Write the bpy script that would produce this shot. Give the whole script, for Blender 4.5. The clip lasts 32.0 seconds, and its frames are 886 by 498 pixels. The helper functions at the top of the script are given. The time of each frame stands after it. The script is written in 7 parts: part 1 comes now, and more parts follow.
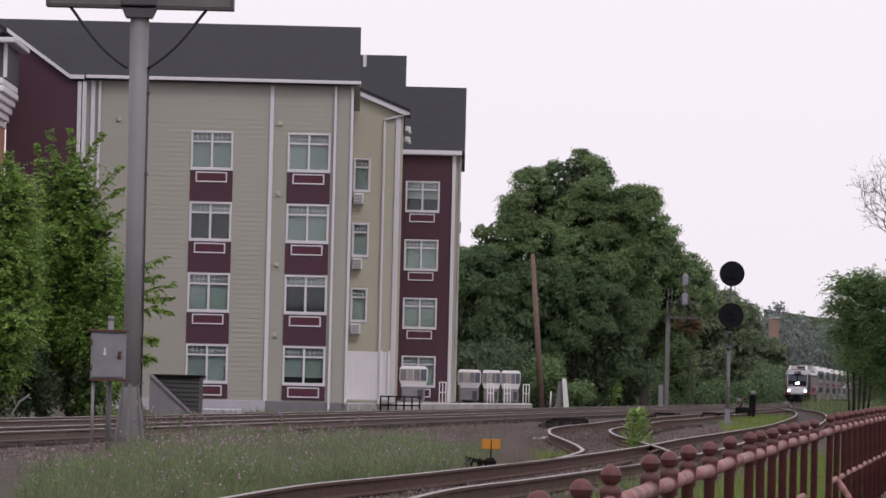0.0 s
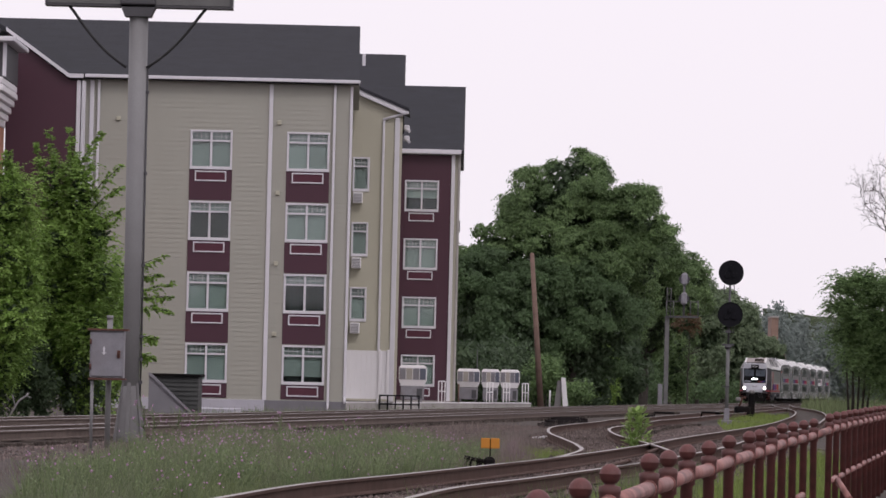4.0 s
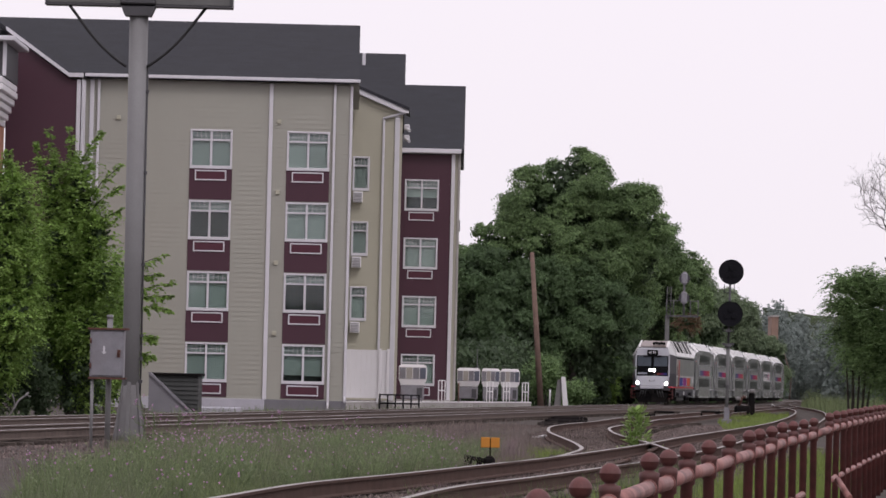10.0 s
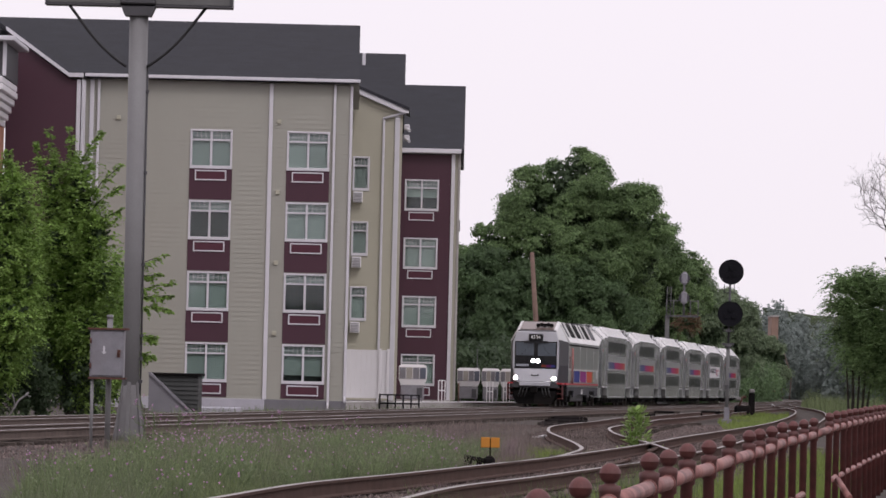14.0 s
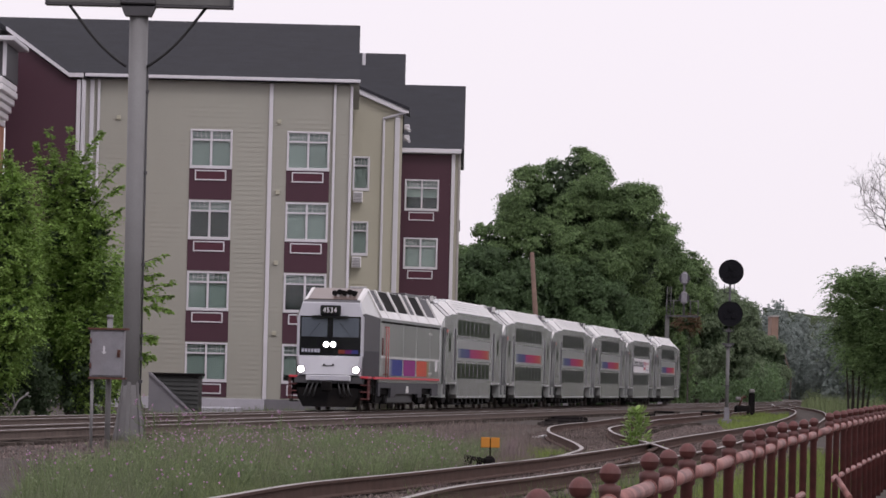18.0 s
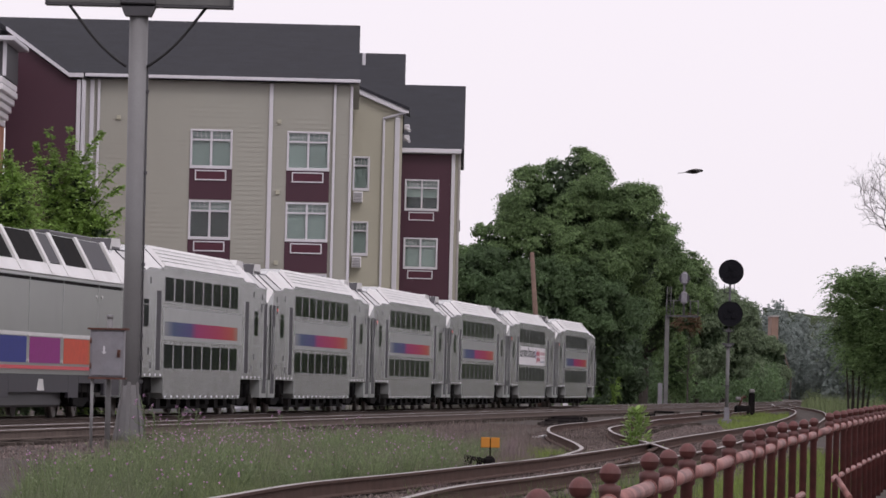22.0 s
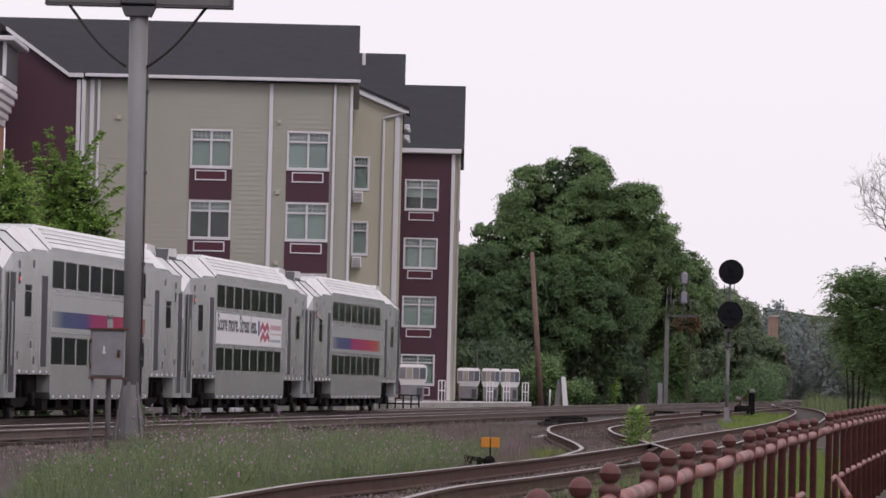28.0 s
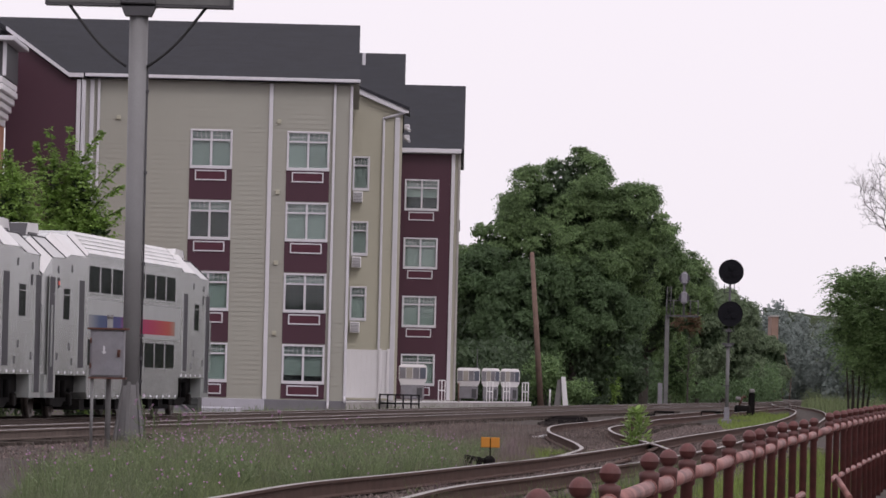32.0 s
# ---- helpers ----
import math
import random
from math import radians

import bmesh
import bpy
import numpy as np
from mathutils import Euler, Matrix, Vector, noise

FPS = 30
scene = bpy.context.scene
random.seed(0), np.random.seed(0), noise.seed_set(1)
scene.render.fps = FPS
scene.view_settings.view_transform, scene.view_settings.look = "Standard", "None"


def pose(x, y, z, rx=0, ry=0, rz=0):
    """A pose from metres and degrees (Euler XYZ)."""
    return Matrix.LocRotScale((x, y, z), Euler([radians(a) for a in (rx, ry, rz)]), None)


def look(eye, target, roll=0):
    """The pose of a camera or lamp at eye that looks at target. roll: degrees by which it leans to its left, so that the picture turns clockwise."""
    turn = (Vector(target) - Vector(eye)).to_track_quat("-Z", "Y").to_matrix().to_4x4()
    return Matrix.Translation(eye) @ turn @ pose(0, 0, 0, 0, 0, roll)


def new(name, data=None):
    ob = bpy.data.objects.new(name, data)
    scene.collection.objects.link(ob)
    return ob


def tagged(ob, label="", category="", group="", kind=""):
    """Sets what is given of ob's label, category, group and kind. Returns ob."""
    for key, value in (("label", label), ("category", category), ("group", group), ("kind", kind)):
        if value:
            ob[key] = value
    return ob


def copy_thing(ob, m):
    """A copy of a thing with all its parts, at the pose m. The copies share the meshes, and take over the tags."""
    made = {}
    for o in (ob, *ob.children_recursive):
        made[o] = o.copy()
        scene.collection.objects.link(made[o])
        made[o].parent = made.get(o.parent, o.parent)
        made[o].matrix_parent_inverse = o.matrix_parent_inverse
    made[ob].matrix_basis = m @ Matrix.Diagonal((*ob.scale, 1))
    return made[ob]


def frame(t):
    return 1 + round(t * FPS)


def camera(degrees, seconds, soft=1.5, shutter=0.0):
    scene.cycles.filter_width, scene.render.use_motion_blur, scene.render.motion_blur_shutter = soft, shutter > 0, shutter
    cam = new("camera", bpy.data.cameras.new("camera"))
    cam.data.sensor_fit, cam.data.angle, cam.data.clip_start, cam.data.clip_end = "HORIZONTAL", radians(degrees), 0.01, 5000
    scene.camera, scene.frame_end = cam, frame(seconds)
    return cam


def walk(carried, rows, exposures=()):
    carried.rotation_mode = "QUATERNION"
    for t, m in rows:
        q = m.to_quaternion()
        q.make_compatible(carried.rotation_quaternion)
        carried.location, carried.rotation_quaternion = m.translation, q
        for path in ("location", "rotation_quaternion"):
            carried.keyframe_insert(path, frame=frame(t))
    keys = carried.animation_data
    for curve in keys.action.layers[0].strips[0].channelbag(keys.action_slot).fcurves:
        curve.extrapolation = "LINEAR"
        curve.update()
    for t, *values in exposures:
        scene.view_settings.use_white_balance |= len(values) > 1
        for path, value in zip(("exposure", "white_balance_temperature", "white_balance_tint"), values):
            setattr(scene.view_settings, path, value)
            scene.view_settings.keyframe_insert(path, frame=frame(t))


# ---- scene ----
# World: metres, rail tops at z = 0, the camera near the origin looks along +Y.
EYE = (0.0, 0.0, 1.025)
PITCH, ROLL = 1.4612, 1.391
cam = camera(9.569, 32.0, soft=1.6)


def aim(dx=0.0, dy=0.0):
    """The camera's pose, nudged by small angles in thousandths of a degree."""
    return Matrix.Translation(EYE) @ pose(0, 0, 0, 90 + PITCH + dy / 1000, 0, dx / 1000) @ pose(0, 0, 0, 0, 0, ROLL)


walk(cam, [(0.0, aim(9, 18)), (0.5, aim(19, 0)), (1.0, aim(20, -9)), (1.5, aim(37, -18)), (2.0, aim(27, -9)),
           (2.5, aim(9, 0)), (3.0, aim(1, 8)), (3.5, aim(0, 9)), (5.5, aim(0, 1)), (6.5, aim(0, 0)), (20.0, aim()), (29.5, aim()), (30.0, aim(7, 0)), (30.5, aim(9, 0)), (31.0, aim(2, 0)),
           (32.0, aim(0, -1))], exposures=[(0.0, 0.03, 6430.0, 13.5), (32.0, 0.03, 6430.0, 13.5)])

# ---- world and sun ----
world = bpy.data.worlds.new("sky")
scene.world = world
world.use_nodes = True
wn, wl = world.node_tree.nodes, world.node_tree.links
wbg = wn["Background"]
sky = wn.new("ShaderNodeTexSky")
sky.sky_type, sky.sun_disc = "NISHITA", False
sky.sun_elevation, sky.sun_rotation = radians(52), radians(150)
sky.air_density, sky.dust_density, sky.ozone_density = 1.0, 6.0, 1.0
wmix = wn.new("ShaderNodeMix")
wmix.data_type = "RGBA"
wmix.inputs["Factor"].default_value = 0.93
wmix.inputs["B"].default_value = (10.0, 9.4, 9.9, 1)
wl.new(sky.outputs["Color"], wmix.inputs["A"])
wtc, wsep, wmr, wmul = wn.new("ShaderNodeTexCoord"), wn.new("ShaderNodeSeparateXYZ"), wn.new("ShaderNodeMapRange"), wn.new("ShaderNodeVectorMath")
wl.new(wtc.outputs["Generated"], wsep.inputs[0])
wl.new(wsep.outputs["Z"], wmr.inputs["Value"])
wmr.inputs["From Max"].default_value, wmr.inputs["To Min"].default_value, wmr.inputs["To Max"].default_value = 0.12, 0.95, 1.0
wmul.operation = "SCALE"
wl.new(wmix.outputs["Result"], wmul.inputs[0])
wl.new(wmr.outputs["Result"], wmul.inputs["Scale"])
wl.new(wmul.outputs[0], wbg.inputs["Color"])
wbg.inputs["Strength"].default_value = 0.1
sun_data = bpy.data.lights.new("sun", "SUN")
sun_data.energy, sun_data.angle, sun_data.color = 0.7, radians(16), (1.0, 0.97, 0.96)
sun = new("sun", sun_data)
sun.matrix_world = look((60, -60, 130), (0, 60, 0))


# ---- materials ----
def shade(name, color, rough=0.7, metal=0.0, vary=0.18, scale=6.0, fine=60.0, bump=0.0, dirt=None, dirt_amount=0.0, rand=0.0, island=0.0, emit=0.0, coat=0.0, spec=0.5):
    """A material whose colour varies at two scales, with fine relief and stains of a second colour."""
    m = bpy.data.materials.new(name)
    m.use_nodes = True
    n, l = m.node_tree.nodes, m.node_tree.links
    b = n["Principled BSDF"]
    b.inputs["Roughness"].default_value, b.inputs["Metallic"].default_value = rough, metal
    b.inputs["Coat Weight"].default_value, b.inputs["Specular IOR Level"].default_value = coat, spec
    tc = n.new("ShaderNodeTexCoord")
    big, small = n.new("ShaderNodeTexNoise"), n.new("ShaderNodeTexNoise")
    big.inputs["Scale"].default_value, small.inputs["Scale"].default_value = scale, fine
    big.inputs["Detail"].default_value, small.inputs["Detail"].default_value = 5, 3
    for t in (big, small):
        l.new(tc.outputs["Object"], t.inputs["Vector"])
    add = n.new("ShaderNodeMath")
    add.operation = "MULTIPLY_ADD"
    add.inputs[1].default_value = 0.6
    half = n.new("ShaderNodeMath")
    half.operation = "MULTIPLY"
    half.inputs[1].default_value = 0.4
    l.new(small.outputs["Fac"], half.inputs[0])
    l.new(big.outputs["Fac"], add.inputs[0])
    l.new(half.outputs[0], add.inputs[2])
    ramp = n.new("ShaderNodeMapRange")
    ramp.inputs["From Min"].default_value, ramp.inputs["From Max"].default_value = 0.3, 0.7
    ramp.inputs["To Min"].default_value, ramp.inputs["To Max"].default_value = 1 - vary, 1 + vary
    l.new(add.outputs[0], ramp.inputs["Value"])
    hsv = n.new("ShaderNodeHueSaturation")
    hsv.inputs["Color"].default_value = (*color, 1)
    value = ramp.outputs["Result"]
    for amount, node, socket in ((rand, "ShaderNodeObjectInfo", "Random"), (island, "ShaderNodeNewGeometry", "Random Per Island")):
        if amount:
            info = n.new(node)
            rr = n.new("ShaderNodeMapRange")
            rr.inputs["To Min"].default_value, rr.inputs["To Max"].default_value = 1 - amount, 1 + amount
            l.new(info.outputs[socket], rr.inputs["Value"])
            mul = n.new("ShaderNodeMath")
            mul.operation = "MULTIPLY"
            l.new(value, mul.inputs[0])
            l.new(rr.outputs["Result"], mul.inputs[1])
            value = mul.outputs[0]
    l.new(value, hsv.inputs["Value"])
    out = hsv.outputs["Color"]
    if dirt:
        stain = n.new("ShaderNodeTexNoise")
        stain.inputs["Scale"].default_value, stain.inputs["Detail"].default_value = scale * 0.45, 8
        l.new(tc.outputs["Object"], stain.inputs["Vector"])
        sr = n.new("ShaderNodeMapRange")
        sr.inputs["From Min"].default_value, sr.inputs["From Max"].default_value = 0.42, 0.72
        sr.inputs["To Max"].default_value = dirt_amount
        l.new(stain.outputs["Fac"], sr.inputs["Value"])
        mx = n.new("ShaderNodeMix")
        mx.data_type = "RGBA"
        l.new(sr.outputs["Result"], mx.inputs["Factor"])
        l.new(out, mx.inputs["A"])
        mx.inputs["B"].default_value = (*dirt, 1)
        out = mx.outputs["Result"]
    l.new(out, b.inputs["Base Color"])
    if bump:
        bn = n.new("ShaderNodeBump")
        bn.inputs["Strength"].default_value, bn.inputs["Distance"].default_value = min(1.0, bump * 20), bump
        l.new(add.outputs[0], bn.inputs["Height"])
        l.new(bn.outputs["Normal"], b.inputs["Normal"])
    if emit:
        b.inputs["Emission Color"].default_value, b.inputs["Emission Strength"].default_value = (*color, 1), emit
    return m


def leafy(name, color, dark, vary=0.35):
    """Foliage: two greens, mixed leaf by leaf and over larger patches."""
    m = shade(name, color, 0.55, 0, 0.25, 0.6, 4.0, island=vary, dirt=dark, dirt_amount=0.75)
    b = m.node_tree.nodes["Principled BSDF"]
    b.inputs["Specular IOR Level"].default_value = 0.25
    n, l = m.node_tree.nodes, m.node_tree.links
    thin, mix = n.new("ShaderNodeBsdfTranslucent"), n.new("ShaderNodeMixShader")
    mix.inputs[0].default_value = 0.4
    l.new(b.inputs["Base Color"].links[0].from_socket, thin.inputs["Color"])
    l.new(b.outputs[0], mix.inputs[1])
    l.new(thin.outputs[0], mix.inputs[2])
    l.new(mix.outputs[0], n["Material Output"].inputs[0])
    return m


def glass(name, tint=(0.9, 0.95, 0.93), gloss=0.55):
    """A thin pane: clear straight on, mirror-like at a flat angle."""
    m = bpy.data.materials.new(name)
    m.use_nodes = True
    n, l = m.node_tree.nodes, m.node_tree.links
    n.remove(n["Principled BSDF"])
    clear, shine, mix = n.new("ShaderNodeBsdfTransparent"), n.new("ShaderNodeBsdfGlossy"), n.new("ShaderNodeMixShader")
    clear.inputs["Color"].default_value = (*tint, 1)
    shine.inputs["Roughness"].default_value = 0.03
    fr = n.new("ShaderNodeFresnel")
    fr.inputs["IOR"].default_value = 1.45 + gloss
    l.new(fr.outputs[0], mix.inputs[0])
    l.new(clear.outputs[0], mix.inputs[1])
    l.new(shine.outputs[0], mix.inputs[2])
    l.new(mix.outputs[0], n["Material Output"].inputs[0])
    return m


def stripes(name, stops, base, y0, y1, rough=0.35):
    """Vinyl band whose colours run along the car from y0 to y1."""
    m = shade(name, base, 0.55, spec=0.15)
    n, l = m.node_tree.nodes, m.node_tree.links
    tc, sep, mr, cr = n.new("ShaderNodeTexCoord"), n.new("ShaderNodeSeparateXYZ"), n.new("ShaderNodeMapRange"), n.new("ShaderNodeValToRGB")
    l.new(tc.outputs["Object"], sep.inputs[0])
    mr.inputs["From Min"].default_value, mr.inputs["From Max"].default_value = y0, y1
    l.new(sep.outputs["Y"], mr.inputs["Value"])
    l.new(mr.outputs["Result"], cr.inputs["Fac"])
    e = cr.color_ramp.elements
    while len(e) > 1:
        e.remove(e[-1])
    e[0].position, e[0].color = stops[0][0], (*stops[0][1], 1)
    for p, c in stops[1:]:
        e.new(p).color = (*c, 1)
    l.new(cr.outputs["Color"], n["Principled BSDF"].inputs["Base Color"])
    return m


M_BEIGE = shade("beige_siding", (0.335, 0.33, 0.287), 0.6, 0, 0.05, 0.4, 30, dirt=(0.26, 0.25, 0.22), dirt_amount=0.2)
M_CREAM = shade("cream_siding", (0.43, 0.41, 0.325), 0.6, 0, 0.05, 0.4, 30, dirt=(0.36, 0.34, 0.27), dirt_amount=0.2)
M_FOUND2 = shade("pale_lavender_foundation", (0.42, 0.41, 0.46), 0.8, 0, 0.1, 1.5, 40)
M_RED = shade("maroon_siding", (0.057, 0.0155, 0.030), 0.55, 0, 0.08, 0.5, 30)
M_TRIM = shade("white_trim", (0.62, 0.605, 0.645), 0.5, 0, 0.05, 2, 30)
M_ROOF = shade("asphalt_shingles", (0.0145, 0.0155, 0.0215), 0.9, 0, 0.22, 1.2, 14, bump=0.01, dirt=(0.04, 0.038, 0.045), dirt_amount=0.5)
M_FOUND = shade("grey_foundation", (0.17, 0.165, 0.18), 0.9, 0, 0.15, 1.5, 40)
M_CONC = shade("pale_concrete", (0.40, 0.38, 0.36), 0.9, 0, 0.14, 1.0, 25, bump=0.004, dirt=(0.2, 0.18, 0.17), dirt_amount=0.5)
M_BLIND = shade("pale_blind", (0.41, 0.46, 0.45), 0.8, 0, 0.08, 1, 20, rand=0.15)
M_DARKROOM = shade("unlit_room_black", (0.03, 0.035, 0.04), 0.9)
M_PANE = glass("window_glass", gloss=0.08)
M_BRICK = shade("orange_brick", (0.36, 0.17, 0.11), 0.85, 0, 0.15, 3, 40, bump=0.004)
M_WHITE = shade("white_vinyl", (0.74, 0.72, 0.74), 0.45, 0, 0.03, 1, 20)
M_STEEL = shade("stainless_steel", (0.545, 0.56, 0.555), 0.27, 0.62, 0.07, 1.2, 25, dirt=(0.30, 0.29, 0.28), dirt_amount=0.35)
M_STEEL2 = shade("stainless_band", (0.47, 0.485, 0.48), 0.32, 0.58, 0.07, 1.2, 25)
M_CROOF = shade("car_roof_white", (0.70, 0.69, 0.69), 0.35, 0.15, 0.06, 1.5, 20, dirt=(0.45, 0.43, 0.42), dirt_amount=0.4)
M_VEST = shade("pale_grey_panel", (0.5, 0.5, 0.5), 0.4, 0.2, 0.06, 1.5, 20)
M_CGLASS = shade("dark_car_glass", (0.010, 0.012, 0.0155), 0.1, 0, 0.2, 2, 20, spec=0.14)
M_POCKET = shade("pocket_shade_dark_panel", (0.028, 0.026, 0.034), 0.6, 0.1, 0.15, 3, 30)
M_DGREY = shade("dark_grey_metal", (0.07, 0.068, 0.075), 0.5, 0.3, 0.12, 3, 30)
M_BLACK = shade("grimy_black", (0.007, 0.0065, 0.007), 0.8, 0.0, 0.3, 3, 30, dirt=(0.018, 0.014, 0.012), dirt_amount=0.5, spec=0.08)
M_WHEEL = shade("worn_wheel_steel", (0.16, 0.14, 0.13), 0.45, 0.7, 0.2, 4, 30)
M_LOCO = shade("silver_grey_paint", (0.33, 0.345, 0.325), 0.3, 0.5, 0.06, 1, 25, dirt=(0.24, 0.235, 0.23), dirt_amount=0.3)
M_LWHITE = shade("white_paint", (0.47, 0.47, 0.52), 0.35, 0, 0.05, 1.5, 25, coat=0.3)
M_MASK = shade("black_mask", (0.01, 0.01, 0.013), 0.12, 0, 0.1, 2, 20, coat=0.1)
M_SHIELD = shade("windshield_glass", (0.1, 0.115, 0.14), 0.08, 0, 0.1, 1, 20)
M_LRED = shade("red_stripe", (0.55, 0.04, 0.06), 0.45)
M_BULK = shade("dark_bulkhead_boards", (0.04, 0.042, 0.041), 0.8, 0, 0.2, 2, 30)
M_REDIRON = shade("grimy_red_iron", (0.10, 0.025, 0.025), 0.7, 0, 0.3, 5, 40)
M_LAMP = shade("lit_headlight", (1.0, 0.95, 0.88), 0.3, emit=60)
M_REDLAMP = shade("red_marker_light", (0.5, 0.05, 0.03), 0.3, emit=0.35)
M_REDRAIL = shade("pinkish_red_rail", (0.36, 0.13, 0.12), 0.5)
M_TAN = shade("brown_roof_panel", (0.16, 0.115, 0.1), 0.3, 0.3, 0.1, 2, 20)
M_INK = shade("black_ink", (0.02, 0.02, 0.025), 0.6)
M_LOGO = shade("red_logo", (0.34, 0.02, 0.06), 0.5)
M_GREYBAR = shade("grey_lettering", (0.35, 0.36, 0.42), 0.5)
M_BAND = stripes("rainbow_band", [(0.0, (0.25, 0.26, 0.27)), (0.12, (0.035, 0.06, 0.14)), (0.34, (0.045, 0.04, 0.15)), (0.42, (0.27, 0.008, 0.105)), (0.72, (0.32, 0.012, 0.06)), (0.92, (0.36, 0.055, 0.03)), (1.0, (0.3, 0.18, 0.14))], (0.3, 0.1, 0.2), -7.1, 6.3)
M_RAIL = shade("rusty_rail_side", (0.085, 0.053, 0.044), 0.85, 0.0, 0.25, 3, 40, bump=0.003, spec=0.1)
M_RAIL2 = shade("brown_main_rail_side", (0.13, 0.102, 0.09), 0.85, 0.0, 0.25, 3, 40, bump=0.003, spec=0.1)
M_RAILTOP = shade("polished_rail_head", (0.42, 0.39, 0.38), 0.5, 0.5, 0.2, 2, 30)
M_RAILDULL = shade("dull_siding_rail_head", (0.29, 0.265, 0.255), 0.55, 0.4, 0.25, 2, 30)
M_TIE = shade("weathered_tie", (0.075, 0.062, 0.055), 0.95, 0, 0.3, 2, 25, bump=0.01, island=0.3, spec=0.05)
M_TIEONE = shade("weathered_single_tie", (0.075, 0.062, 0.055), 0.95, 0, 0.3, 2, 25, bump=0.01, rand=0.3, spec=0.05)
M_STONE = shade("ballast_stone", (0.132, 0.104, 0.098), 0.95, 0, 0.3, 4, 40, island=0.6, spec=0.08)
M_POLE = shade("galvanised_pole", (0.205, 0.203, 0.208), 0.65, 0.0, 0.1, 1.5, 30, dirt=(0.13, 0.12, 0.12), dirt_amount=0.25)
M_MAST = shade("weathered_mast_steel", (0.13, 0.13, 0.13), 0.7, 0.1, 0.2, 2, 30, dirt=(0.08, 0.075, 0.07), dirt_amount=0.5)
# Pole grey darkened to offset the extra skylight on the base's tilted faces.
M_BASE = shade("pole_base_toned_for_light", (0.15, 0.147, 0.15), 0.75, 0, 0.15, 2, 30, dirt=(0.09, 0.08, 0.08), dirt_amount=0.5)
M_CABINET = shade("weathered_aluminium", (0.23, 0.225, 0.25), 0.5, 0.35, 0.18, 4, 40, dirt=(0.17, 0.14, 0.15), dirt_amount=0.5)
M_RUST = shade("rust", (0.10, 0.045, 0.035), 0.9, 0, 0.3, 8, 60, bump=0.002)
M_DECK = shade("shadow_black", (0.016, 0.014, 0.014), 0.95, 0, 0.3, 2, 30, spec=0.0)
M_BRICK2 = shade("dull_far_brick", (0.25, 0.165, 0.13), 0.9, 0, 0.12, 1, 20)
M_CABLE = shade("black_cable", (0.015, 0.015, 0.017), 0.6)
M_FENCE = shade("rust_red_fence_paint", (0.13, 0.04, 0.037), 0.6, 0, 0.3, 7, 70, bump=0.003, dirt=(0.045, 0.018, 0.016), dirt_amount=0.95)
M_FENCE2 = shade("faded_pink_rail_paint", (0.30, 0.135, 0.12), 0.6, 0, 0.3, 6, 70, bump=0.003, dirt=(0.10, 0.03, 0.027), dirt_amount=1.0)
M_WOOD = shade("weathered_pole_wood", (0.16, 0.105, 0.085), 0.9, 0, 0.25, 3, 30, bump=0.006)
M_GREYWOOD = shade("grey_wood", (0.20, 0.19, 0.19), 0.9, 0, 0.2, 3, 30, bump=0.006)
M_DISC = shade("black_signal_disc", (0.009, 0.009, 0.012), 0.75, 0, 0.2, 3, 30, spec=0.12)
M_ORANGE = shade("orange_target", (0.50, 0.20, 0.02), 0.6, 0, 0.1, 8, 60)
M_BARK = shade("bark", (0.045, 0.037, 0.032), 0.95, 0, 0.3, 4, 30, bump=0.02)
M_TWIG = shade("dark_twigs", (0.085, 0.07, 0.065), 0.9, 0, 0.2, 3, 30)
M_LEAF = leafy("green_leaves", (0.168, 0.25, 0.106), (0.106, 0.168, 0.078))
M_DARKLEAF = leafy("deep_green_leaves", (0.112, 0.176, 0.08), (0.074, 0.118, 0.058))
# For the added side woods: greyed so the coaches' reflections stay neutral.
M_THICKET = leafy("grey_green_thicket", (0.1, 0.112, 0.092), (0.07, 0.08, 0.066))
# Leaf green paled to stand in for haze over the farther tree row.
M_LEAFMID = leafy("haze_paled_leaves", (0.175, 0.23, 0.135), (0.13, 0.18, 0.105))
# Leaf green whose colour is darkened for the shade inside crowns and thickets.
M_UNDER = leafy("shade_toned_leaves", (0.07, 0.105, 0.055), (0.05, 0.08, 0.042))
M_LEAF2 = leafy("fresh_leaves", (0.235, 0.36, 0.09), (0.13, 0.22, 0.058))
M_DRYLEAF = leafy("browned_leaves", (0.16, 0.105, 0.06), (0.12, 0.08, 0.05))
# Pale greyed leaf colour: the distance haze is put into the green itself.
M_LEAF3 = leafy("hazed_far_leaves", (0.225, 0.262, 0.245), (0.2, 0.24, 0.222), 0.08)
M_LEAF4 = leafy("pinnate_leaves", (0.175, 0.265, 0.11), (0.115, 0.185, 0.075))
M_GRASS = leafy("meadow_blades", (0.165, 0.205, 0.098), (0.12, 0.158, 0.078))
M_LAWN = leafy("bright_grass", (0.2, 0.27, 0.07), (0.14, 0.19, 0.055))
M_GRASS2 = leafy("grey_green_weeds", (0.18, 0.2, 0.125), (0.13, 0.158, 0.09))
M_DRY = leafy("dry_stalks", (0.2, 0.165, 0.15), (0.14, 0.11, 0.10))
M_DRY2 = leafy("purplish_stems", (0.25, 0.185, 0.2), (0.18, 0.14, 0.14))
M_FLOWER = shade("purple_flowers", (0.42, 0.23, 0.39), 0.8, island=0.3)


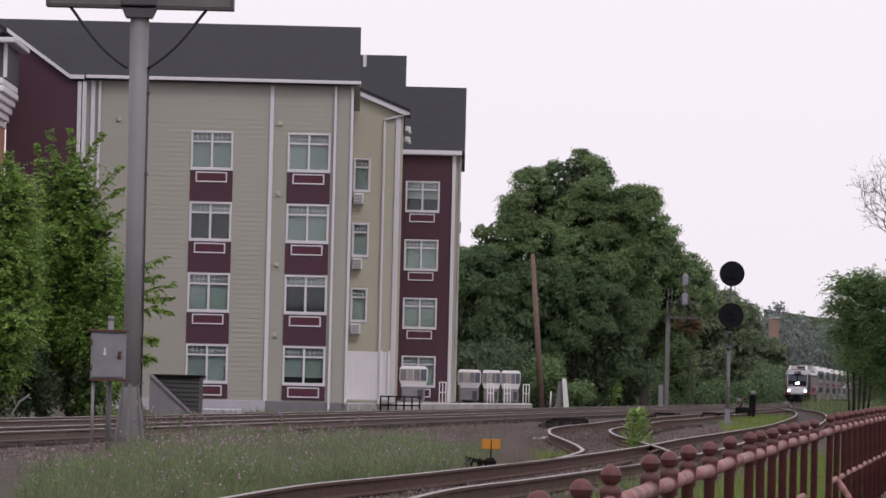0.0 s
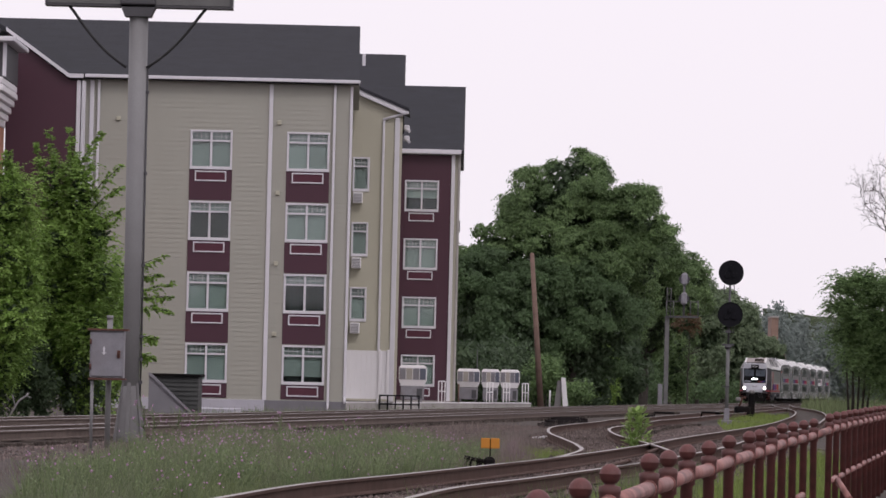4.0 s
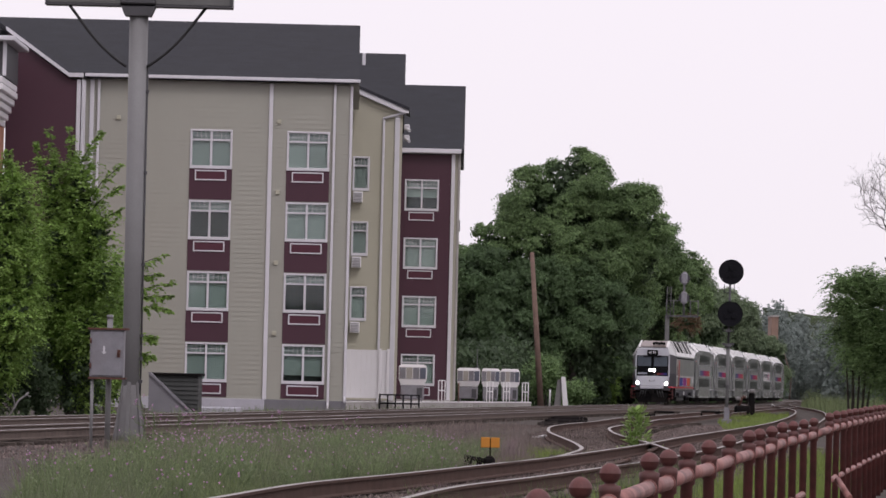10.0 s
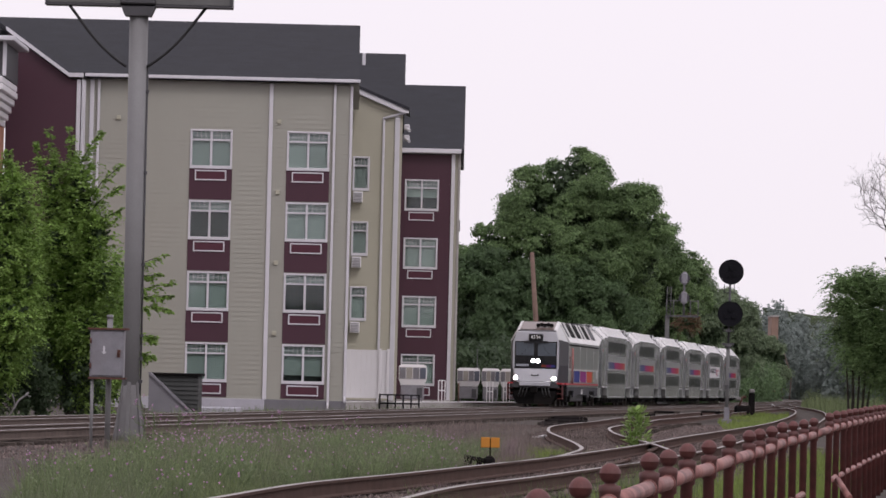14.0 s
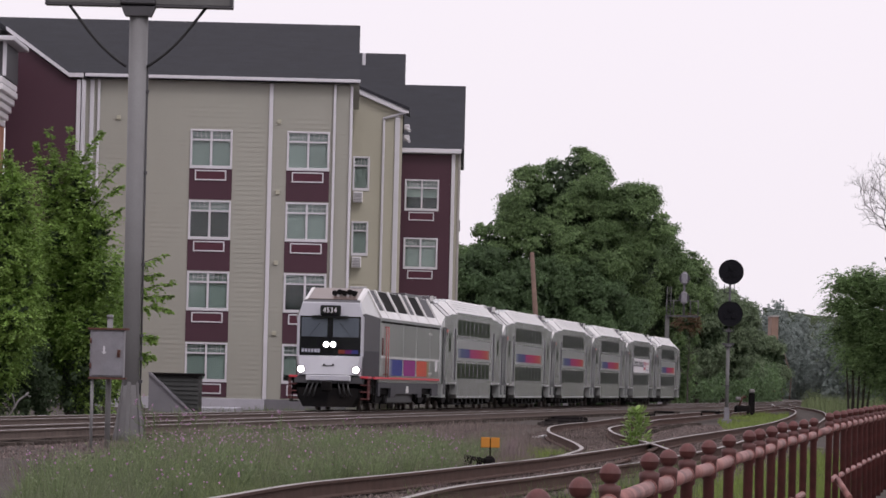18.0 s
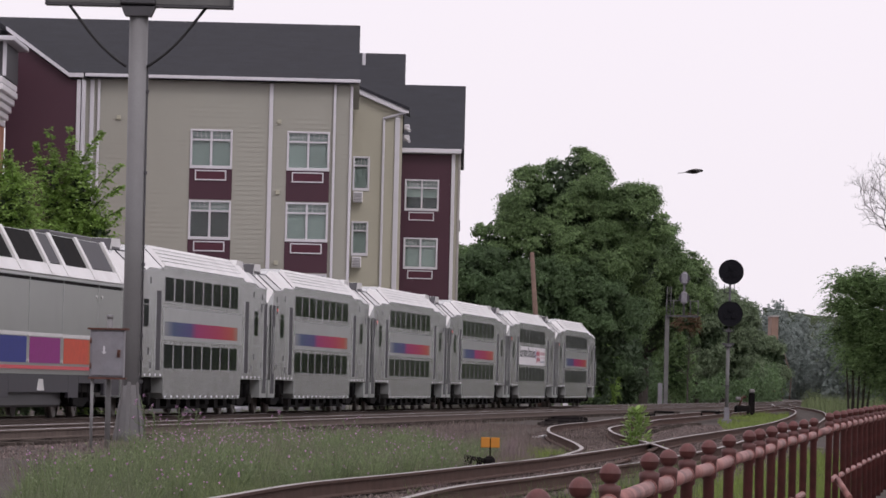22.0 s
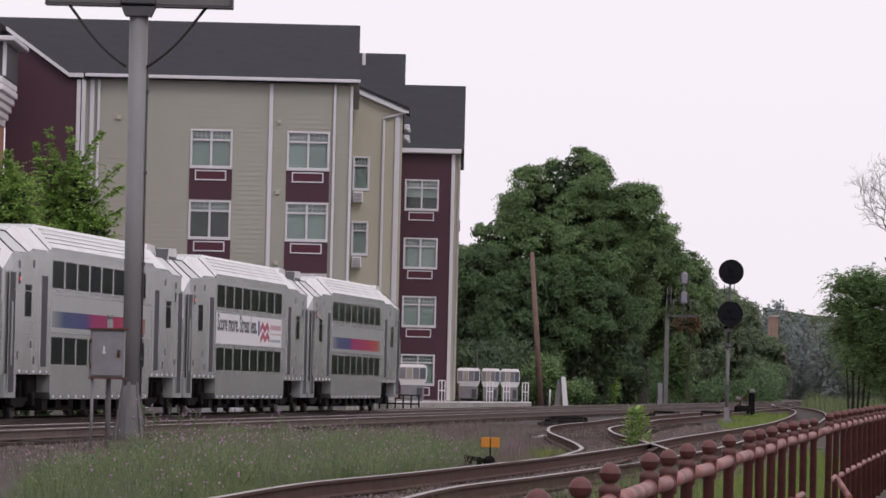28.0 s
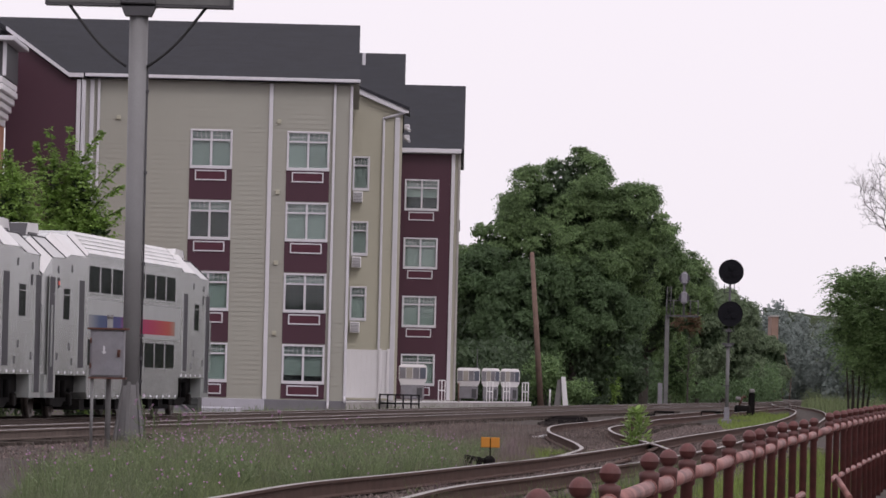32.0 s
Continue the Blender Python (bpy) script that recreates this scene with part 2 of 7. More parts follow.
# ---- mesh helpers ----
def part(name, bm, material, parent=None, label="", smooth=False):
    """Links a bmesh as one mesh object under a thing or part."""
    me = bpy.data.meshes.new(name)
    bm.to_mesh(me)
    bm.free()
    for m in (material if isinstance(material, (list, tuple)) else [material]):
        me.materials.append(m)
    if smooth:
        for p in me.polygons:
            p.use_smooth = True
    ob = new(name, me)
    if parent:
        ob.parent = parent
    if label:
        ob["label"] = label
    return ob


def piece(name, me, parent, m):
    """One more object on a shared mesh."""
    ob = new(name, me)
    ob.parent, ob.matrix_basis = parent, m
    return ob


def thing(name, label, category, group="", m=None):
    ob = tagged(new(name), label, category, group)
    if m:
        ob.matrix_basis = m
    return ob


def box(bm, x0, x1, y0, y1, z0, z1, bevel=0.0, mi=0):
    v = [bm.verts.new(p) for p in ((x0, y0, z0), (x1, y0, z0), (x1, y1, z0), (x0, y1, z0), (x0, y0, z1), (x1, y0, z1), (x1, y1, z1), (x0, y1, z1))]
    fs = [bm.faces.new([v[i] for i in f]) for f in ((3, 2, 1, 0), (4, 5, 6, 7), (0, 1, 5, 4), (1, 2, 6, 5), (2, 3, 7, 6), (3, 0, 4, 7))]
    for f in fs:
        f.material_index = mi
    if bevel:
        bmesh.ops.bevel(bm, geom=list({e for f in fs for e in f.edges}), offset=bevel, segments=1, affect="EDGES")
    return bm


def tube(bm, a, b, ra, rb=None, n=10, caps=True, mi=0):
    a, b = Vector(a), Vector(b)
    rb = ra if rb is None else rb
    d = (b - a).normalized()
    u = d.orthogonal().normalized()
    w = d.cross(u)
    ring = [[bm.verts.new(c + (u * math.cos(k * math.tau / n) + w * math.sin(k * math.tau / n)) * r) for k in range(n)] for c, r in ((a, ra), (b, rb))]
    for k in range(n):
        f = bm.faces.new((ring[0][k], ring[0][(k + 1) % n], ring[1][(k + 1) % n], ring[1][k]))
        f.smooth, f.material_index = True, mi
    if caps:
        bm.faces.new(ring[0][::-1]).material_index = mi
        bm.faces.new(ring[1]).material_index = mi
    return bm


def pipe(bm, pts, r, n=8):
    """One continuous round cable or pipe through points."""
    pts = [Vector(p) for p in pts]
    rows = []
    for i, p in enumerate(pts):
        d = (pts[min(i + 1, len(pts) - 1)] - pts[max(i - 1, 0)]).normalized()
        u = d.cross(Vector((0, 1, 0.01))).normalized()
        w = d.cross(u)
        rows.append([bm.verts.new(p + (u * math.cos(k * math.tau / n) + w * math.sin(k * math.tau / n)) * r) for k in range(n)])
    for lo, hi in zip(rows, rows[1:]):
        for k in range(n):
            bm.faces.new((lo[k], lo[(k + 1) % n], hi[(k + 1) % n], hi[k])).smooth = True
    bm.faces.new(rows[0][::-1])
    bm.faces.new(rows[-1])
    return bm


def turned(bm, profile, n=12, cx=0.0, cy=0.0):
    """A turned piece from (radius, height) pairs about a vertical axis."""
    rows = [[bm.verts.new((cx + r * math.cos(k * math.tau / n), cy + r * math.sin(k * math.tau / n), z)) for k in range(n)] for r, z in profile]
    for lo, hi in zip(rows, rows[1:]):
        for k in range(n):
            bm.faces.new((lo[k], lo[(k + 1) % n], hi[(k + 1) % n], hi[k])).smooth = True
    bm.faces.new(rows[0][::-1])
    bm.faces.new(rows[-1])
    return bm


def prism(bm, pts, a, b, axis="x", mi=0):
    """A polygon pushed from a to b along an axis; pts are the two other coordinates in order."""
    def put(p, h):
        return (h, p[0], p[1]) if axis == "x" else (p[0], h, p[1]) if axis == "y" else (p[0], p[1], h)
    lo, hi = [bm.verts.new(put(p, a)) for p in pts], [bm.verts.new(put(p, b)) for p in pts]
    fs = [bm.faces.new(lo), bm.faces.new(hi[::-1])]
    k = len(pts)
    fs += [bm.faces.new((lo[i], hi[i], hi[(i + 1) % k], lo[(i + 1) % k])) for i in range(k)]
    for f in fs:
        f.material_index = mi
    bmesh.ops.recalc_face_normals(bm, faces=fs)
    return bm


def loft(bm, sections, mi=0):
    """Skins closed sections of equal length, with end caps."""
    rows = [[bm.verts.new(p) for p in s] for s in sections]
    k = len(rows[0])
    fs = [bm.faces.new((lo[i], lo[(i + 1) % k], hi[(i + 1) % k], hi[i])) for lo, hi in zip(rows, rows[1:]) for i in range(k)]
    fs += [bm.faces.new(rows[0][::-1]), bm.faces.new(rows[-1])]
    bmesh.ops.recalc_face_normals(bm, faces=fs)
    return bm


def soup(name, verts, faces, material, parent=None, label=""):
    """One mesh from generated lists."""
    me = bpy.data.meshes.new(name)
    me.from_pydata(verts, [], faces)
    me.materials.append(material)
    ob = new(name, me)
    if parent:
        ob.parent = parent
    if label:
        ob["label"] = label
    return ob


def smoothed(points, step):
    """Points along a curve that runs smoothly through (x, y) points ordered by y."""
    ys = np.array([p[1] for p in points], float)
    xs = np.array([p[0] for p in points], float)
    slope = np.gradient(xs, ys)
    out = []
    y = ys[0]
    while y < ys[-1]:
        i = min(int(np.searchsorted(ys, y, side="right")) - 1, len(ys) - 2)
        h = ys[i + 1] - ys[i]
        t = (y - ys[i]) / h
        x = (2 * t**3 - 3 * t * t + 1) * xs[i] + (t**3 - 2 * t * t + t) * h * slope[i] + (3 * t * t - 2 * t**3) * xs[i + 1] + (t**3 - t * t) * h * slope[i + 1]
        out.append((float(x), float(y)))
        y += step
    out.append((float(xs[-1]), float(ys[-1])))
    return out


# ---- the line of the railway ----
def line_x(y):
    """X of the main track's centre at a given Y."""
    q = (y - 200) / 100
    return -2.084 + 10.4208 * q + 0.0844 * q * q - 0.01162 * q**3


ARC_Y = np.linspace(-260, 1100, 1361)
ARC_S = np.concatenate([[0], np.cumsum(np.hypot(np.diff(ARC_Y), np.diff(line_x(ARC_Y))))])
ARC_S -= np.interp(200, ARC_Y, ARC_S)


def train_at(t):
    """Distance along the line of the joint before the fifth coach."""
    q = (t - 16) / 16
    ease = float(np.interp(t, (0, 15, 18, 20, 22, 24, 25, 28.5, 29.3, 31, 32), (0, 0, -0.35, -0.75, -1.2, -1.27, -0.95, 0.3, 0.5, 0.05, 0.0)))
    return float(np.polyval((10.9572, 3.2867, -1.9465, 59.9132, -329.8474, 150.665), q)) + ease


def on_line(s, z=0.0):
    y = float(np.interp(s, ARC_S, ARC_Y))
    slope = (line_x(y + 1) - line_x(y - 1)) / 2
    return pose(line_x(y), y, z, 0, 0, -math.degrees(math.atan(slope)))


COACH = 25.91

# ---- ground ----
def ground_z(x, y):
    """Ballast lies just under the rails, the strip beside the fence lies lower."""
    edge = -1.64 + 0.1 * y
    dip = 1 / (1 + math.exp(-max(-40, min(40, (x - (edge - 0.9)) * 2.5)))) if -40 < y < 120 else 0.0
    rough_ = noise.noise(Vector((x * 0.35, y * 0.12, 0.0))) * 0.05
    return -0.285 - 0.36 * dip + rough_ * (1 if abs(x) < 60 and y < 420 else 0)


def build_ground():
    xs = sorted(set([-2500, -900, -300, -120, -60, -40] + [-30 + 0.9 * i for i in range(78)] + [45, 60, 120, 300, 900, 2500]))
    ys = sorted(set([-900, -300, -120, -60, -20] + [2.5 * i for i in range(165)] + [430, 470, 520, 600, 800, 1200, 2400, 4500]))
    v = [(x, y, ground_z(x, y)) for y in ys for x in xs]
    w = len(xs)
    f = [(j * w + i, j * w + i + 1, (j + 1) * w + i + 1, (j + 1) * w + i) for j in range(len(ys) - 1) for i in range(w - 1)]
    m = shade("gravelly_ground", (0.095, 0.082, 0.079), 0.95, 0, 0.5, 3.0, 22, bump=0.04, dirt=(0.07, 0.066, 0.05), dirt_amount=0.8, spec=0.04)
    tagged(soup("ground", v, f, m), "brown ballast gravel ground with dry soil and weeds", "ground", kind="structure")


build_ground()


# ---- tracks ----
RAIL_PROFILE = ((-0.072, -0.18), (0.072, -0.18), (0.072, -0.165), (0.012, -0.148), (0.012, -0.045), (0.036, -0.034), (0.036, -0.004), (0.028, 0.0), (-0.028, 0.0), (-0.036, -0.004), (-0.036, -0.034), (-0.012, -0.045), (-0.012, -0.148), (-0.072, -0.165))


def side_points(path, off):
    out = []
    for i, (x, y) in enumerate(path):
        a, b = path[max(0, i - 1)], path[min(len(path) - 1, i + 1)]
        d = Vector((b[0] - a[0], b[1] - a[1])).normalized()
        out.append((x + d.y * off, y - d.x * off))
    return out


bm = bmesh.new()
box(bm, -1.28, 1.28, -0.115, 0.115, -0.34, -0.186, 0.014)
TIE_MESH = bpy.data.meshes.new("tie")
bm.to_mesh(TIE_MESH)
bm.free()
TIE_MESH.materials.append(M_TIEONE)


def track(name, path, label, tie_from, tie_to, head, web, single_to=0.0, sides=(-1, 1)):
    root = tagged(new(name), label, "railway track", kind="structure")
    for side in sides:
        bm = bmesh.new()
        rows = []
        pts = side_points(path, side * 0.7535)
        nrm = side_points(path, side * 0.7535 + 1)
        for (x, y), (x2, y2) in zip(pts, nrm):
            rows.append([bm.verts.new((x + (x2 - x) * p, y + (y2 - y) * p, z)) for p, z in RAIL_PROFILE])
        k = len(RAIL_PROFILE)
        for lo, hi in zip(rows, rows[1:]):
            for i in range(k):
                bm.faces.new((lo[i], lo[(i + 1) % k], hi[(i + 1) % k], hi[i])).material_index = 1 if i in (6, 7, 8) else 0
        bm.faces.new(rows[0])
        bm.faces.new(rows[-1][::-1])
        bmesh.ops.recalc_face_normals(bm, faces=bm.faces)
        part("rail", bm, [web, head], root, "rusty steel rail with a worn bright head")
    bm = bmesh.new()
    rng = random.Random(5)
    last = -99
    for i, (x, y) in enumerate(path[:-1]):
        if y < tie_from or y > tie_to or y - last < 0.56:
            continue
        last = y
        d = math.atan2(path[i + 1][0] - x, path[i + 1][1] - y)
        if y < single_to:
            piece("tie", TIE_MESH, root, pose(x, y, rng.uniform(-0.03, 0.0), 0, 0, -math.degrees(d) + rng.uniform(-1.2, 1.2)))
            continue
        c, s = math.cos(d), math.sin(d)
        h, wd, z1 = 1.28 + rng.uniform(-0.05, 0.05), 0.115, -0.186 + rng.uniform(-0.03, 0.0)
        q = [(-h, -wd), (h, -wd), (h, wd), (-h, wd)]
        lo = [bm.verts.new((x + a * c + b * s, y - a * s + b * c, -0.32)) for a, b in q]
        hi = [bm.verts.new((x + a * c + b * s, y - a * s + b * c, z1)) for a, b in q]
        bm.faces.new(hi)
        for j in range(4):
            bm.faces.new((lo[j], lo[(j + 1) % 4], hi[(j + 1) % 4], hi[j]))
    tagged(part("ties", bm, M_TIE, root, "weathered wooden ties in ballast"), kind="stuff")
    return root


MAIN = [(line_x(-240 + 4 * i), -240 + 4.0 * i) for i in range(12)] + [(line_x(-192 + 0.6 * i), -192 + 0.6 * i) for i in range(820)] + [(line_x(300 + 5 * i), 300 + 5.0 * i) for i in range(140)]
SECOND = [(x + 4.0 + max(0, (150 - y) * 0.004 if y > 50 else 0.4), y) for x, y in MAIN if y < 900]
NEAR = smoothed([(-12.5, -90), (-8.6, -40), (-5.6, -5), (-3.3, 20), (-1.75, 38), (-1.18, 45.6), (-0.52, 53.8), (0.26, 59.6), (0.9, 64.7), (1.68, 71.1), (2.43, 77.5), (3.2, 84.7), (4.38, 96.5), (5.85, 113.2), (8.68, 142.5), (10.8, 165), (14.3, 207.6), (17.8, 254), (22.2, 321), (24.4, 364), (27.2, 420), (30.3, 470)], 0.58)
BRANCH = smoothed([(1.68, 71.1), (2.28, 76), (2.9, 84.1), (3.16, 89), (3.26, 95), (3.28, 107), (3.27, 119.6), (3.39, 127.4), (3.75, 138.8), (4.43, 149), (5.43, 161), (7.05, 183.7), (8.2, 195), (11.3, 230), (15.8, 280), (20.4, 330), (24.6, 376)], 0.58)
track("main_track", MAIN, "straight main railway track on brown ballast", 60, 330, M_RAILTOP, M_RAIL2)
track("second_track", SECOND, "second railway track beside the main one", 60, 300, M_RAILTOP, M_RAIL2, 130)
track("near_track", NEAR, "curving siding track with weeds between the rails", 30, 200, M_RAILDULL, M_RAIL, 120)
track("branch_track", BRANCH, "wavy turnout track leaving the siding", 78, 200, M_RAILDULL, M_RAIL, 125)


def turnout_parts():
    """Frog, guard rails and a switch rod where the branch leaves the siding, plus black slabs drawn for a shaded hollow
    beside the far points.
    """
    t = thing("turnout", "rusty steel turnout frog with guard rails", "turnout")
    for x0, y0, x1, y1 in ((2.35, 73.2, 2.92, 80.5), (3.55, 90.2, 3.95, 95.5)):
        bm = bmesh.new()
        for k in range(6):
            a, b = k / 6, (k + 1) / 6
            tube(bm, (x0 + (x1 - x0) * a, y0 + (y1 - y0) * a, -0.05), (x0 + (x1 - x0) * b, y0 + (y1 - y0) * b, -0.05), 0.035, n=6, caps=k in (0, 5))
        part("guard_rail", bm, M_RAIL, t)
    bm = bmesh.new()
    box(bm, 1.2, 3.4, 75.2, 75.4, -0.26, -0.185, 0.01)
    part("switch_rod", bm, M_RUST, t)
    # Black slabs stand in for the shadow of a hollow between the tracks.
    d = thing("timber_deck", "flat black slabs drawn for a shaded hollow beside the second track", "timber deck")
    for k in range(6):
        bm = bmesh.new()
        y = 168 + 9.0 * k
        prism(bm, ((3.3 + 0.3 * k, y), (4.85 + 0.22 * k, y), (4.85 + 0.22 * k, y + 8.9), (3.3 + 0.3 * k, y + 8.9)), -0.33, -0.17 - 0.02 * (k % 2), "z")
        part("plank", bm, M_DECK, d)


turnout_parts()


# ---- apartment building ----
def clapboards(bm, x0, x1, z0, z1, y, holes=(), top=None, course=0.205, lap=0.018):
    """Lapped boards on a wall that faces -Y, left out at the holes. top(x): the height at x under a slope."""
    z = z0
    while z < z1 - 0.01:
        h = min(course, z1 - z)
        spans = [(x0, x1)]
        for a, b, c, d in holes:
            if c < z + h - 0.01 and d > z + 0.01:
                cut = []
                for s, e in spans:
                    if b <= s or a >= e:
                        cut.append((s, e))
                    else:
                        cut += [q for q in ((s, a), (b, e)) if q[1] - q[0] > 0.01]
                spans = cut
        for s, e in spans:
            if top:
                while e > s and top(e) < z + h:
                    e -= 0.05
                if e - s < 0.05:
                    continue
            v = [bm.verts.new(p) for p in ((s, y - lap, z), (e, y - lap, z), (e, y - 0.004, z + h), (s, y - 0.004, z + h), (s, y, z), (e, y, z))]
            bm.faces.new((v[0], v[1], v[2], v[3]))
            bm.faces.new((v[4], v[5], v[1], v[0]))
        z += h


def wall_core(bm, x0, x1, z0, z1, y, thick, holes=()):
    """A wall slab with openings through it, in butted boxes."""
    xs = sorted({x0, x1, *[h[0] for h in holes], *[h[1] for h in holes]})
    zs = sorted({z0, z1, *[h[2] for h in holes], *[h[3] for h in holes]})
    xs, zs = [x for x in xs if x0 <= x <= x1], [z for z in zs if z0 <= z <= z1]
    for a, b in zip(xs, xs[1:]):
        start = None
        for c, d in zip(zs, zs[1:]):
            mx, mz = (a + b) / 2, (c + d) / 2
            hole = any(h[0] < mx < h[1] and h[2] < mz < h[3] for h in holes)
            if not hole and start is None:
                start = c
            if hole and start is not None:
                box(bm, a, b, y, y + thick, start, c)
                start = None
        if start is not None:
            box(bm, a, b, y, y + thick, start, z1)


BUILDING = thing("apartment_building", "four-storey beige and maroon apartment building with dark shingle roof", "building")


def window(x0, x1, z0, z1, y, leaves=2, blind=1.0, name="window"):
    """A white double window with a small-paned top strip; blind: how far the blind is down."""
    fr = 0.06
    bm = bmesh.new()
    box(bm, x0 - 0.03, x1 + 0.03, y - 0.07, y + 0.06, z1 - fr, z1 + 0.02, 0.01)
    box(bm, x0 - 0.03, x1 + 0.03, y - 0.09, y + 0.06, z0 - 0.07, z0 + fr, 0.01)
    for x in (x0 - 0.03, x1 - fr):
        box(bm, x, x + fr + 0.03, y - 0.07, y + 0.06, z0 + fr, z1 - fr, 0.01)
    w = part(name, bm, M_TRIM, BUILDING, "white-framed window with a divided top strip")
    zt = z1 - (z1 - z0) * 0.27
    step = (x1 - x0 - 2 * fr) / leaves
    bm = bmesh.new()
    for k in range(1, leaves):
        box(bm, x0 + fr + k * step - 0.045, x0 + fr + k * step + 0.045, y - 0.05, y + 0.05, z0 + fr, z1 - fr)
    for k in range(leaves):
        a, b = x0 + fr + k * step + (0.045 if k else 0), x0 + fr + (k + 1) * step - (0.045 if k < leaves - 1 else 0)
        box(bm, a, b, y - 0.04, y + 0.045, zt - 0.035, zt + 0.035)
        for j in range(1, 4):
            xx = a + (b - a) * j / 4
            box(bm, xx - 0.008, xx + 0.008, y - 0.005, y + 0.03, zt + 0.035, z1 - fr)
        box(bm, a, b, y - 0.003, y + 0.028, (zt + z1 - fr) / 2 - 0.008, (zt + z1 - fr) / 2 + 0.008)
    part("mullions", bm, M_TRIM, w)
    for k in range(leaves):
        a, b = x0 + fr + k * step, x0 + fr + (k + 1) * step
        bm = bmesh.new()
        box(bm, a, b, y + 0.035, y + 0.041, z0 + fr, z1 - fr)
        pane = part("pane", bm, M_PANE, w)
        pane.visible_shadow = False
        if blind > 0:
            bm = bmesh.new()
            zb = z1 - fr - (z1 - z0 - 2 * fr) * (blind if k or blind == 1 else blind * 0.98)
            n = 10
            for j in range(n):
                xa, xb = a + (b - a) * j / n, a + (b - a) * (j + 1) / n
                box(bm, xa + 0.004, xb - 0.004, y + 0.1 + 0.015 * (j % 2), y + 0.112 + 0.015 * (j % 2), zb, z1)
            part("blind", bm, M_BLIND, w, "pale grey-green vertical blind")
    # A near-black block; its colour stands in for the unlit interior.
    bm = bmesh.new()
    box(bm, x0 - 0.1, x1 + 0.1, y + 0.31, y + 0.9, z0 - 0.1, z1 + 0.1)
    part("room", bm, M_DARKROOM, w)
    return w


def vent_unit(x0, x1, z0, z1, y):
    """A through-wall air unit: maroon louvres in a white frame."""
    bm = bmesh.new()
    box(bm, x0, x1, y - 0.06, y + 0.02, z1 - 0.055, z1, 0.01)
    box(bm, x0, x1, y - 0.06, y + 0.02, z0, z0 + 0.055, 0.01)
    for a in (x0, x1 - 0.055):
        box(bm, a, a + 0.055, y - 0.06, y + 0.02, z0 + 0.055, z1 - 0.055)
    u = part("air_unit", bm, M_TRIM, BUILDING, "maroon louvred air unit in a white frame")
    bm = bmesh.new()
    n = 7
    h = (z1 - z0 - 0.11) / n
    for k in range(n):
        z = z0 + 0.055 + k * h
        prism(bm, ((y - 0.04, z), (y - 0.028, z + h), (y + 0.01, z + h), (y + 0.01, z)), x0 + 0.055, x1 - 0.055, "x")
    part("louvres", bm, M_MAROON, u)


M_MAROON = shade("maroon_metal", (0.075, 0.012, 0.028), 0.7, 0, 0.08, 2, 30)


def facade(prefix, x0, x1, z0, z1, y, columns, tops, height, mat, mat_panel, blinds, vents=True):
    """One wall plane with its columns of windows."""
    holes = [(a, b, t - height, t) for a, b in columns for t in tops]
    panels = []
    if vents:
        for a, b in columns:
            for i, t in enumerate(tops):
                low = tops[i + 1] + 0.06 if i + 1 < len(tops) else z0 + 0.06
                panels.append((a, b, low, t - height - 0.07))
    bm = bmesh.new()
    wall_core(bm, x0, x1, z0, z1, y, 0.3, holes)
    wall = part("wall", bm, mat, BUILDING)
    bm = bmesh.new()
    clapboards(bm, x0, x1, z0, z1, y, holes + panels, lap=0.01 if mat == M_RED else 0.017)
    part("siding", bm, mat, wall)
    for k, (a, b, c, d) in enumerate(panels):
        bm = bmesh.new()
        box(bm, a - 0.04, b + 0.04, y - 0.04, y - 0.002, c, d)
        p = part("spandrel_panel", bm, mat_panel, wall, "maroon panel under a window")
        w = (b - a) * 0.77
        mid = (a + b) / 2
        vent_unit(mid - w / 2, mid + w / 2, d - 0.5, d - 0.06, y - 0.035)
    i = 0
    for a, b in columns:
        for t in tops:
            window(a, b, t - height, t, y, 2 if b - a > 1.2 else 1, blinds[i % len(blinds)])
            i += 1


def board(name, x0, x1, y0, y1, z0, z1, mat=None, label=""):
    bm = bmesh.new()
    box(bm, x0, x1, y0, y1, z0, z1, min(0.015, (x1 - x0) / 4, (z1 - z0) / 4))
    return part(name, bm, mat or M_TRIM, BUILDING, label)


def downspout(x, y, z0, z1):
    bm = bmesh.new()
    box(bm, x - 0.055, x + 0.055, y - 0.1, y, z0 + 0.25, z1, 0.015)
    tube(bm, (x, y - 0.05, z0 + 0.3), (x, y - 0.3, z0 + 0.05), 0.05, n=8)
    part("downspout", bm, M_TRIM, BUILDING)


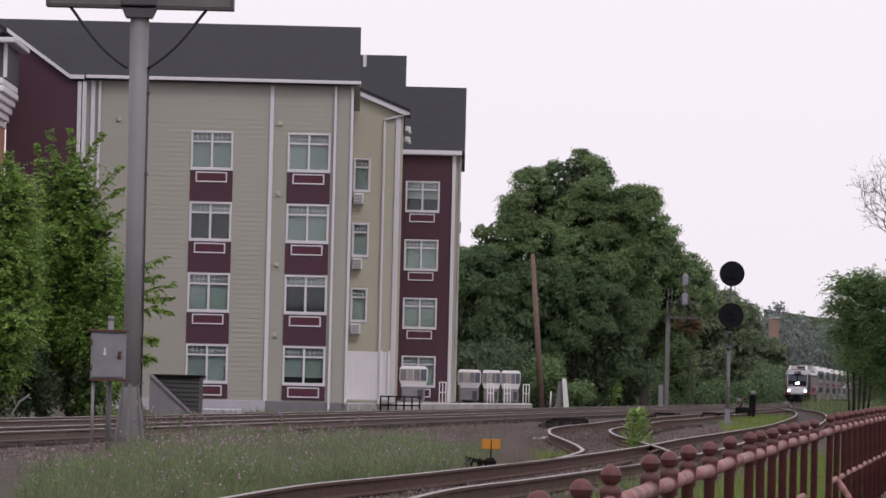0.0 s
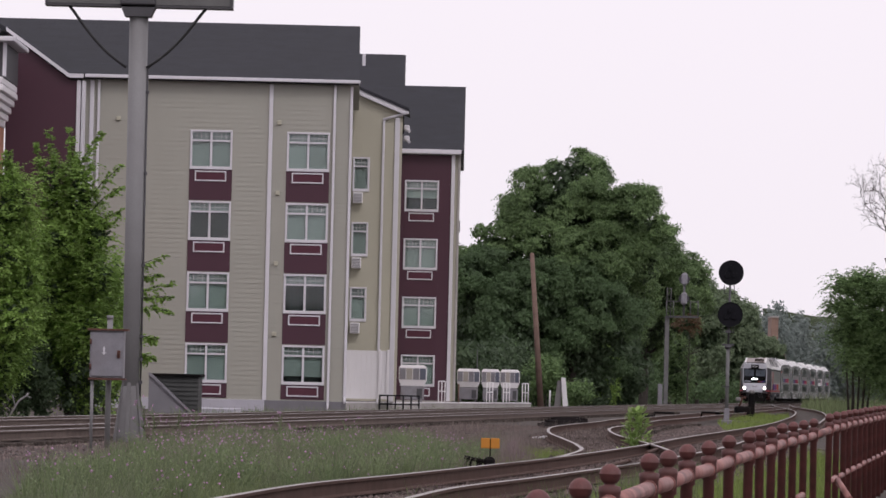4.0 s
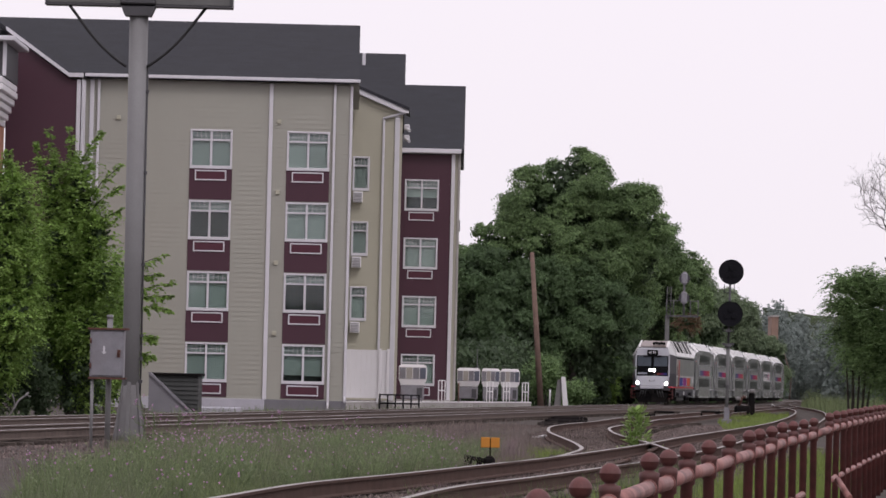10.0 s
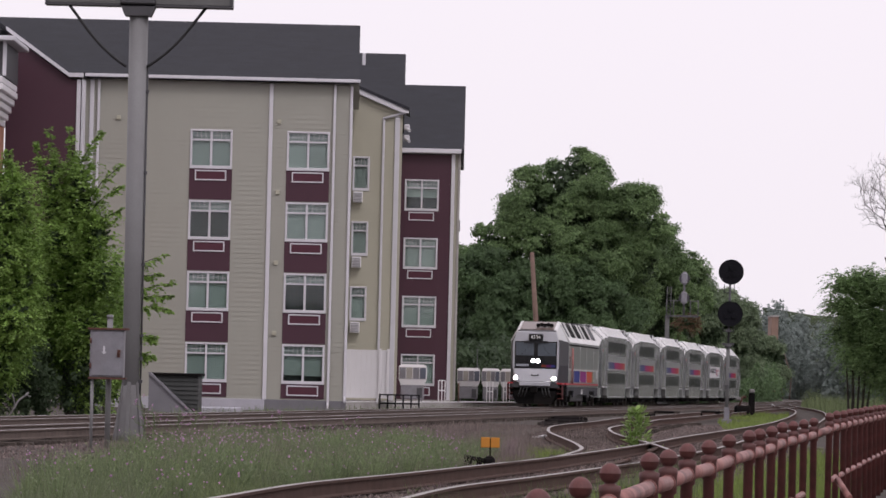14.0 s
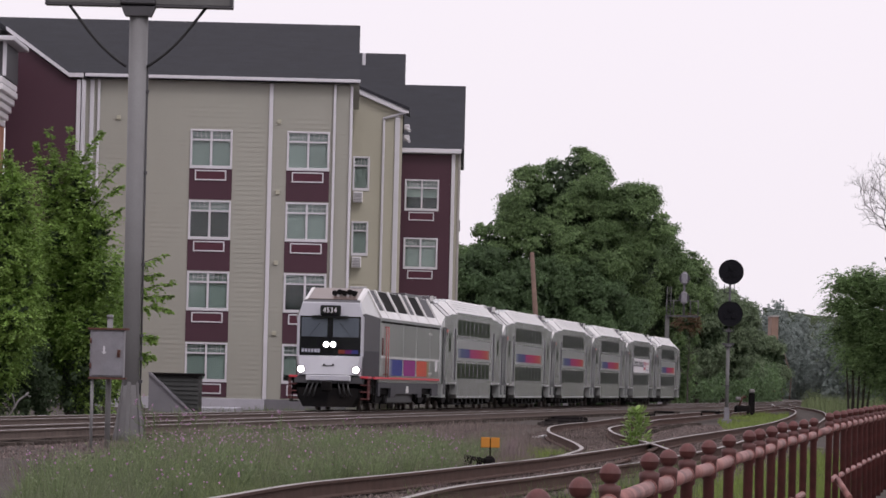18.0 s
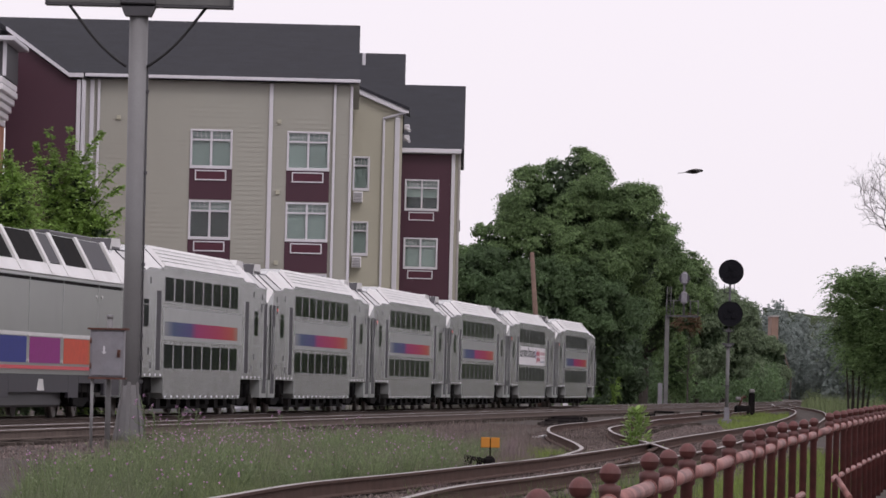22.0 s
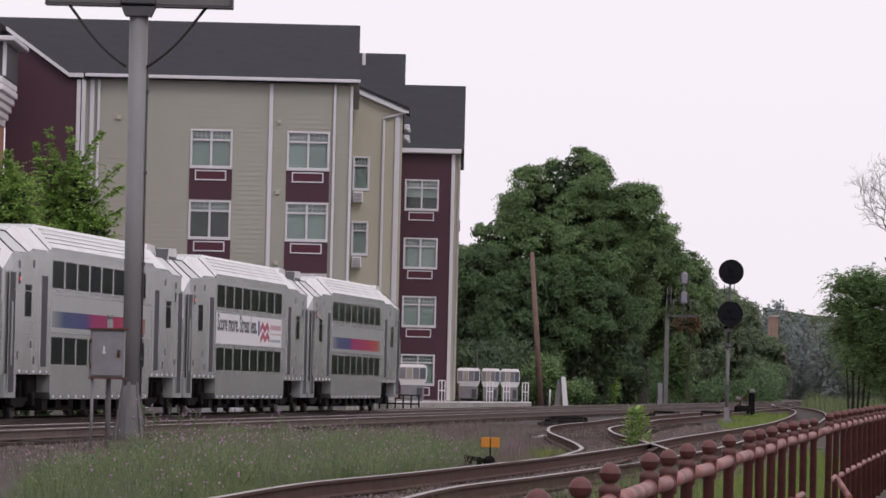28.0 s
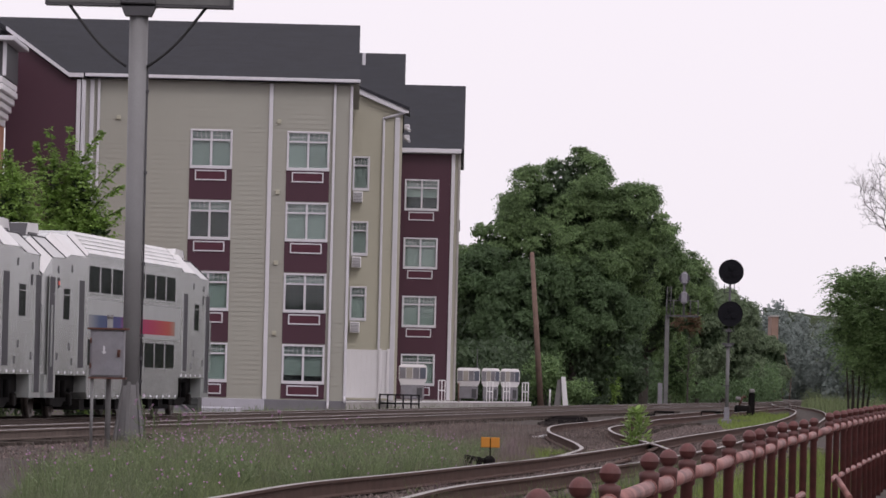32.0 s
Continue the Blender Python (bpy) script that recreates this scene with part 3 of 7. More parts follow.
def roof_block(x0, x1, y_eave, z_eave, y_ridge, z_ridge, y_back):
    """A gable roof whose ridge runs along X, with shingle courses on its front slope. Its right end runs slightly askew."""
    bm = bmesh.new()
    t = 0.18
    xr, xb = x1 * y_ridge / y_eave, x1 * y_back / y_eave
    loft(bm, [[(x0, y_eave, z_eave), (x0, y_ridge, z_ridge), (x0, y_back, z_eave), (x0, y_back, z_eave - t), (x0, y_eave, z_eave - t)],
              [(x1, y_eave, z_eave), (xr, y_ridge, z_ridge), (xb, y_back, z_eave), (xb, y_back, z_eave - t), (x1, y_eave, z_eave - t)]])
    roof = part("roof", bm, M_ROOF, BUILDING, "dark grey asphalt shingle roof")
    bm = bmesh.new()
    run = math.hypot(y_ridge - y_eave, z_ridge - z_eave)
    d, n = Vector((0, (y_ridge - y_eave) / run, (z_ridge - z_eave) / run)), Vector((0, -(z_ridge - z_eave) / run, (y_ridge - y_eave) / run))
    s = 0.0
    k = 0
    while s < run - 0.05:
        e = min(run, s + 0.3)
        a, b = Vector((0, y_eave, z_eave)) + d * s, Vector((0, y_eave, z_eave)) + d * e
        x = x0 + 0.02
        w = 1.0
        end = x1 + (xr - x1) * s / run
        while x < end - 0.05:
            xb = min(end - 0.02, x + w - (0.5 if x == x0 + 0.02 and k % 2 else 0))
            lift = 0.006
            v = [bm.verts.new(p) for p in ((x, *(a + n * lift).yz), (xb - 0.012, *(a + n * lift).yz), (xb - 0.012, *(b + n * 0.004).yz), (x, *(b + n * 0.004).yz), (x, *a.yz), (xb - 0.012, *a.yz))]
            bm.faces.new(v[:4])
            bm.faces.new((v[4], v[5], v[1], v[0]))
            x = xb
        s = e
        k += 1
    tagged(part("shingles", bm, M_SHINGLE, roof), kind="stuff")
    return roof


M_SHINGLE = shade("shingle_tabs", (0.0145, 0.0155, 0.0215), 0.9, 0, 0.2, 1.2, 25, island=0.12)

# main block
TOPS = (11.55, 8.54, 5.53, 2.52)
facade("main", -15.45, -3.98, 0.2, 13.615, 224.0, ((-10.78, -9.05), (-6.68, -4.93)), TOPS, 1.58, M_BEIGE, M_RED, (1, 0.25, 1, 1, 1, 1, 0.22, 0.85))
board("gutter", -15.3, -3.66, 223.45, 223.62, 13.66, 13.8)
board("soffit", -15.3, -3.7, 223.62, 224.0, 13.62, 13.68)
bm = bmesh.new()
prism(bm, ((-4.1, 223.64), (-3.69, 223.64), (-4.02, 243.6), (-4.4, 243.6)), 13.56, 13.615, "z")
part("overhang_soffit", bm, M_BEIGE, BUILDING, "pale boarded soffit under the roof's end")
for xa, xb in ((-15.1, -14.92), (-7.5, -7.33), (-4.08, -3.96)):
    board("corner_trim", xa, xb, 223.9, 223.97, 0.2, 13.58)
downspout(-15.32, 223.7, 0.0, 13.5)
downspout(-14.72, 223.93, 0.0, 13.6)
downspout(-4.72, 223.93, -0.2, 13.6)
bm = bmesh.new()
prism(bm, ((-4.25, 224.3), (-3.98, 224.3), (-4.33, 243.9), (-4.6, 243.9)), 0.2, 13.62, "z")
part("end_wall", bm, M_BEIGE, BUILDING)
board("foundation", -7.4, -3.95, 223.95, 224.3, -0.35, 0.2, M_FOUND)
board("foundation", -15.4, -7.4, 223.9, 224.3, -0.35, 0.2, M_FOUND2)
roof_block(-22.0, -3.72, 223.5, 13.8, 233.6, 16.77, 243.7)
for x, z in ((-13.87, 11.98), (-13.9, 8.95), (-7.06, 11.96), (-7.06, 8.97), (-7.06, 5.98), (-7.06, 3.0)):
    board("wall_vent", x - 0.09, x + 0.09, 223.88, 223.972, z - 0.09, z + 0.09, M_CREAM)

# maroon cross gable with its sloping fascia
bm = bmesh.new()
prism(bm, ((-18.6, 0.2), (-15.45, 0.2), (-15.45, 13.45), (-15.9, 13.5), (-18.6, 15.42)), 223.3, 224.0, "y")
gable = part("gable_wall", bm, M_RED, BUILDING, "maroon gable wall")
bm = bmesh.new()
clapboards(bm, -18.6, -15.45, 0.2, 15.3, 223.3, (), lambda x: 15.42 - max(0, (x + 18.6)) * 0.711, lap=0.009)
part("siding", bm, M_RED, gable)
bm = bmesh.new()
prism(bm, ((-18.65, 15.51), (-15.95, 13.6), (-15.35, 13.6), (-15.35, 13.77), (-15.95, 13.77), (-18.65, 15.68)), 223.0, 223.28, "y")
part("rake_trim", bm, M_TRIM, BUILDING)
bm = bmesh.new()
prism(bm, ((-22.0, 17.98), (-15.95, 13.74), (-15.95, 13.58), (-22.0, 17.82)), 223.3, 231.0, "y")
part("roof", bm, M_ROOF, BUILDING)
board("corner_trim", -15.62, -15.45, 223.2, 223.28, 0.2, 13.5)
board("corner_trim", -15.42, -15.34, 223.3, 223.95, 0.2, 13.5)

# middle block with its half gable
MID_TOPS = (11.41, 8.41, 5.41)
holes = [(-4.27 + 0.05, -3.5, t - 1.5, t) for t in MID_TOPS]
bm = bmesh.new()
wall_core(bm, -4.6, -2.0, 0.2, 13.4, 244.0, 0.3, holes)
prism(bm, ((-4.6, 13.4), (-2.0, 13.4), (-2.0, 13.5), (-4.6, 14.55)), 244.0, 244.3, "y")
mid_wall = part("wall", bm, M_CREAM, BUILDING)
bm = bmesh.new()
clapboards(bm, -4.6, -2.0, 0.2, 14.5, 244.0, holes, lambda x: 14.55 - (x + 4.6) * 0.404)
part("siding", bm, M_CREAM, mid_wall)
for i, t in enumerate(MID_TOPS):
    window(-4.22, -3.5, t - 1.5, t, 244.0, 1, 1)
    bm = bmesh.new()
    box(bm, -4.2, -3.76, 243.55, 244.0, t - 2.12, t - 1.62, 0.02)
    ac = part("air_conditioner", bm, M_WHITE, BUILDING, "pale boxy window air conditioner")
    bm = bmesh.new()
    for k in range(6):
        box(bm, -4.16, -3.8, 243.535, 243.552, t - 2.08 + 0.07 * k, t - 2.045 + 0.07 * k)
    part("grille", bm, M_CABINET, ac)
bm = bmesh.new()
prism(bm, ((-4.6, 14.52), (-2.0, 13.46), (-1.72, 13.46), (-1.72, 13.7), (-2.0, 13.7), (-4.6, 14.76)), 243.65, 243.95, "y")
part("rake_trim", bm, M_TRIM, BUILDING)
board("corner_trim", -2.35, -2.12, 243.9, 243.97, 0.2, 13.3)
downspout(-2.86, 243.95, 0.0, 13.25)
bm = bmesh.new()
tube(bm, (-2.86, 243.85, 13.2), (-1.85, 243.85, 13.5), 0.06, n=8)
part("downspout", bm, M_TRIM, BUILDING)
downspout(-4.02, 223.98, 0.1, 12.6)
bm = bmesh.new()
prism(bm, ((-4.6, 14.76), (-1.7, 13.58), (-1.7, 13.72), (-4.6, 14.9)), 243.6, 250.0, "y")
part("roof", bm, M_ROOF, BUILDING)
roof_block(-12.0, -1.95, 247.0, 13.75, 256.5, 16.98, 266.0)
board("roof_vent_pipe", -4.1, -3.94, 254.4, 254.55, 16.1, 16.85, M_TRIM)
bm = bmesh.new()
prism(bm, ((-2.3, 244.3), (-2.05, 244.3), (-2.28, 270.9), (-2.5, 270.9)), 0.2, 13.6, "z")
part("side_wall", bm, M_CREAM, BUILDING)
for z in (13.25, 12.75):
    bm = bmesh.new()
    box(bm, -2.0, -1.72, 252.0, 252.6, z - 0.15, z + 0.1, 0.05)
    tube(bm, (-1.95, 252.2, z), (-1.72, 251.9, z - 0.22), 0.07, n=8)
    part("flood_lamp", bm, M_TRIM, BUILDING, "white floodlight under the eave")

# far right block
facade("right", -2.6, 0.34, 0.2, 12.75, 271.0, ((-2.0, -0.31),), (11.45, 8.46, 5.47, 2.5), 1.52, M_RED, M_RED, (0.6, 1, 1, 1))
board("gutter", -2.6, 0.82, 270.5, 270.66, 12.83, 13.05)
board("soffit", -2.6, 0.8, 270.66, 271.0, 12.8, 12.86)
board("corner_trim", 0.34, 0.52, 270.9, 271.3, 0.2, 12.8)
board("side_wall", 0.52, 0.72, 271.3, 292.0, 0.2, 12.8, M_CREAM)
board("corner_trim", 0.68, 0.8, 271.2, 271.4, 0.2, 12.8, M_CONC)
board("foundation", -2.6, 0.6, 270.9, 271.2, -0.3, 0.2, M_CONC)
roof_block(-6.0, 0.97, 270.55, 13.05, 281.5, 16.9, 292.5)
board("wall_lamp", 0.72, 0.86, 276, 276.3, 9.0, 9.6, M_DGREY)


# brick corner tower with a ribbed white cornice
TOWER = thing("brick_tower", "orange brick corner tower with a ribbed white cornice", "tower")
bm = bmesh.new()
box(bm, -24.0, -18.5, 214.5, 221.5, -0.3, 11.3)
tw = part("wall", bm, M_BRICK, TOWER)
for k in range(6):
    g = 0.12 * k if k < 5 else 0.45
    bm = bmesh.new()
    box(bm, -24.0, -18.45 + g, 214.4 - g, 221.5, 11.3 + 0.3 * k, 11.3 + 0.3 * k + 0.26, 0.03)
    part("cornice_course", bm, M_WHITE, TOWER)
bm = bmesh.new()
box(bm, -24.0, -18.5, 214.45, 221.5, 11.3, 13.1)
part("cornice", bm, M_WHITE, TOWER, "white ribbed cornice")
bm = bmesh.new()
box(bm, -24.0, -17.98, 214.6, 221.5, 13.1, 14.5)
part("wall", bm, M_DGREY, TOWER)
bm = bmesh.new()
box(bm, -18.05, -17.9, 214.5, 214.7, 13.1, 14.5, 0.02)
box(bm, -24.0, -17.55, 213.9, 221.6, 14.5, 14.7, 0.03)
part("fascia", bm, M_TRIM, TOWER)
bm = bmesh.new()
for r in range(0, 55):
    z = -0.2 + r * 0.2
    box(bm, -24.0, -18.49, 214.485, 214.5, z + 0.012, z + 0.188)
part("brick_courses", bm, M_BRICK, tw)

# ---- the train ----
def coach_section(y, hw, zs, xt, zt, z0):
    return [(-hw, y, z0), (hw, y, z0), (hw, y, zs), (xt, y, zt), (-xt, y, zt), (-hw, y, zs)]


def rect(bm, side, y0, y1, z0, z1, x0, x1):
    """A slab on the coach's side, from x0 out to x1."""
    a, b = (x0, x1) if side > 0 else (-x1, -x0)
    return box(bm, a, b, y0, y1, z0, z1)


def wheelset(parent, y, r=0.43, x=0.76):
    bm = bmesh.new()
    for s in (-1, 1):
        tube(bm, (s * (x - 0.06), 0, 0), (s * (x + 0.05), 0, 0), r, r - 0.02, 20)
        tube(bm, (s * (x - 0.09), 0, 0), (s * (x - 0.06), 0, 0), r + 0.03, n=20)
        for k in range(4):
            a = k * math.pi / 2
            tube(bm, (s * (x + 0.05), 0.25 * math.cos(a), 0.25 * math.sin(a)), (s * (x + 0.07), 0.25 * math.cos(a), 0.25 * math.sin(a)), 0.05, n=6)
    tube(bm, (-x, 0, 0), (x, 0, 0), 0.09, n=8)
    part("wheelset", bm, M_WHEEL, parent).matrix_basis = Matrix.Translation((0, y, r))


def bogie(parent, y, base=2.6):
    bm = bmesh.new()
    for s in (-1, 1):
        prism(bm, ((y - base / 2 - 0.45, 0.55), (y - base / 2 - 0.3, 0.75), (y - 0.6, 0.62), (y + 0.6, 0.62), (y + base / 2 + 0.3, 0.75), (y + base / 2 + 0.45, 0.55), (y + base / 2 + 0.2, 0.35), (y + base / 2 - 0.35, 0.42), (y + 0.5, 0.28), (y - 0.5, 0.28), (y - base / 2 + 0.35, 0.42), (y - base / 2 - 0.2, 0.35)), s * 1.12 - 0.08, s * 1.12 + 0.08, "x")
    box(bm, -1.05, 1.05, y - 0.35, y + 0.35, 0.45, 0.8)
    b = part("bogie", bm, M_BLACK, parent, "grimy black bogie frame")
    for k in (-1, 1):
        wheelset(b, y + k * base / 2)
        for s in (-1, 1):
            bm = bmesh.new()
            box(bm, s * 1.2 - 0.1, s * 1.2 + 0.1, y + k * base / 2 - 0.16, y + k * base / 2 + 0.16, 0.3, 0.6, 0.03)
            part("axle_box", bm, M_BLACK, b)
            bm = bmesh.new()
            tube(bm, (s * 1.2, y + k * 0.45, 0.5), (s * 1.2, y + k * 0.45, 0.9), 0.12, n=8)
            part("spring", bm, M_BLACK, b)
    return b


bm = bmesh.new()
box(bm, -0.007, 0.007, -0.1, 0.1, -0.08, 0.08)
HATCH = bpy.data.meshes.new("hatch")
bm.to_mesh(HATCH)
bm.free()
HATCH.materials.append(M_DGREY)


def build_coach(advert=False, tail=False):
    c = thing("bilevel_coach", "silver double-deck passenger coach with dark windows and a rainbow stripe", "train coach", "coaches of the train")
    # shell of the middle and of both ends
    bm = bmesh.new()
    E = 12.72
    st = [(-E, 1.38, 3.28, 0.8, 3.9), (-E + 0.55, 1.5, 3.68, 0.97, 4.16), (-10.35, 1.5, 3.70, 0.97, 4.16), (-9.75, 1.5, 3.80, 1.0, 4.30), (-7.6, 1.5, 3.80, 1.0, 4.30), (-7.3, 1.5, 3.9, 1.04, 4.42)]
    st += [(-y, *r) for y, *r in reversed(st)]
    loft(bm, [coach_section(*s, 1.02) for s in st])
    body = part("body", bm, [M_STEEL], c, "brushed silver body shell")
    # lower deck pan between the bogies and the end skirts
    bm = bmesh.new()
    prism(bm, ((-7.15, 0.62), (-7.0, 0.47), (7.0, 0.47), (7.15, 0.62), (7.15, 1.02), (-7.15, 1.02)), -1.497, 1.497, "x")
    part("lower_shell", bm, M_STEEL, c)
    for s in (-1, 1):
        bm = bmesh.new()
        box(bm, -1.48, 1.48, s * E if s < 0 else 11.3, -11.3 if s < 0 else E, 0.5, 1.02)
        part("end_skirt", bm, M_STEEL2, c)
        # Added black box that stands in for the deep shade around each bogie.
        bm = bmesh.new()
        box(bm, -1.2, 1.2, 7.18 if s > 0 else -11.28, 11.28 if s > 0 else -7.18, 0.62, 1.018)
        part("bogie_well", bm, M_BLACK, c)
        bogie(c, s * 9.35)
    # roof panels: shallow ribs and bright caps over the slopes
    roof = None
    bm = bmesh.new()
    prism(bm, ((-1.04, 4.424), (1.04, 4.424), (1.1, 4.36), (1.52, 3.905), (1.506, 3.9), (-1.506, 3.9), (-1.52, 3.905), (-1.1, 4.36)), -7.28, 7.28, "y")
    roof = part("roof", bm, M_CROOF, c, "white ribbed roof")
    bm = bmesh.new()
    for s in (-1, 1):
        for k in range(4):
            f = 0.2 + 0.2 * k
            x, z = s * (1.5 - 0.42 * f), 3.93 + 0.5 * f
            tube(bm, (x, -7.27, z), (x, 7.27, z), 0.008, n=5)
    part("roof_rib", bm, M_STEEL2, roof)
    for e in (-1, 1):
        # sloping panels over the vestibule, the step up to the middle roof and the chamfered end
        for s in (-1, 1):
            bm = bmesh.new()
            loft(bm, [[(s * 1.506, e * yy, zs), (s * xt, e * yy, zt), (s * (xt - 0.03), e * yy, zt - 0.03), (s * 1.46, e * yy, zs - 0.03)] for yy, zs, xt, zt in ((12.16, 3.69, 0.985, 4.165), (10.42, 3.71, 0.985, 4.165))])
            part("vestibule_roof", bm, M_VEST, c, "pale grey roof slope over the vestibule")
            for seg in (((10.36, 3.71, 0.99, 4.17), (9.74, 3.81, 1.02, 4.31)), ((9.71, 3.81, 1.02, 4.31), (7.62, 3.81, 1.02, 4.31)), ((7.59, 3.81, 1.02, 4.31), (7.3, 3.91, 1.055, 4.425))):
                bm = bmesh.new()
                loft(bm, [[(s * 1.507, e * yy, zs), (s * xt, e * yy, zt), (s * (xt - 0.03), e * yy, zt - 0.03), (s * 1.46, e * yy, zs - 0.03)] for yy, zs, xt, zt in seg])
                part("roof_step", bm, M_CROOF, c)
            bm = bmesh.new()
            loft(bm, [[(s * hw, e * yy, zs), (s * xt, e * yy, zt), (s * (xt - 0.04), e * (yy - 0.01), zt - 0.03), (s * (hw - 0.05), e * (yy - 0.01), zs - 0.03)] for yy, hw, zs, xt, zt in ((12.74, 1.39, 3.27, 0.81, 3.91), (12.2, 1.51, 3.68, 0.985, 4.17))])
            part("end_chamfer", bm, M_CROOF, c, "bright chamfered end panel")
            ends = [((s * hw, e * y, zs), (s * xt, e * y, zt)) for y, hw, zs, xt, zt in ((12.2, 1.515, 3.68, 0.985, 4.175), (12.75, 1.395, 3.27, 0.81, 3.915), (10.39, 1.51, 3.71, 0.99, 4.175), (7.6, 1.51, 3.81, 1.02, 4.315))]
            for p, q in ends + [((s * 0.985, e * 12.18, 4.178), (s * 0.985, e * 10.42, 4.178))]:
                bm = bmesh.new()
                tube(bm, p, q, 0.018, n=5)
                part("roof_joint", bm, M_POCKET, c, "dark joint between roof panels")
        bm = bmesh.new()
        box(bm, -0.96, 0.96, min(e * 10.42, e * 12.15), max(e * 10.4, e * 12.15), 4.162, 4.18)
        part("end_roof", bm, M_DGREY, c)
        bm = bmesh.new()
        prism(bm, ((e * 10.25, 4.18), (e * 12.0, 4.18), (e * 11.75, 4.47), (e * 10.45, 4.49)), -0.84, 0.84, "x")
        part("roof_hump", bm, M_CROOF, c)
        bm = bmesh.new()
        prism(bm, ((e * 12.002, 4.185), (e * 12.06, 4.185), (e * 11.82, 4.46), (e * 11.76, 4.46)), -0.842, 0.842, "x")
        for s in (-1, 1):
            box(bm, s * 0.85 - 0.01, s * 0.85 + 0.012, min(e * 10.6, e * 11.7), max(e * 10.6, e * 11.7), 4.2, 4.26)
        part("roof_grille", bm, M_DGREY, c)
        # end wall with its door and rubber surround
        bm = bmesh.new()
        box(bm, -0.62, 0.62, min(e * 12.72, e * 12.95), max(e * 12.72, e * 12.95), 1.05, 3.4, 0.05)
        dia = part("gangway", bm, M_BLACK, c, "black rubber gangway surround")
        bm = bmesh.new()
        box(bm, -0.45, 0.45, min(e * 12.93, e * 12.96), max(e * 12.93, e * 12.96), 1.2, 3.2)
        part("end_door", bm, M_DGREY, dia)
        bm = bmesh.new()
        tube(bm, (0, e * 12.4, 0.85), (0, e * 12.95, 0.85), 0.12, n=8)
        box(bm, -0.2, 0.2, e * 12.75 - 0.12, e * 12.75 + 0.12, 0.7, 1.0)
        part("coupler", bm, M_BLACK, c)
    bm = bmesh.new()
    box(bm, -1.2, 1.2, -7.4, 7.4, 0.2, 0.465)
    for k in range(9):
        y = -7 + k * 1.72
        box(bm, -1.38, 1.38, y - 0.4, y + 0.3, 0.22 + 0.05 * (k % 3), 0.46)
    part("underframe", bm, M_BLACK, c)
    pitch, wid = 1.7, 1.45
    # windows: one pane mesh and one frame mesh serve the whole coach
    bm = bmesh.new()
    box(bm, 0, 0.011, -wid / 2, wid / 2, -0.31, 0.31, 0.004)
    pane_me = bpy.data.meshes.new("pane")
    bm.to_mesh(pane_me)
    bm.free()
    pane_me.materials.append(M_CGLASS)
    bm = bmesh.new()
    for a, b, z0, z1, x1 in ((-wid / 2 - 0.03, wid / 2 + 0.03, 0.31, 0.335, 0.006), (-wid / 2 + 0.02, wid / 2 - 0.02, -0.365, -0.313, 0.022), (-wid / 2 - 0.03, -wid / 2, -0.335, 0.31, 0.006), (wid / 2, wid / 2 + 0.03, -0.335, 0.31, 0.006)):
        box(bm, 0, x1, a, b, z0, z1)
    frame_me = bpy.data.meshes.new("window_frame")
    bm.to_mesh(frame_me)
    bm.free()
    frame_me.materials.append(M_STEEL)
    for s in (-1, 1):
        for zc in (3.31, 1.57):
            for k in range(8):
                w = piece("window", frame_me, body, pose(s * 1.5, -6.4 + k * pitch, zc, 0, 0, 0 if s > 0 else 180))
                piece("pane", pane_me, w, pose(0, 0, 0))
        # bands, beads and the coloured stripe
        bm = bmesh.new()
        for z in (2.86, 1.98, 1.06, 3.84):
            rect(bm, s, -7.25, 7.25, z - 0.015, z + 0.015, 1.5, 1.513)
        for z in (2.86, 1.98):
            rect(bm, s, -12.1, -8.65, z - 0.012, z + 0.012, 1.5, 1.508)
            rect(bm, s, 8.65, 12.1, z - 0.012, z + 0.012, 1.5, 1.508)
        part("bead", bm, M_STEEL, body)
        bm = bmesh.new()
        if advert:
            rect(bm, s, -7.15, 6.35, 2.0, 2.84, 1.503, 1.507)
            part("advert_panel", bm, M_WHITE, c, "white advertising panel with a slogan")
        else:
            rect(bm, s, -7.1, 6.3, 2.1, 2.47, 1.5, 1.506)
            part("stripe", bm, M_BAND, c, "blue to red rainbow stripe")
        bm = bmesh.new()
        rect(bm, s, -7.2, 7.2, 2.0, 2.84, 1.5, 1.503)
        part("letter_board", bm, M_STEEL2, body)
        for e in (-1, 1):
            # Flat plates: the shade of the door pockets is put into their colour.
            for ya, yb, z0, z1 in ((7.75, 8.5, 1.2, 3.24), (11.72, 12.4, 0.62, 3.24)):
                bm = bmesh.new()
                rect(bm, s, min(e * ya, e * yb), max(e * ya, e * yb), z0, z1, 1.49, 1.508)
                d = part("door_recess", bm, M_POCKET, c, "flat plate coloured dark as a shaded sliding-door pocket")
                bm = bmesh.new()
                rect(bm, s, min(e * ya, e * yb) - 0.03, min(e * ya, e * yb), z0, z1 + 0.04, 1.49, 1.511)
                rect(bm, s, max(e * ya, e * yb), max(e * ya, e * yb) + 0.03, z0, z1 + 0.04, 1.49, 1.511)
                part("door_jamb", bm, M_STEEL, d)
            bm = bmesh.new()
            rect(bm, s, min(e * 9.75, e * 10.5), max(e * 9.75, e * 10.5), 2.3, 3.0, 1.5, 1.507)
            part("vestibule_window", bm, M_CGLASS, c)
            for ya, za in ((9.2, 1.25), (9.6, 1.6), (11.2, 1.35), (9.4, 3.4), (11.2, 3.35)):
                piece("hatch", HATCH, c, pose(s * 1.5, e * (ya + 0.1), za + 0.08))
            bm = bmesh.new()
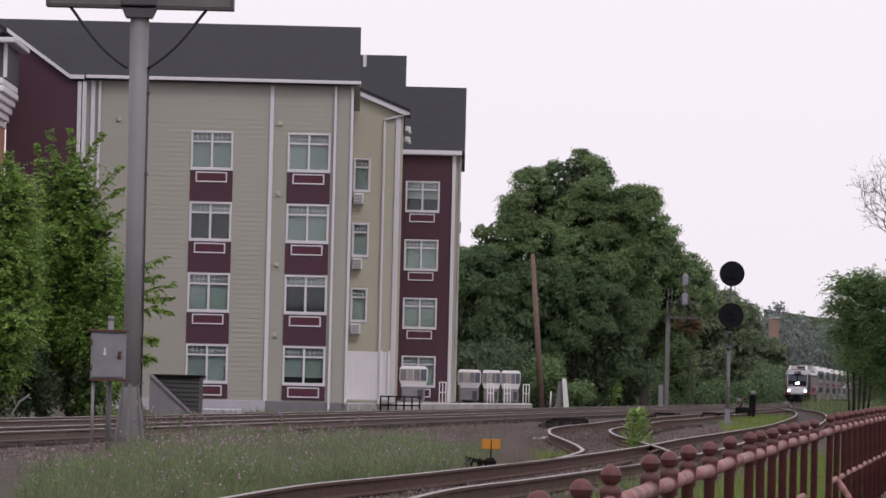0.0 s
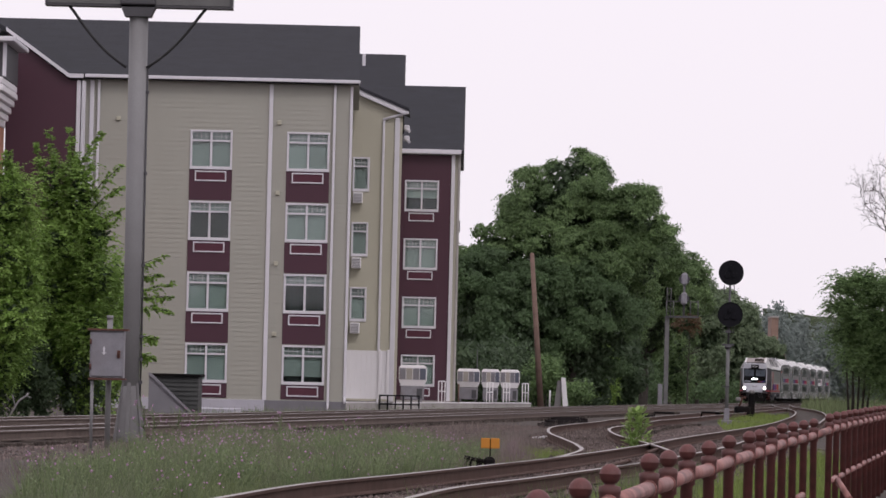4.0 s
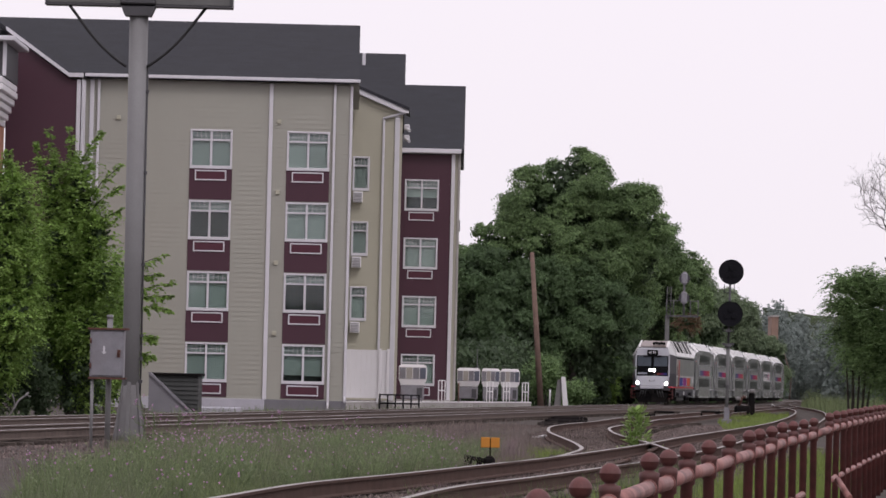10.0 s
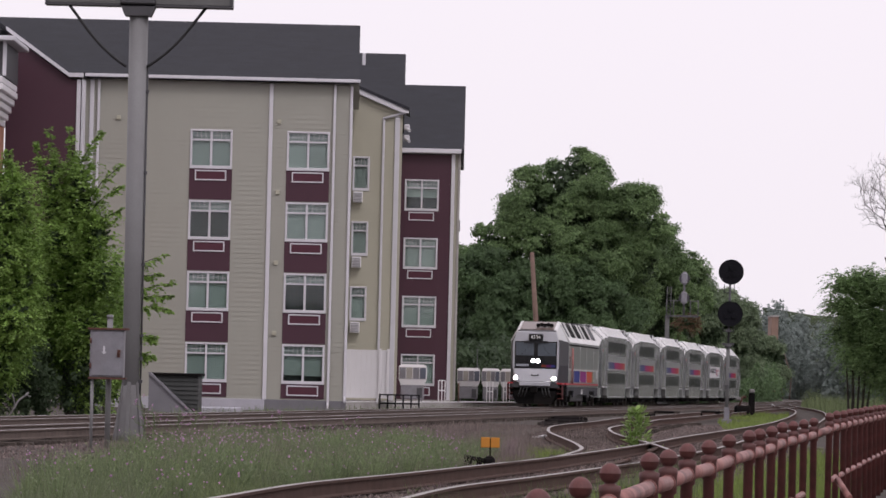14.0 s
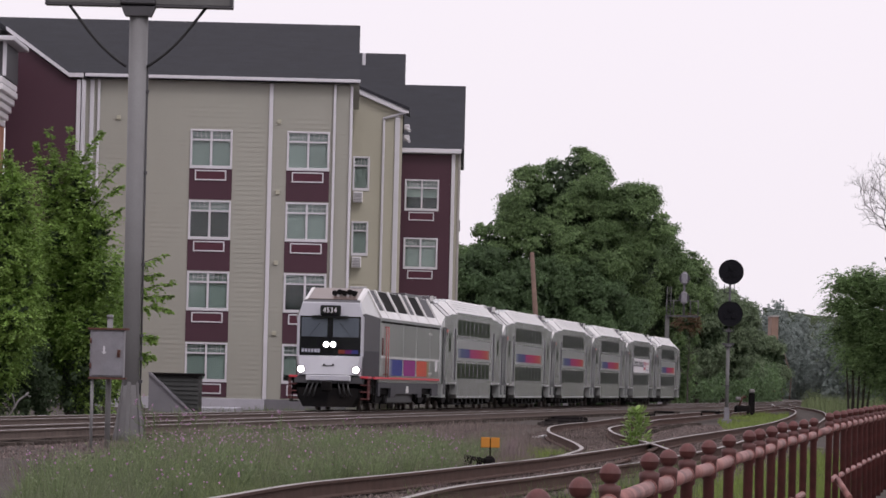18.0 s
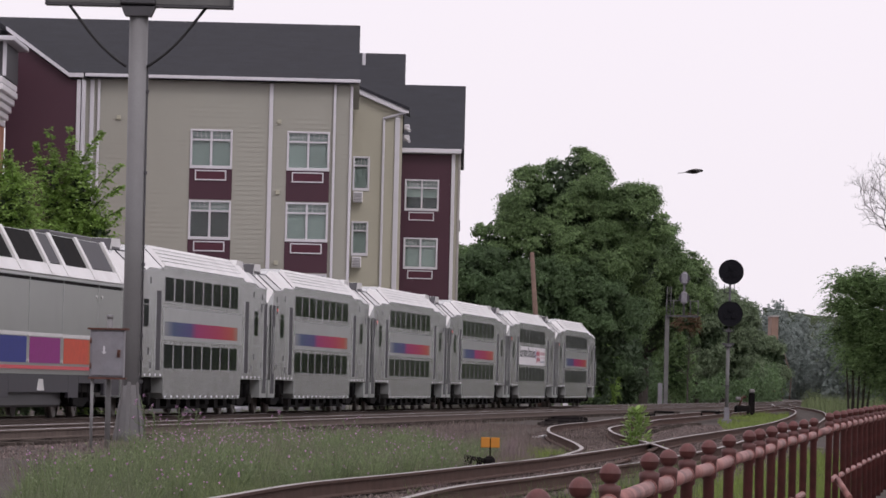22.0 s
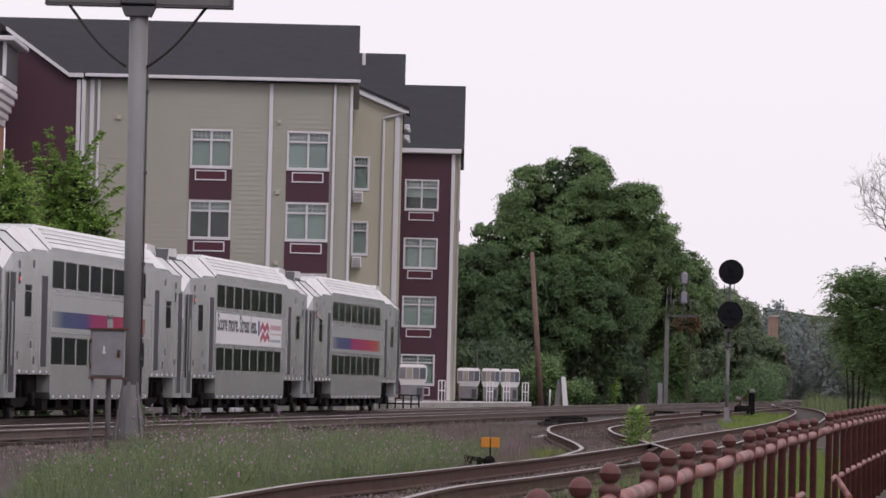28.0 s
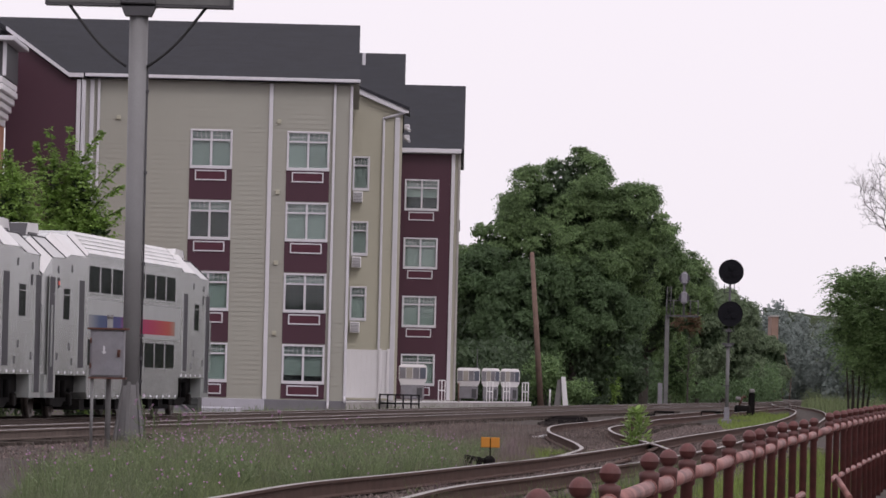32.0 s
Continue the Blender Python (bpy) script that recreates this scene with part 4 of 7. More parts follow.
            rect(bm, s, e * 11.25 - 0.09, e * 11.25 + 0.09, 3.0, 3.24, 1.5, 1.512)
            part("lamp_plate", bm, M_POCKET, c)
            bm = bmesh.new()
            rect(bm, s, e * 11.25 - 0.07, e * 11.25 + 0.07, 3.07, 3.16, 1.512, 1.522)
            part("marker_light", bm, M_REDLAMP if e < 0 else M_DGREY, c, "small red marker light")
            bm = bmesh.new()
            rect(bm, s, e * 12.3 - 0.03, e * 12.3 + 0.03, 1.2, 2.6, 1.54, 1.57)
            part("grab_rail", bm, M_STEEL, c)
            bm = bmesh.new()
            for k in range(5):
                tube(bm, (s * 1.49, e * (7.6 + k * 0.85), 1.08), (s * 1.512, e * (7.6 + k * 0.85), 1.08), 0.035, n=6)
            tagged(part("step_bolts", bm, M_TRIM, c), kind="stuff")
        bm = bmesh.new()
        for k in range(14):
            tube(bm, (s * 1.495, -6.7 + k * 1.03, 0.53), (s * 1.508, -6.7 + k * 1.03, 0.53), 0.03, n=6)
        tagged(part("skirt_bolts", bm, M_TRIM, c), kind="stuff")
    return c


def lettering(text, size, material, parent, m, name="lettering", bold=0.0):
    """Flat letters in the built-in font, as a mesh part."""
    cu = bpy.data.curves.new("text", "FONT")
    cu.body, cu.size, cu.extrude, cu.align_x, cu.align_y = text, size, 0.002, "LEFT", "CENTER"
    cu.offset = bold
    tmp = bpy.data.objects.new("text", cu)
    me = bpy.data.meshes.new_from_object(tmp)
    bpy.data.objects.remove(tmp)
    bpy.data.curves.remove(cu)
    me.materials.append(material)
    me.name = name
    ob = new(name, me)
    ob.parent, ob.matrix_basis = parent, m
    return ob


def advert(coach):
    for s in (-1, 1):
        turn = pose(s * 1.508, 0, 0, 90, 0, 90 if s > 0 else -90)
        words = [lettering(w, 0.62, M_INK, coach, turn, "slogan_word", 0.014) for w in ("Score", "more.", "Stress", "less.")]
        spans = [(min(v.co.x for v in o.data.vertices), max(v.co.x for v in o.data.vertices)) for o in words]
        gap = 0.24
        wide = (7.95 - 3 * gap) / sum(b - a for a, b in spans)
        y = -7.0
        for o, (a, b) in zip(words, spans):
            o.matrix_basis = Matrix.Translation((0, (y - wide * a) * s, 2.56)) @ turn @ Matrix.Diagonal((wide, 1.05, 1, 1))
            y += wide * (b - a) + gap
        for k in range(2):
            bm = bmesh.new()
            zz = 2.1 + 0.28 * k
            for q in range(2):
                y0 = 1.75 + q * 0.95 - 0.1 * k
                prism(bm, ((y0, zz), (y0 + 0.5, zz + 0.16), (y0 + 0.95, zz + 0.02), (y0 + 0.95, zz + 0.18), (y0 + 0.5, zz + 0.34), (y0, zz + 0.16)), s * 1.506, s * 1.512, "x")
            part("emblem_wave", bm, M_LOGO, coach, "red wave of an emblem")
        bm = bmesh.new()
        rect(bm, s, 1.2, 1.5, 2.3, 2.74, 1.506, 1.51)
        part("emblem_bar", bm, COLOURS[0], coach, "dark blue bar of an emblem")
        for z0, z1, y1, mat in ((2.5, 2.64, 6.2, M_ROSEBAR), (2.36, 2.39, 6.3, M_ROSEBAR), (2.14, 2.22, 6.1, M_GREYBAR)):
            bm = bmesh.new()
            rect(bm, s, 3.85, y1, z0, z1, 1.506, 1.51)
            part("small_print", bm, mat, coach)


M_ROSEBAR = shade("rose_lettering", (0.5, 0.3, 0.33), 0.5)
COLOURS = [shade("blue_square", (0.02, 0.03, 0.2), 0.55, spec=0.15), shade("magenta_square", (0.23, 0.012, 0.17), 0.55, spec=0.15), shade("orange_square", (0.5, 0.07, 0.035), 0.55, spec=0.15)]
M_FADEIN = stripes("fade_to_blue", [(0.0, (0.3, 0.31, 0.3)), (1.0, (0.02, 0.03, 0.2))], (0.3, 0.3, 0.3), 5.0, 6.4)
M_FADEOUT = stripes("orange_fade", [(0.0, (0.5, 0.07, 0.035)), (0.4, (0.2, 0.16, 0.06)), (1.0, (0.3, 0.31, 0.3))], (0.3, 0.3, 0.3), 17.5, 19.0)
MASK_COLOURS = [shade("mask_orange", (0.17, 0.035, 0.02), 0.5, spec=0.2), shade("mask_purple", (0.09, 0.014, 0.09), 0.5, spec=0.2), shade("mask_blue", (0.03, 0.035, 0.15), 0.5, spec=0.2)]


def build_loco():
    c = thing("locomotive", "silver and white passenger locomotive with lit headlights and black cab mask", "locomotive")
    # y = 0 is the nose, the body runs back along +Y
    def sec(y, hw, zs, xt, zt, z0=1.12):
        return [(-hw, y, z0), (hw, y, z0), (hw, y, zs), (xt, y, zt), (-xt, y, zt), (-hw, y, zs)]
    bm = bmesh.new()
    loft(bm, [sec(2.3, 1.47, 3.27, 0.92, 4.28), sec(22.6, 1.47, 3.27, 0.92, 4.28)])
    body = part("body", bm, M_LOCO, c, "silver-grey body")
    bm = bmesh.new()
    loft(bm, [sec(0.0, 1.1, 3.35, 0.99, 3.72), sec(0.35, 1.17, 3.4, 0.97, 3.84), sec(2.3, 1.46, 3.27, 0.92, 4.27)])
    cab = part("cab", bm, M_DGREY, c, "dark grey tapered cab sides")
    for s in (-1, 1):
        bm = bmesh.new()
        loft(bm, [[(s * (hw + o), y, zs), (s * (xt + o * 0.6), y, zt + o * 0.5), (s * (xt - 0.04), y, zt - 0.02), (s * (hw - 0.04), y, zs)] for y, hw, zs, xt, zt, o in ((0.06, 1.11, 3.36, 0.99, 3.73, 0.006), (0.35, 1.17, 3.4, 0.97, 3.84, 0.008), (2.3, 1.46, 3.27, 0.92, 4.27, 0.01))])
        part("cab_shoulder", bm, M_VEST, cab, "bright silver shoulder panel of the cab")
        bm = bmesh.new()
        loft(bm, [[(s * (hw + 0.006), y, 1.16), (s * (hw + 0.006), y, 2.1), (s * (hw - 0.05), y, 2.1), (s * (hw - 0.05), y, 1.16)] for y, hw in ((0.2, 1.136), (0.35, 1.17), (2.28, 1.457))])
        part("lower_cab_side", bm, M_POCKET, cab, "black lower cab side")
    # white face: brow, nose and edge strips round the black mask
    bm = bmesh.new()
    loft(bm, [[(-1.12, -0.03, 3.28), (1.12, -0.03, 3.28), (1.0, 0.0, 3.74), (-1.0, 0.0, 3.74)], [(-1.14, 0.25, 3.28), (1.14, 0.25, 3.28), (1.0, 0.3, 3.8), (-1.0, 0.3, 3.8)]])
    for s in (-1, 1):
        box(bm, s * 1.11 - 0.045, s * 1.11 + 0.045, -0.06, 0.2, 1.9, 3.28)
    part("brow", bm, M_LWHITE, cab, "white brow above the windshield")
    bm = bmesh.new()
    loft(bm, [[(-1.1, -0.02, 1.22), (1.1, -0.02, 1.22), (1.14, -0.02, 1.92), (-1.14, -0.02, 1.92)], [(-0.98, -0.34, 1.26), (0.98, -0.34, 1.26), (1.06, -0.2, 1.88), (-1.06, -0.2, 1.88)]])
    part("nose", bm, M_LWHITE, cab, "white nose panel")
    bm = bmesh.new()
    for s in (-1, 1):
        box(bm, s * 0.16 - 0.03, s * 0.16 + 0.03, -0.33, -0.28, 1.58, 1.63)
    box(bm, -0.2, 0.2, -0.32, -0.29, 1.56, 1.585)
    part("nose_handle", bm, M_DGREY, cab)
    bm = bmesh.new()
    box(bm, -1.065, 1.065, -0.07, 0.15, 1.9, 3.28, 0.02)
    mask = part("mask", bm, M_MASK, cab, "glossy black windshield mask")
    for s in (-1, 1):
        bm = bmesh.new()
        box(bm, min(s * 0.1, s * 1.0), max(s * 0.1, s * 1.0), -0.085, -0.065, 2.56, 3.22, 0.008)
        w = part("windshield", bm, M_SHIELD, mask)
        bm = bmesh.new()
        tube(bm, (s * 0.75, -0.11, 2.55), (s * 0.35, -0.1, 3.05), 0.006, n=5)
        part("wiper", bm, M_BLACK, w)
    bm = bmesh.new()
    box(bm, -0.62, 0.62, -0.16, -0.065, 3.2, 3.3)
    box(bm, -0.36, 0.36, -0.14, 0.1, 3.3, 3.66, 0.04)
    nb = part("number_box", bm, M_MASK, cab, "black number box")
    lettering("4534", 0.25, M_WHITE, nb, Matrix.Translation((-0.27, -0.145, 3.48)) @ pose(0, 0, 0, 90, 0, 0), "road_number")
    bm = bmesh.new()
    for k in range(6):
        box(bm, -0.98 + 0.11 * k, -0.9 + 0.11 * k, -0.078, -0.068, 2.02, 2.14)
    part("lettering_bar", bm, M_GREYBAR, mask)
    for k in range(3):
        bm = bmesh.new()
        box(bm, 0.3 + 0.23 * k, 0.53 + 0.23 * k, -0.078, -0.068, 1.99, 2.12)
        part("mask_stripe", bm, MASK_COLOURS[k], mask, ("dark orange stripe", "purple stripe", "blue stripe")[k])
    for x, z, r, y in ((-0.96, 1.43, 0.105, -0.3), (0.96, 1.43, 0.105, -0.3), (-0.125, 2.3, 0.088, -0.1), (0.125, 2.3, 0.088, -0.1)):
        bm = bmesh.new()
        tube(bm, (x, y + 0.12, z), (x, y - 0.06, z), r + 0.035, n=16)
        h = part("headlight", bm, M_DGREY, cab, "lit round headlight")
        bm = bmesh.new()
        tube(bm, (x, y - 0.055, z), (x, y - 0.085, z), r, r * 0.8, 16)
        part("lens", bm, M_LAMP, h, "glowing white lens")
    # buffer beam, plough, steps
    bm = bmesh.new()
    box(bm, -1.2, 1.2, -0.22, 0.6, 0.95, 1.2, 0.02)
    part("buffer_beam", bm, M_DGREY, c, "dark buffer beam")
    for s in (-1, 1):
        bm = bmesh.new()
        box(bm, min(s * 1.1, s * 1.38), max(s * 1.1, s * 1.38), -0.25, 0.98, 1.14, 1.22, 0.02)
        part("beam_end", bm, M_LRED, c, "red end of the buffer beam")
        bm = bmesh.new()
        for k in range(3):
            box(bm, min(s * 1.12, s * 1.4), max(s * 1.12, s * 1.4), -0.2, 0.25, 0.42 + 0.24 * k, 0.46 + 0.24 * k)
        for yy in (-0.2, 0.21):
            box(bm, s * 1.38 - 0.02, s * 1.38 + 0.02, yy, yy + 0.04, 0.4, 1.14)
        part("corner_steps", bm, M_REDIRON, c, "grimy red corner steps")
        bm = bmesh.new()
        for k in range(3):
            x = s * (0.35 + 0.16 * k)
            pipe(bm, [(x, -0.22, 1.0), (x + s * 0.04, -0.45, 0.85), (x + s * 0.1, -0.5, 0.62), (x + s * 0.16, -0.42, 0.5)], 0.028, 6)
        part("air_hose", bm, M_CABLE, c)
    bm = bmesh.new()
    box(bm, -0.78, 0.78, -0.36, 0.1, 1.04, 1.24, 0.03)
    part("apron", bm, M_LWHITE, c)
    bm = bmesh.new()
    loft(bm, [[(-w, 0.1, z), (-w * 0.9, -f, z), (0.0, -f - 0.22, z), (w * 0.9, -f, z), (w, 0.1, z)] for w, f, z in ((0.92, 0.3, 0.14), (1.12, 0.22, 0.5), (1.16, 0.12, 0.8))])
    part("plough", bm, M_BLACK, c)
    bm = bmesh.new()
    tube(bm, (0, 0.2, 0.86), (0, -0.75, 0.86), 0.1, n=8)
    box(bm, -0.18, 0.18, -0.85, -0.6, 0.68, 1.04, 0.04)
    part("coupler", bm, M_BLACK, c)
    bm = bmesh.new()
    box(bm, -1.3, 1.3, 0.3, 22.2, 0.62, 1.12)
    part("underframe", bm, M_BLACK, c)
    bm = bmesh.new()
    box(bm, -1.2, 1.2, 7.2, 15.6, 0.28, 0.8, 0.05)
    part("fuel_tank", bm, M_DGREY, c)
    for s in (-1, 1):
        bm = bmesh.new()
        rect(bm, s, 1.0, 22.6, 1.14, 1.22, 1.4, 1.482)
        part("sill_stripe", bm, M_LRED, c, "red sill stripe")
        for y0, y1, z0 in ((2.3, 2.9, 0.55), (2.9, 6.2, 0.84), (6.2, 7.6, 0.5), (7.6, 15.2, 0.62), (15.2, 16.6, 0.5), (16.6, 20.2, 0.84), (20.2, 22.5, 0.55)):
            bm = bmesh.new()
            rect(bm, s, y0 + 0.01, y1 - 0.01, z0, 1.12, 1.36, 1.44)
            part("skirt_panel", bm, M_POCKET, c, "dark skirt panel")
        bm = bmesh.new()
        rect(bm, s, 2.3, 22.5, 1.03, 1.125, 1.4, 1.452)
        part("sill", bm, M_LOCO, c, "silver-grey sill strip")
        bm = bmesh.new()
        prism(bm, ((11.1, 0.66), (11.9, 0.66), (11.7, 0.92), (11.3, 0.92)), s * 1.44, s * 1.47, "x")
        part("filler_cover", bm, M_CROOF, c, "pale tapered filler cover")
        # coloured squares low on the side, fading out at both ends
        for k, (y0, y1) in enumerate(((6.4, 9.5), (9.9, 13.8), (14.3, 17.5))):
            bm = bmesh.new()
            rect(bm, s, y0, y1, 1.28, 1.86, 1.47, 1.476)
            part("colour_square", bm, COLOURS[k], body)
        for y0, y1, mat in ((5.0, 6.4, M_FADEIN), (17.5, 19.0, M_FADEOUT)):
            bm = bmesh.new()
            rect(bm, s, y0, y1, 1.28, 1.86, 1.47, 1.476)
            part("colour_fade", bm, mat, body)
        bm = bmesh.new()
        rect(bm, s, 2.5, 22.5, 1.88, 1.96, 1.47, 1.484)
        part("side_band", bm, M_CROOF, body, "pale band along the side")
        bm = bmesh.new()
        rect(bm, s, 21.0, 21.6, 1.5, 1.92, 1.47, 1.49)
        part("builder_plate", bm, M_WHITE, body, "small white plate")
        bm = bmesh.new()
        for y, z in ((9.7, 1.9), (9.7, 1.32), (14.05, 1.9), (14.05, 1.32), (18.6, 1.4), (19.4, 1.4), (18.6, 2.9), (19.4, 2.9)):
            tube(bm, (s * 1.47, y, z), (s * 1.5, y, z), 0.045, n=8)
        tagged(part("lifting_lugs", bm, M_CROOF, body), kind="stuff")
        bm = bmesh.new()
        rect(bm, s, 2.4, 22.5, 3.2, 3.25, 1.47, 1.5)
        for y in (2.5, 9.7, 14.05, 18.9, 22.3):
            rect(bm, s, y, y + 0.05, 1.26, 3.2, 1.47, 1.484)
        part("seam", bm, M_STEEL2, body)
        # Black strip drawn as the shadow beneath the shoulder's rim.
        bm = bmesh.new()
        rect(bm, s, 2.4, 22.5, 3.12, 3.19, 1.47, 1.478)
        part("drip_gap", bm, M_BLACK, body)
        bm = bmesh.new()
        rect(bm, s, 2.75, 3.5, 1.3, 3.1, 1.47, 1.479)
        dr = part("cab_door", bm, M_STEEL2, body)
        bm = bmesh.new()
        rect(bm, s, 2.78, 3.3, 1.98, 2.6, 1.479, 1.487)
        part("door_window", bm, M_CGLASS, dr)
        bm = bmesh.new()
        for y in (3.6, 4.3):
            tube(bm, (s * 1.55, y, 1.2), (s * 1.55, y, 3.0), 0.024, n=6)
            for z in (1.32, 2.98):
                tube(bm, (s * 1.46, y, z), (s * 1.55, y, z), 0.02, n=6)
        part("handrail", bm, M_REDRAIL, dr, "pinkish red vertical handrails")
        bm = bmesh.new()
        for k in range(3):
            box(bm, min(s * 1.2, s * 1.45), max(s * 1.2, s * 1.45), 0.7, 1.2, 0.3 + 0.28 * k, 0.34 + 0.28 * k)
        box(bm, s * 1.44 - 0.02, s * 1.44 + 0.02, 0.66, 0.7, 0.3, 1.12)
        box(bm, s * 1.44 - 0.02, s * 1.44 + 0.02, 1.2, 1.24, 0.3, 1.12)
        part("step", bm, M_BLACK, c)
        # panels on the sloping shoulder: dark louvres between white ribs
        slope = Vector((0.92 - 1.47, 0, 4.28 - 3.27))
        for k, (y0, y1) in enumerate(((3.0, 4.4), (5.2, 8.3), (9.2, 12.2), (13.0, 14.4), (15.0, 18.0), (18.8, 21.8))):
            bm = bmesh.new()
            q = []
            for yy in (y0, y1):
                for f in (0.3, 0.97):
                    q.append((s * (1.47 + slope.x * f + 0.02), yy, 3.27 + slope.z * f + 0.012))
            v = [bm.verts.new(p) for p in (q[0], q[2], q[3], q[1])]
            g = bm.faces.new(v)
            ext = bmesh.ops.extrude_face_region(bm, geom=[g])
            bmesh.ops.translate(bm, vec=(-s * 0.05, 0, -0.03), verts=[e for e in ext["geom"] if isinstance(e, bmesh.types.BMVert)])
            bmesh.ops.recalc_face_normals(bm, faces=bm.faces)
            part("roof_louvre", bm, M_BLACK if k in (1, 2, 4) else M_POCKET, body, "dark louvred roof panel")
        for y in (2.4, 4.6, 8.5, 12.4, 14.5, 18.2, 22.1):
            bm = bmesh.new()
            loft(bm, [[(s * (1.47 + slope.x * f + o), yy, 3.27 + slope.z * f + o * 0.6) for f, o in ((0.02, 0.0), (0.02, 0.05), (1.0, 0.05), (1.0, 0.0))] for yy in (y, y + 0.38)])
            part("roof_rib", bm, M_CROOF, body, "white rib on the roof shoulder")
        bm = bmesh.new()
        loft(bm, [[(s * (1.47 + slope.x * f + o), yy, 3.27 + slope.z * f + o * 0.6) for f, o in ((0.0, 0.0), (0.0, 0.035), (0.26, 0.035), (0.26, 0.0))] for yy in (2.4, 22.5)])
        part("roof_edge", bm, M_CROOF, body)
    bm = bmesh.new()
    loft(bm, [[(-0.93, y, z), (0.93, y, z), (0.9, y, z + 0.02), (-0.9, y, z + 0.02)] for y, z in ((0.45, 3.87), (2.3, 4.28), (9.0, 4.28))])
    part("roof_panel", bm, M_TAN, c, "brownish reflecting roof panel")
    for s in (-1, 1):
        bm = bmesh.new()
        loft(bm, [[(s * 0.98, y, z), (s * 0.86, y, z + 0.03), (s * 0.86, y + 0.02, z - 0.02), (s * 1.02, y + 0.02, z - 0.06)] for y, z in ((0.36, 3.85), (2.3, 4.3))])
        part("roof_fairing", bm, M_CROOF, c)
    bm = bmesh.new()
    for k in range(5):
        x, z = 0.0 + 0.17 * k, 4.1 + 0.04 * (k % 2)
        tube(bm, (x, 0.95, z), (x, 1.1, z), 0.1, 0.055, 10)
        tube(bm, (x, 1.1, z), (x, 1.75, z + 0.06), 0.055, 0.04, 8)
        box(bm, x - 0.03, x + 0.03, 1.3, 1.4, 4.0, z)
    part("air_horn", bm, M_BLACK, c, "black air horns on the roof")
    bm = bmesh.new()
    box(bm, -0.85, 0.85, 15.5, 21.5, 4.28, 4.4, 0.03)
    part("exhaust_box", bm, M_DGREY, c)
    for y in (4.3, 18.3):
        bogie(c, y, 2.8)
    return c


LOCO = build_loco()
FIRST = build_coach()
AD = build_coach(advert=True)
AD["label"] = "silver double-deck passenger coach with a white advertising panel"
advert(AD)
TRAIN = [FIRST] + [copy_thing(FIRST, pose(0, 0, 0)) for _ in range(3)] + [AD, copy_thing(FIRST, pose(0, 0, 0))]
TRAIN[5]["label"] = "last silver double-deck passenger coach of the train"

# ---- red pipe fence ----
def build_fence():
    f = thing("pipe_fence", "rust-red painted pipe fence with ball-topped posts", "fence")
    near = [20.2, 22.5, 24.3, 27.4, 29.0, 31.1, 33.6, 36.5, 39.6, 41.8, 44.2, 46.6, 49.6, 52.8, 56.0]
    posts = [20.2 - 2.3 * k for k in range(8, 0, -1)] + near + [57.5 + 2.38 * k for k in range(29)]
    rng = random.Random(3)

    def fx(y):
        return -1.64 + 0.1 * y if y < 57 else 4.24 + 0.108 * (y - 57.5)

    def top_z(y):
        """The ball's height: the fence climbs with the ground and steps up at its second run."""
        return float(np.interp(y, (2, 22.5, 24.3, 29, 36.5, 41.8, 46.6, 56, 57, 59, 75, 130), (0.5, 0.597, 0.626, 0.652, 0.676, 0.684, 0.708, 0.715, 0.77, 0.78, 0.815, 0.87)))
    bm = bmesh.new()
    turned(bm, ((0.036, -1.3), (0.036, -0.2), (0.05, -0.19), (0.05, -0.09), (0.053, -0.085), (0.053, -0.055), (0.028, -0.048), (0.024, -0.04), (0.034, -0.036), (0.047, -0.018), (0.0505, 0.0), (0.0525, 0.002), (0.0505, 0.006), (0.047, 0.02), (0.036, 0.035), (0.02, 0.046), (0.008, 0.05)), 14)
    me = bpy.data.meshes.new("post")
    bm.to_mesh(me)
    bm.free()
    me.materials.append(M_FENCE)
    top, mid = [], []
    for y in posts:
        x = fx(y) + rng.uniform(-0.006, 0.006)
        z = top_z(y) + rng.uniform(-0.006, 0.006)
        o = piece("post", me, f, pose(x, y, z, rng.uniform(-0.6, 0.6), rng.uniform(-0.6, 0.6), rng.uniform(0, 90)))
        top.append((x, y, z - 0.135))
        mid.append((x, y, z - 0.70))
    for line, r, broken in ((top, 0.040, ()), (mid, 0.032, (21, 22))):
        for k, (a, b) in enumerate(zip(line, line[1:])):
            if broken and k in broken:
                continue
            bm = bmesh.new()
            tube(bm, a, b, r, n=12)
            d = (Vector(b) - Vector(a)).normalized()
            for q, w in ((a, 1), (b, -1)):
                tube(bm, Vector(q) + d * w * 0.04, Vector(q) + d * w * 0.085, r * 1.16, n=12)
            part("rail", bm, M_FENCE2, f, smooth=False)
    bm = bmesh.new()
    y0 = 58.8
    tube(bm, (fx(y0) + 0.06, y0, 0.07), (fx(y0) + 0.16, y0 - 0.5, -0.12), 0.036, n=12)
    part("bent_rail", bm, M_FENCE2, f, "broken pipe rail hanging down")
    return f


build_fence()


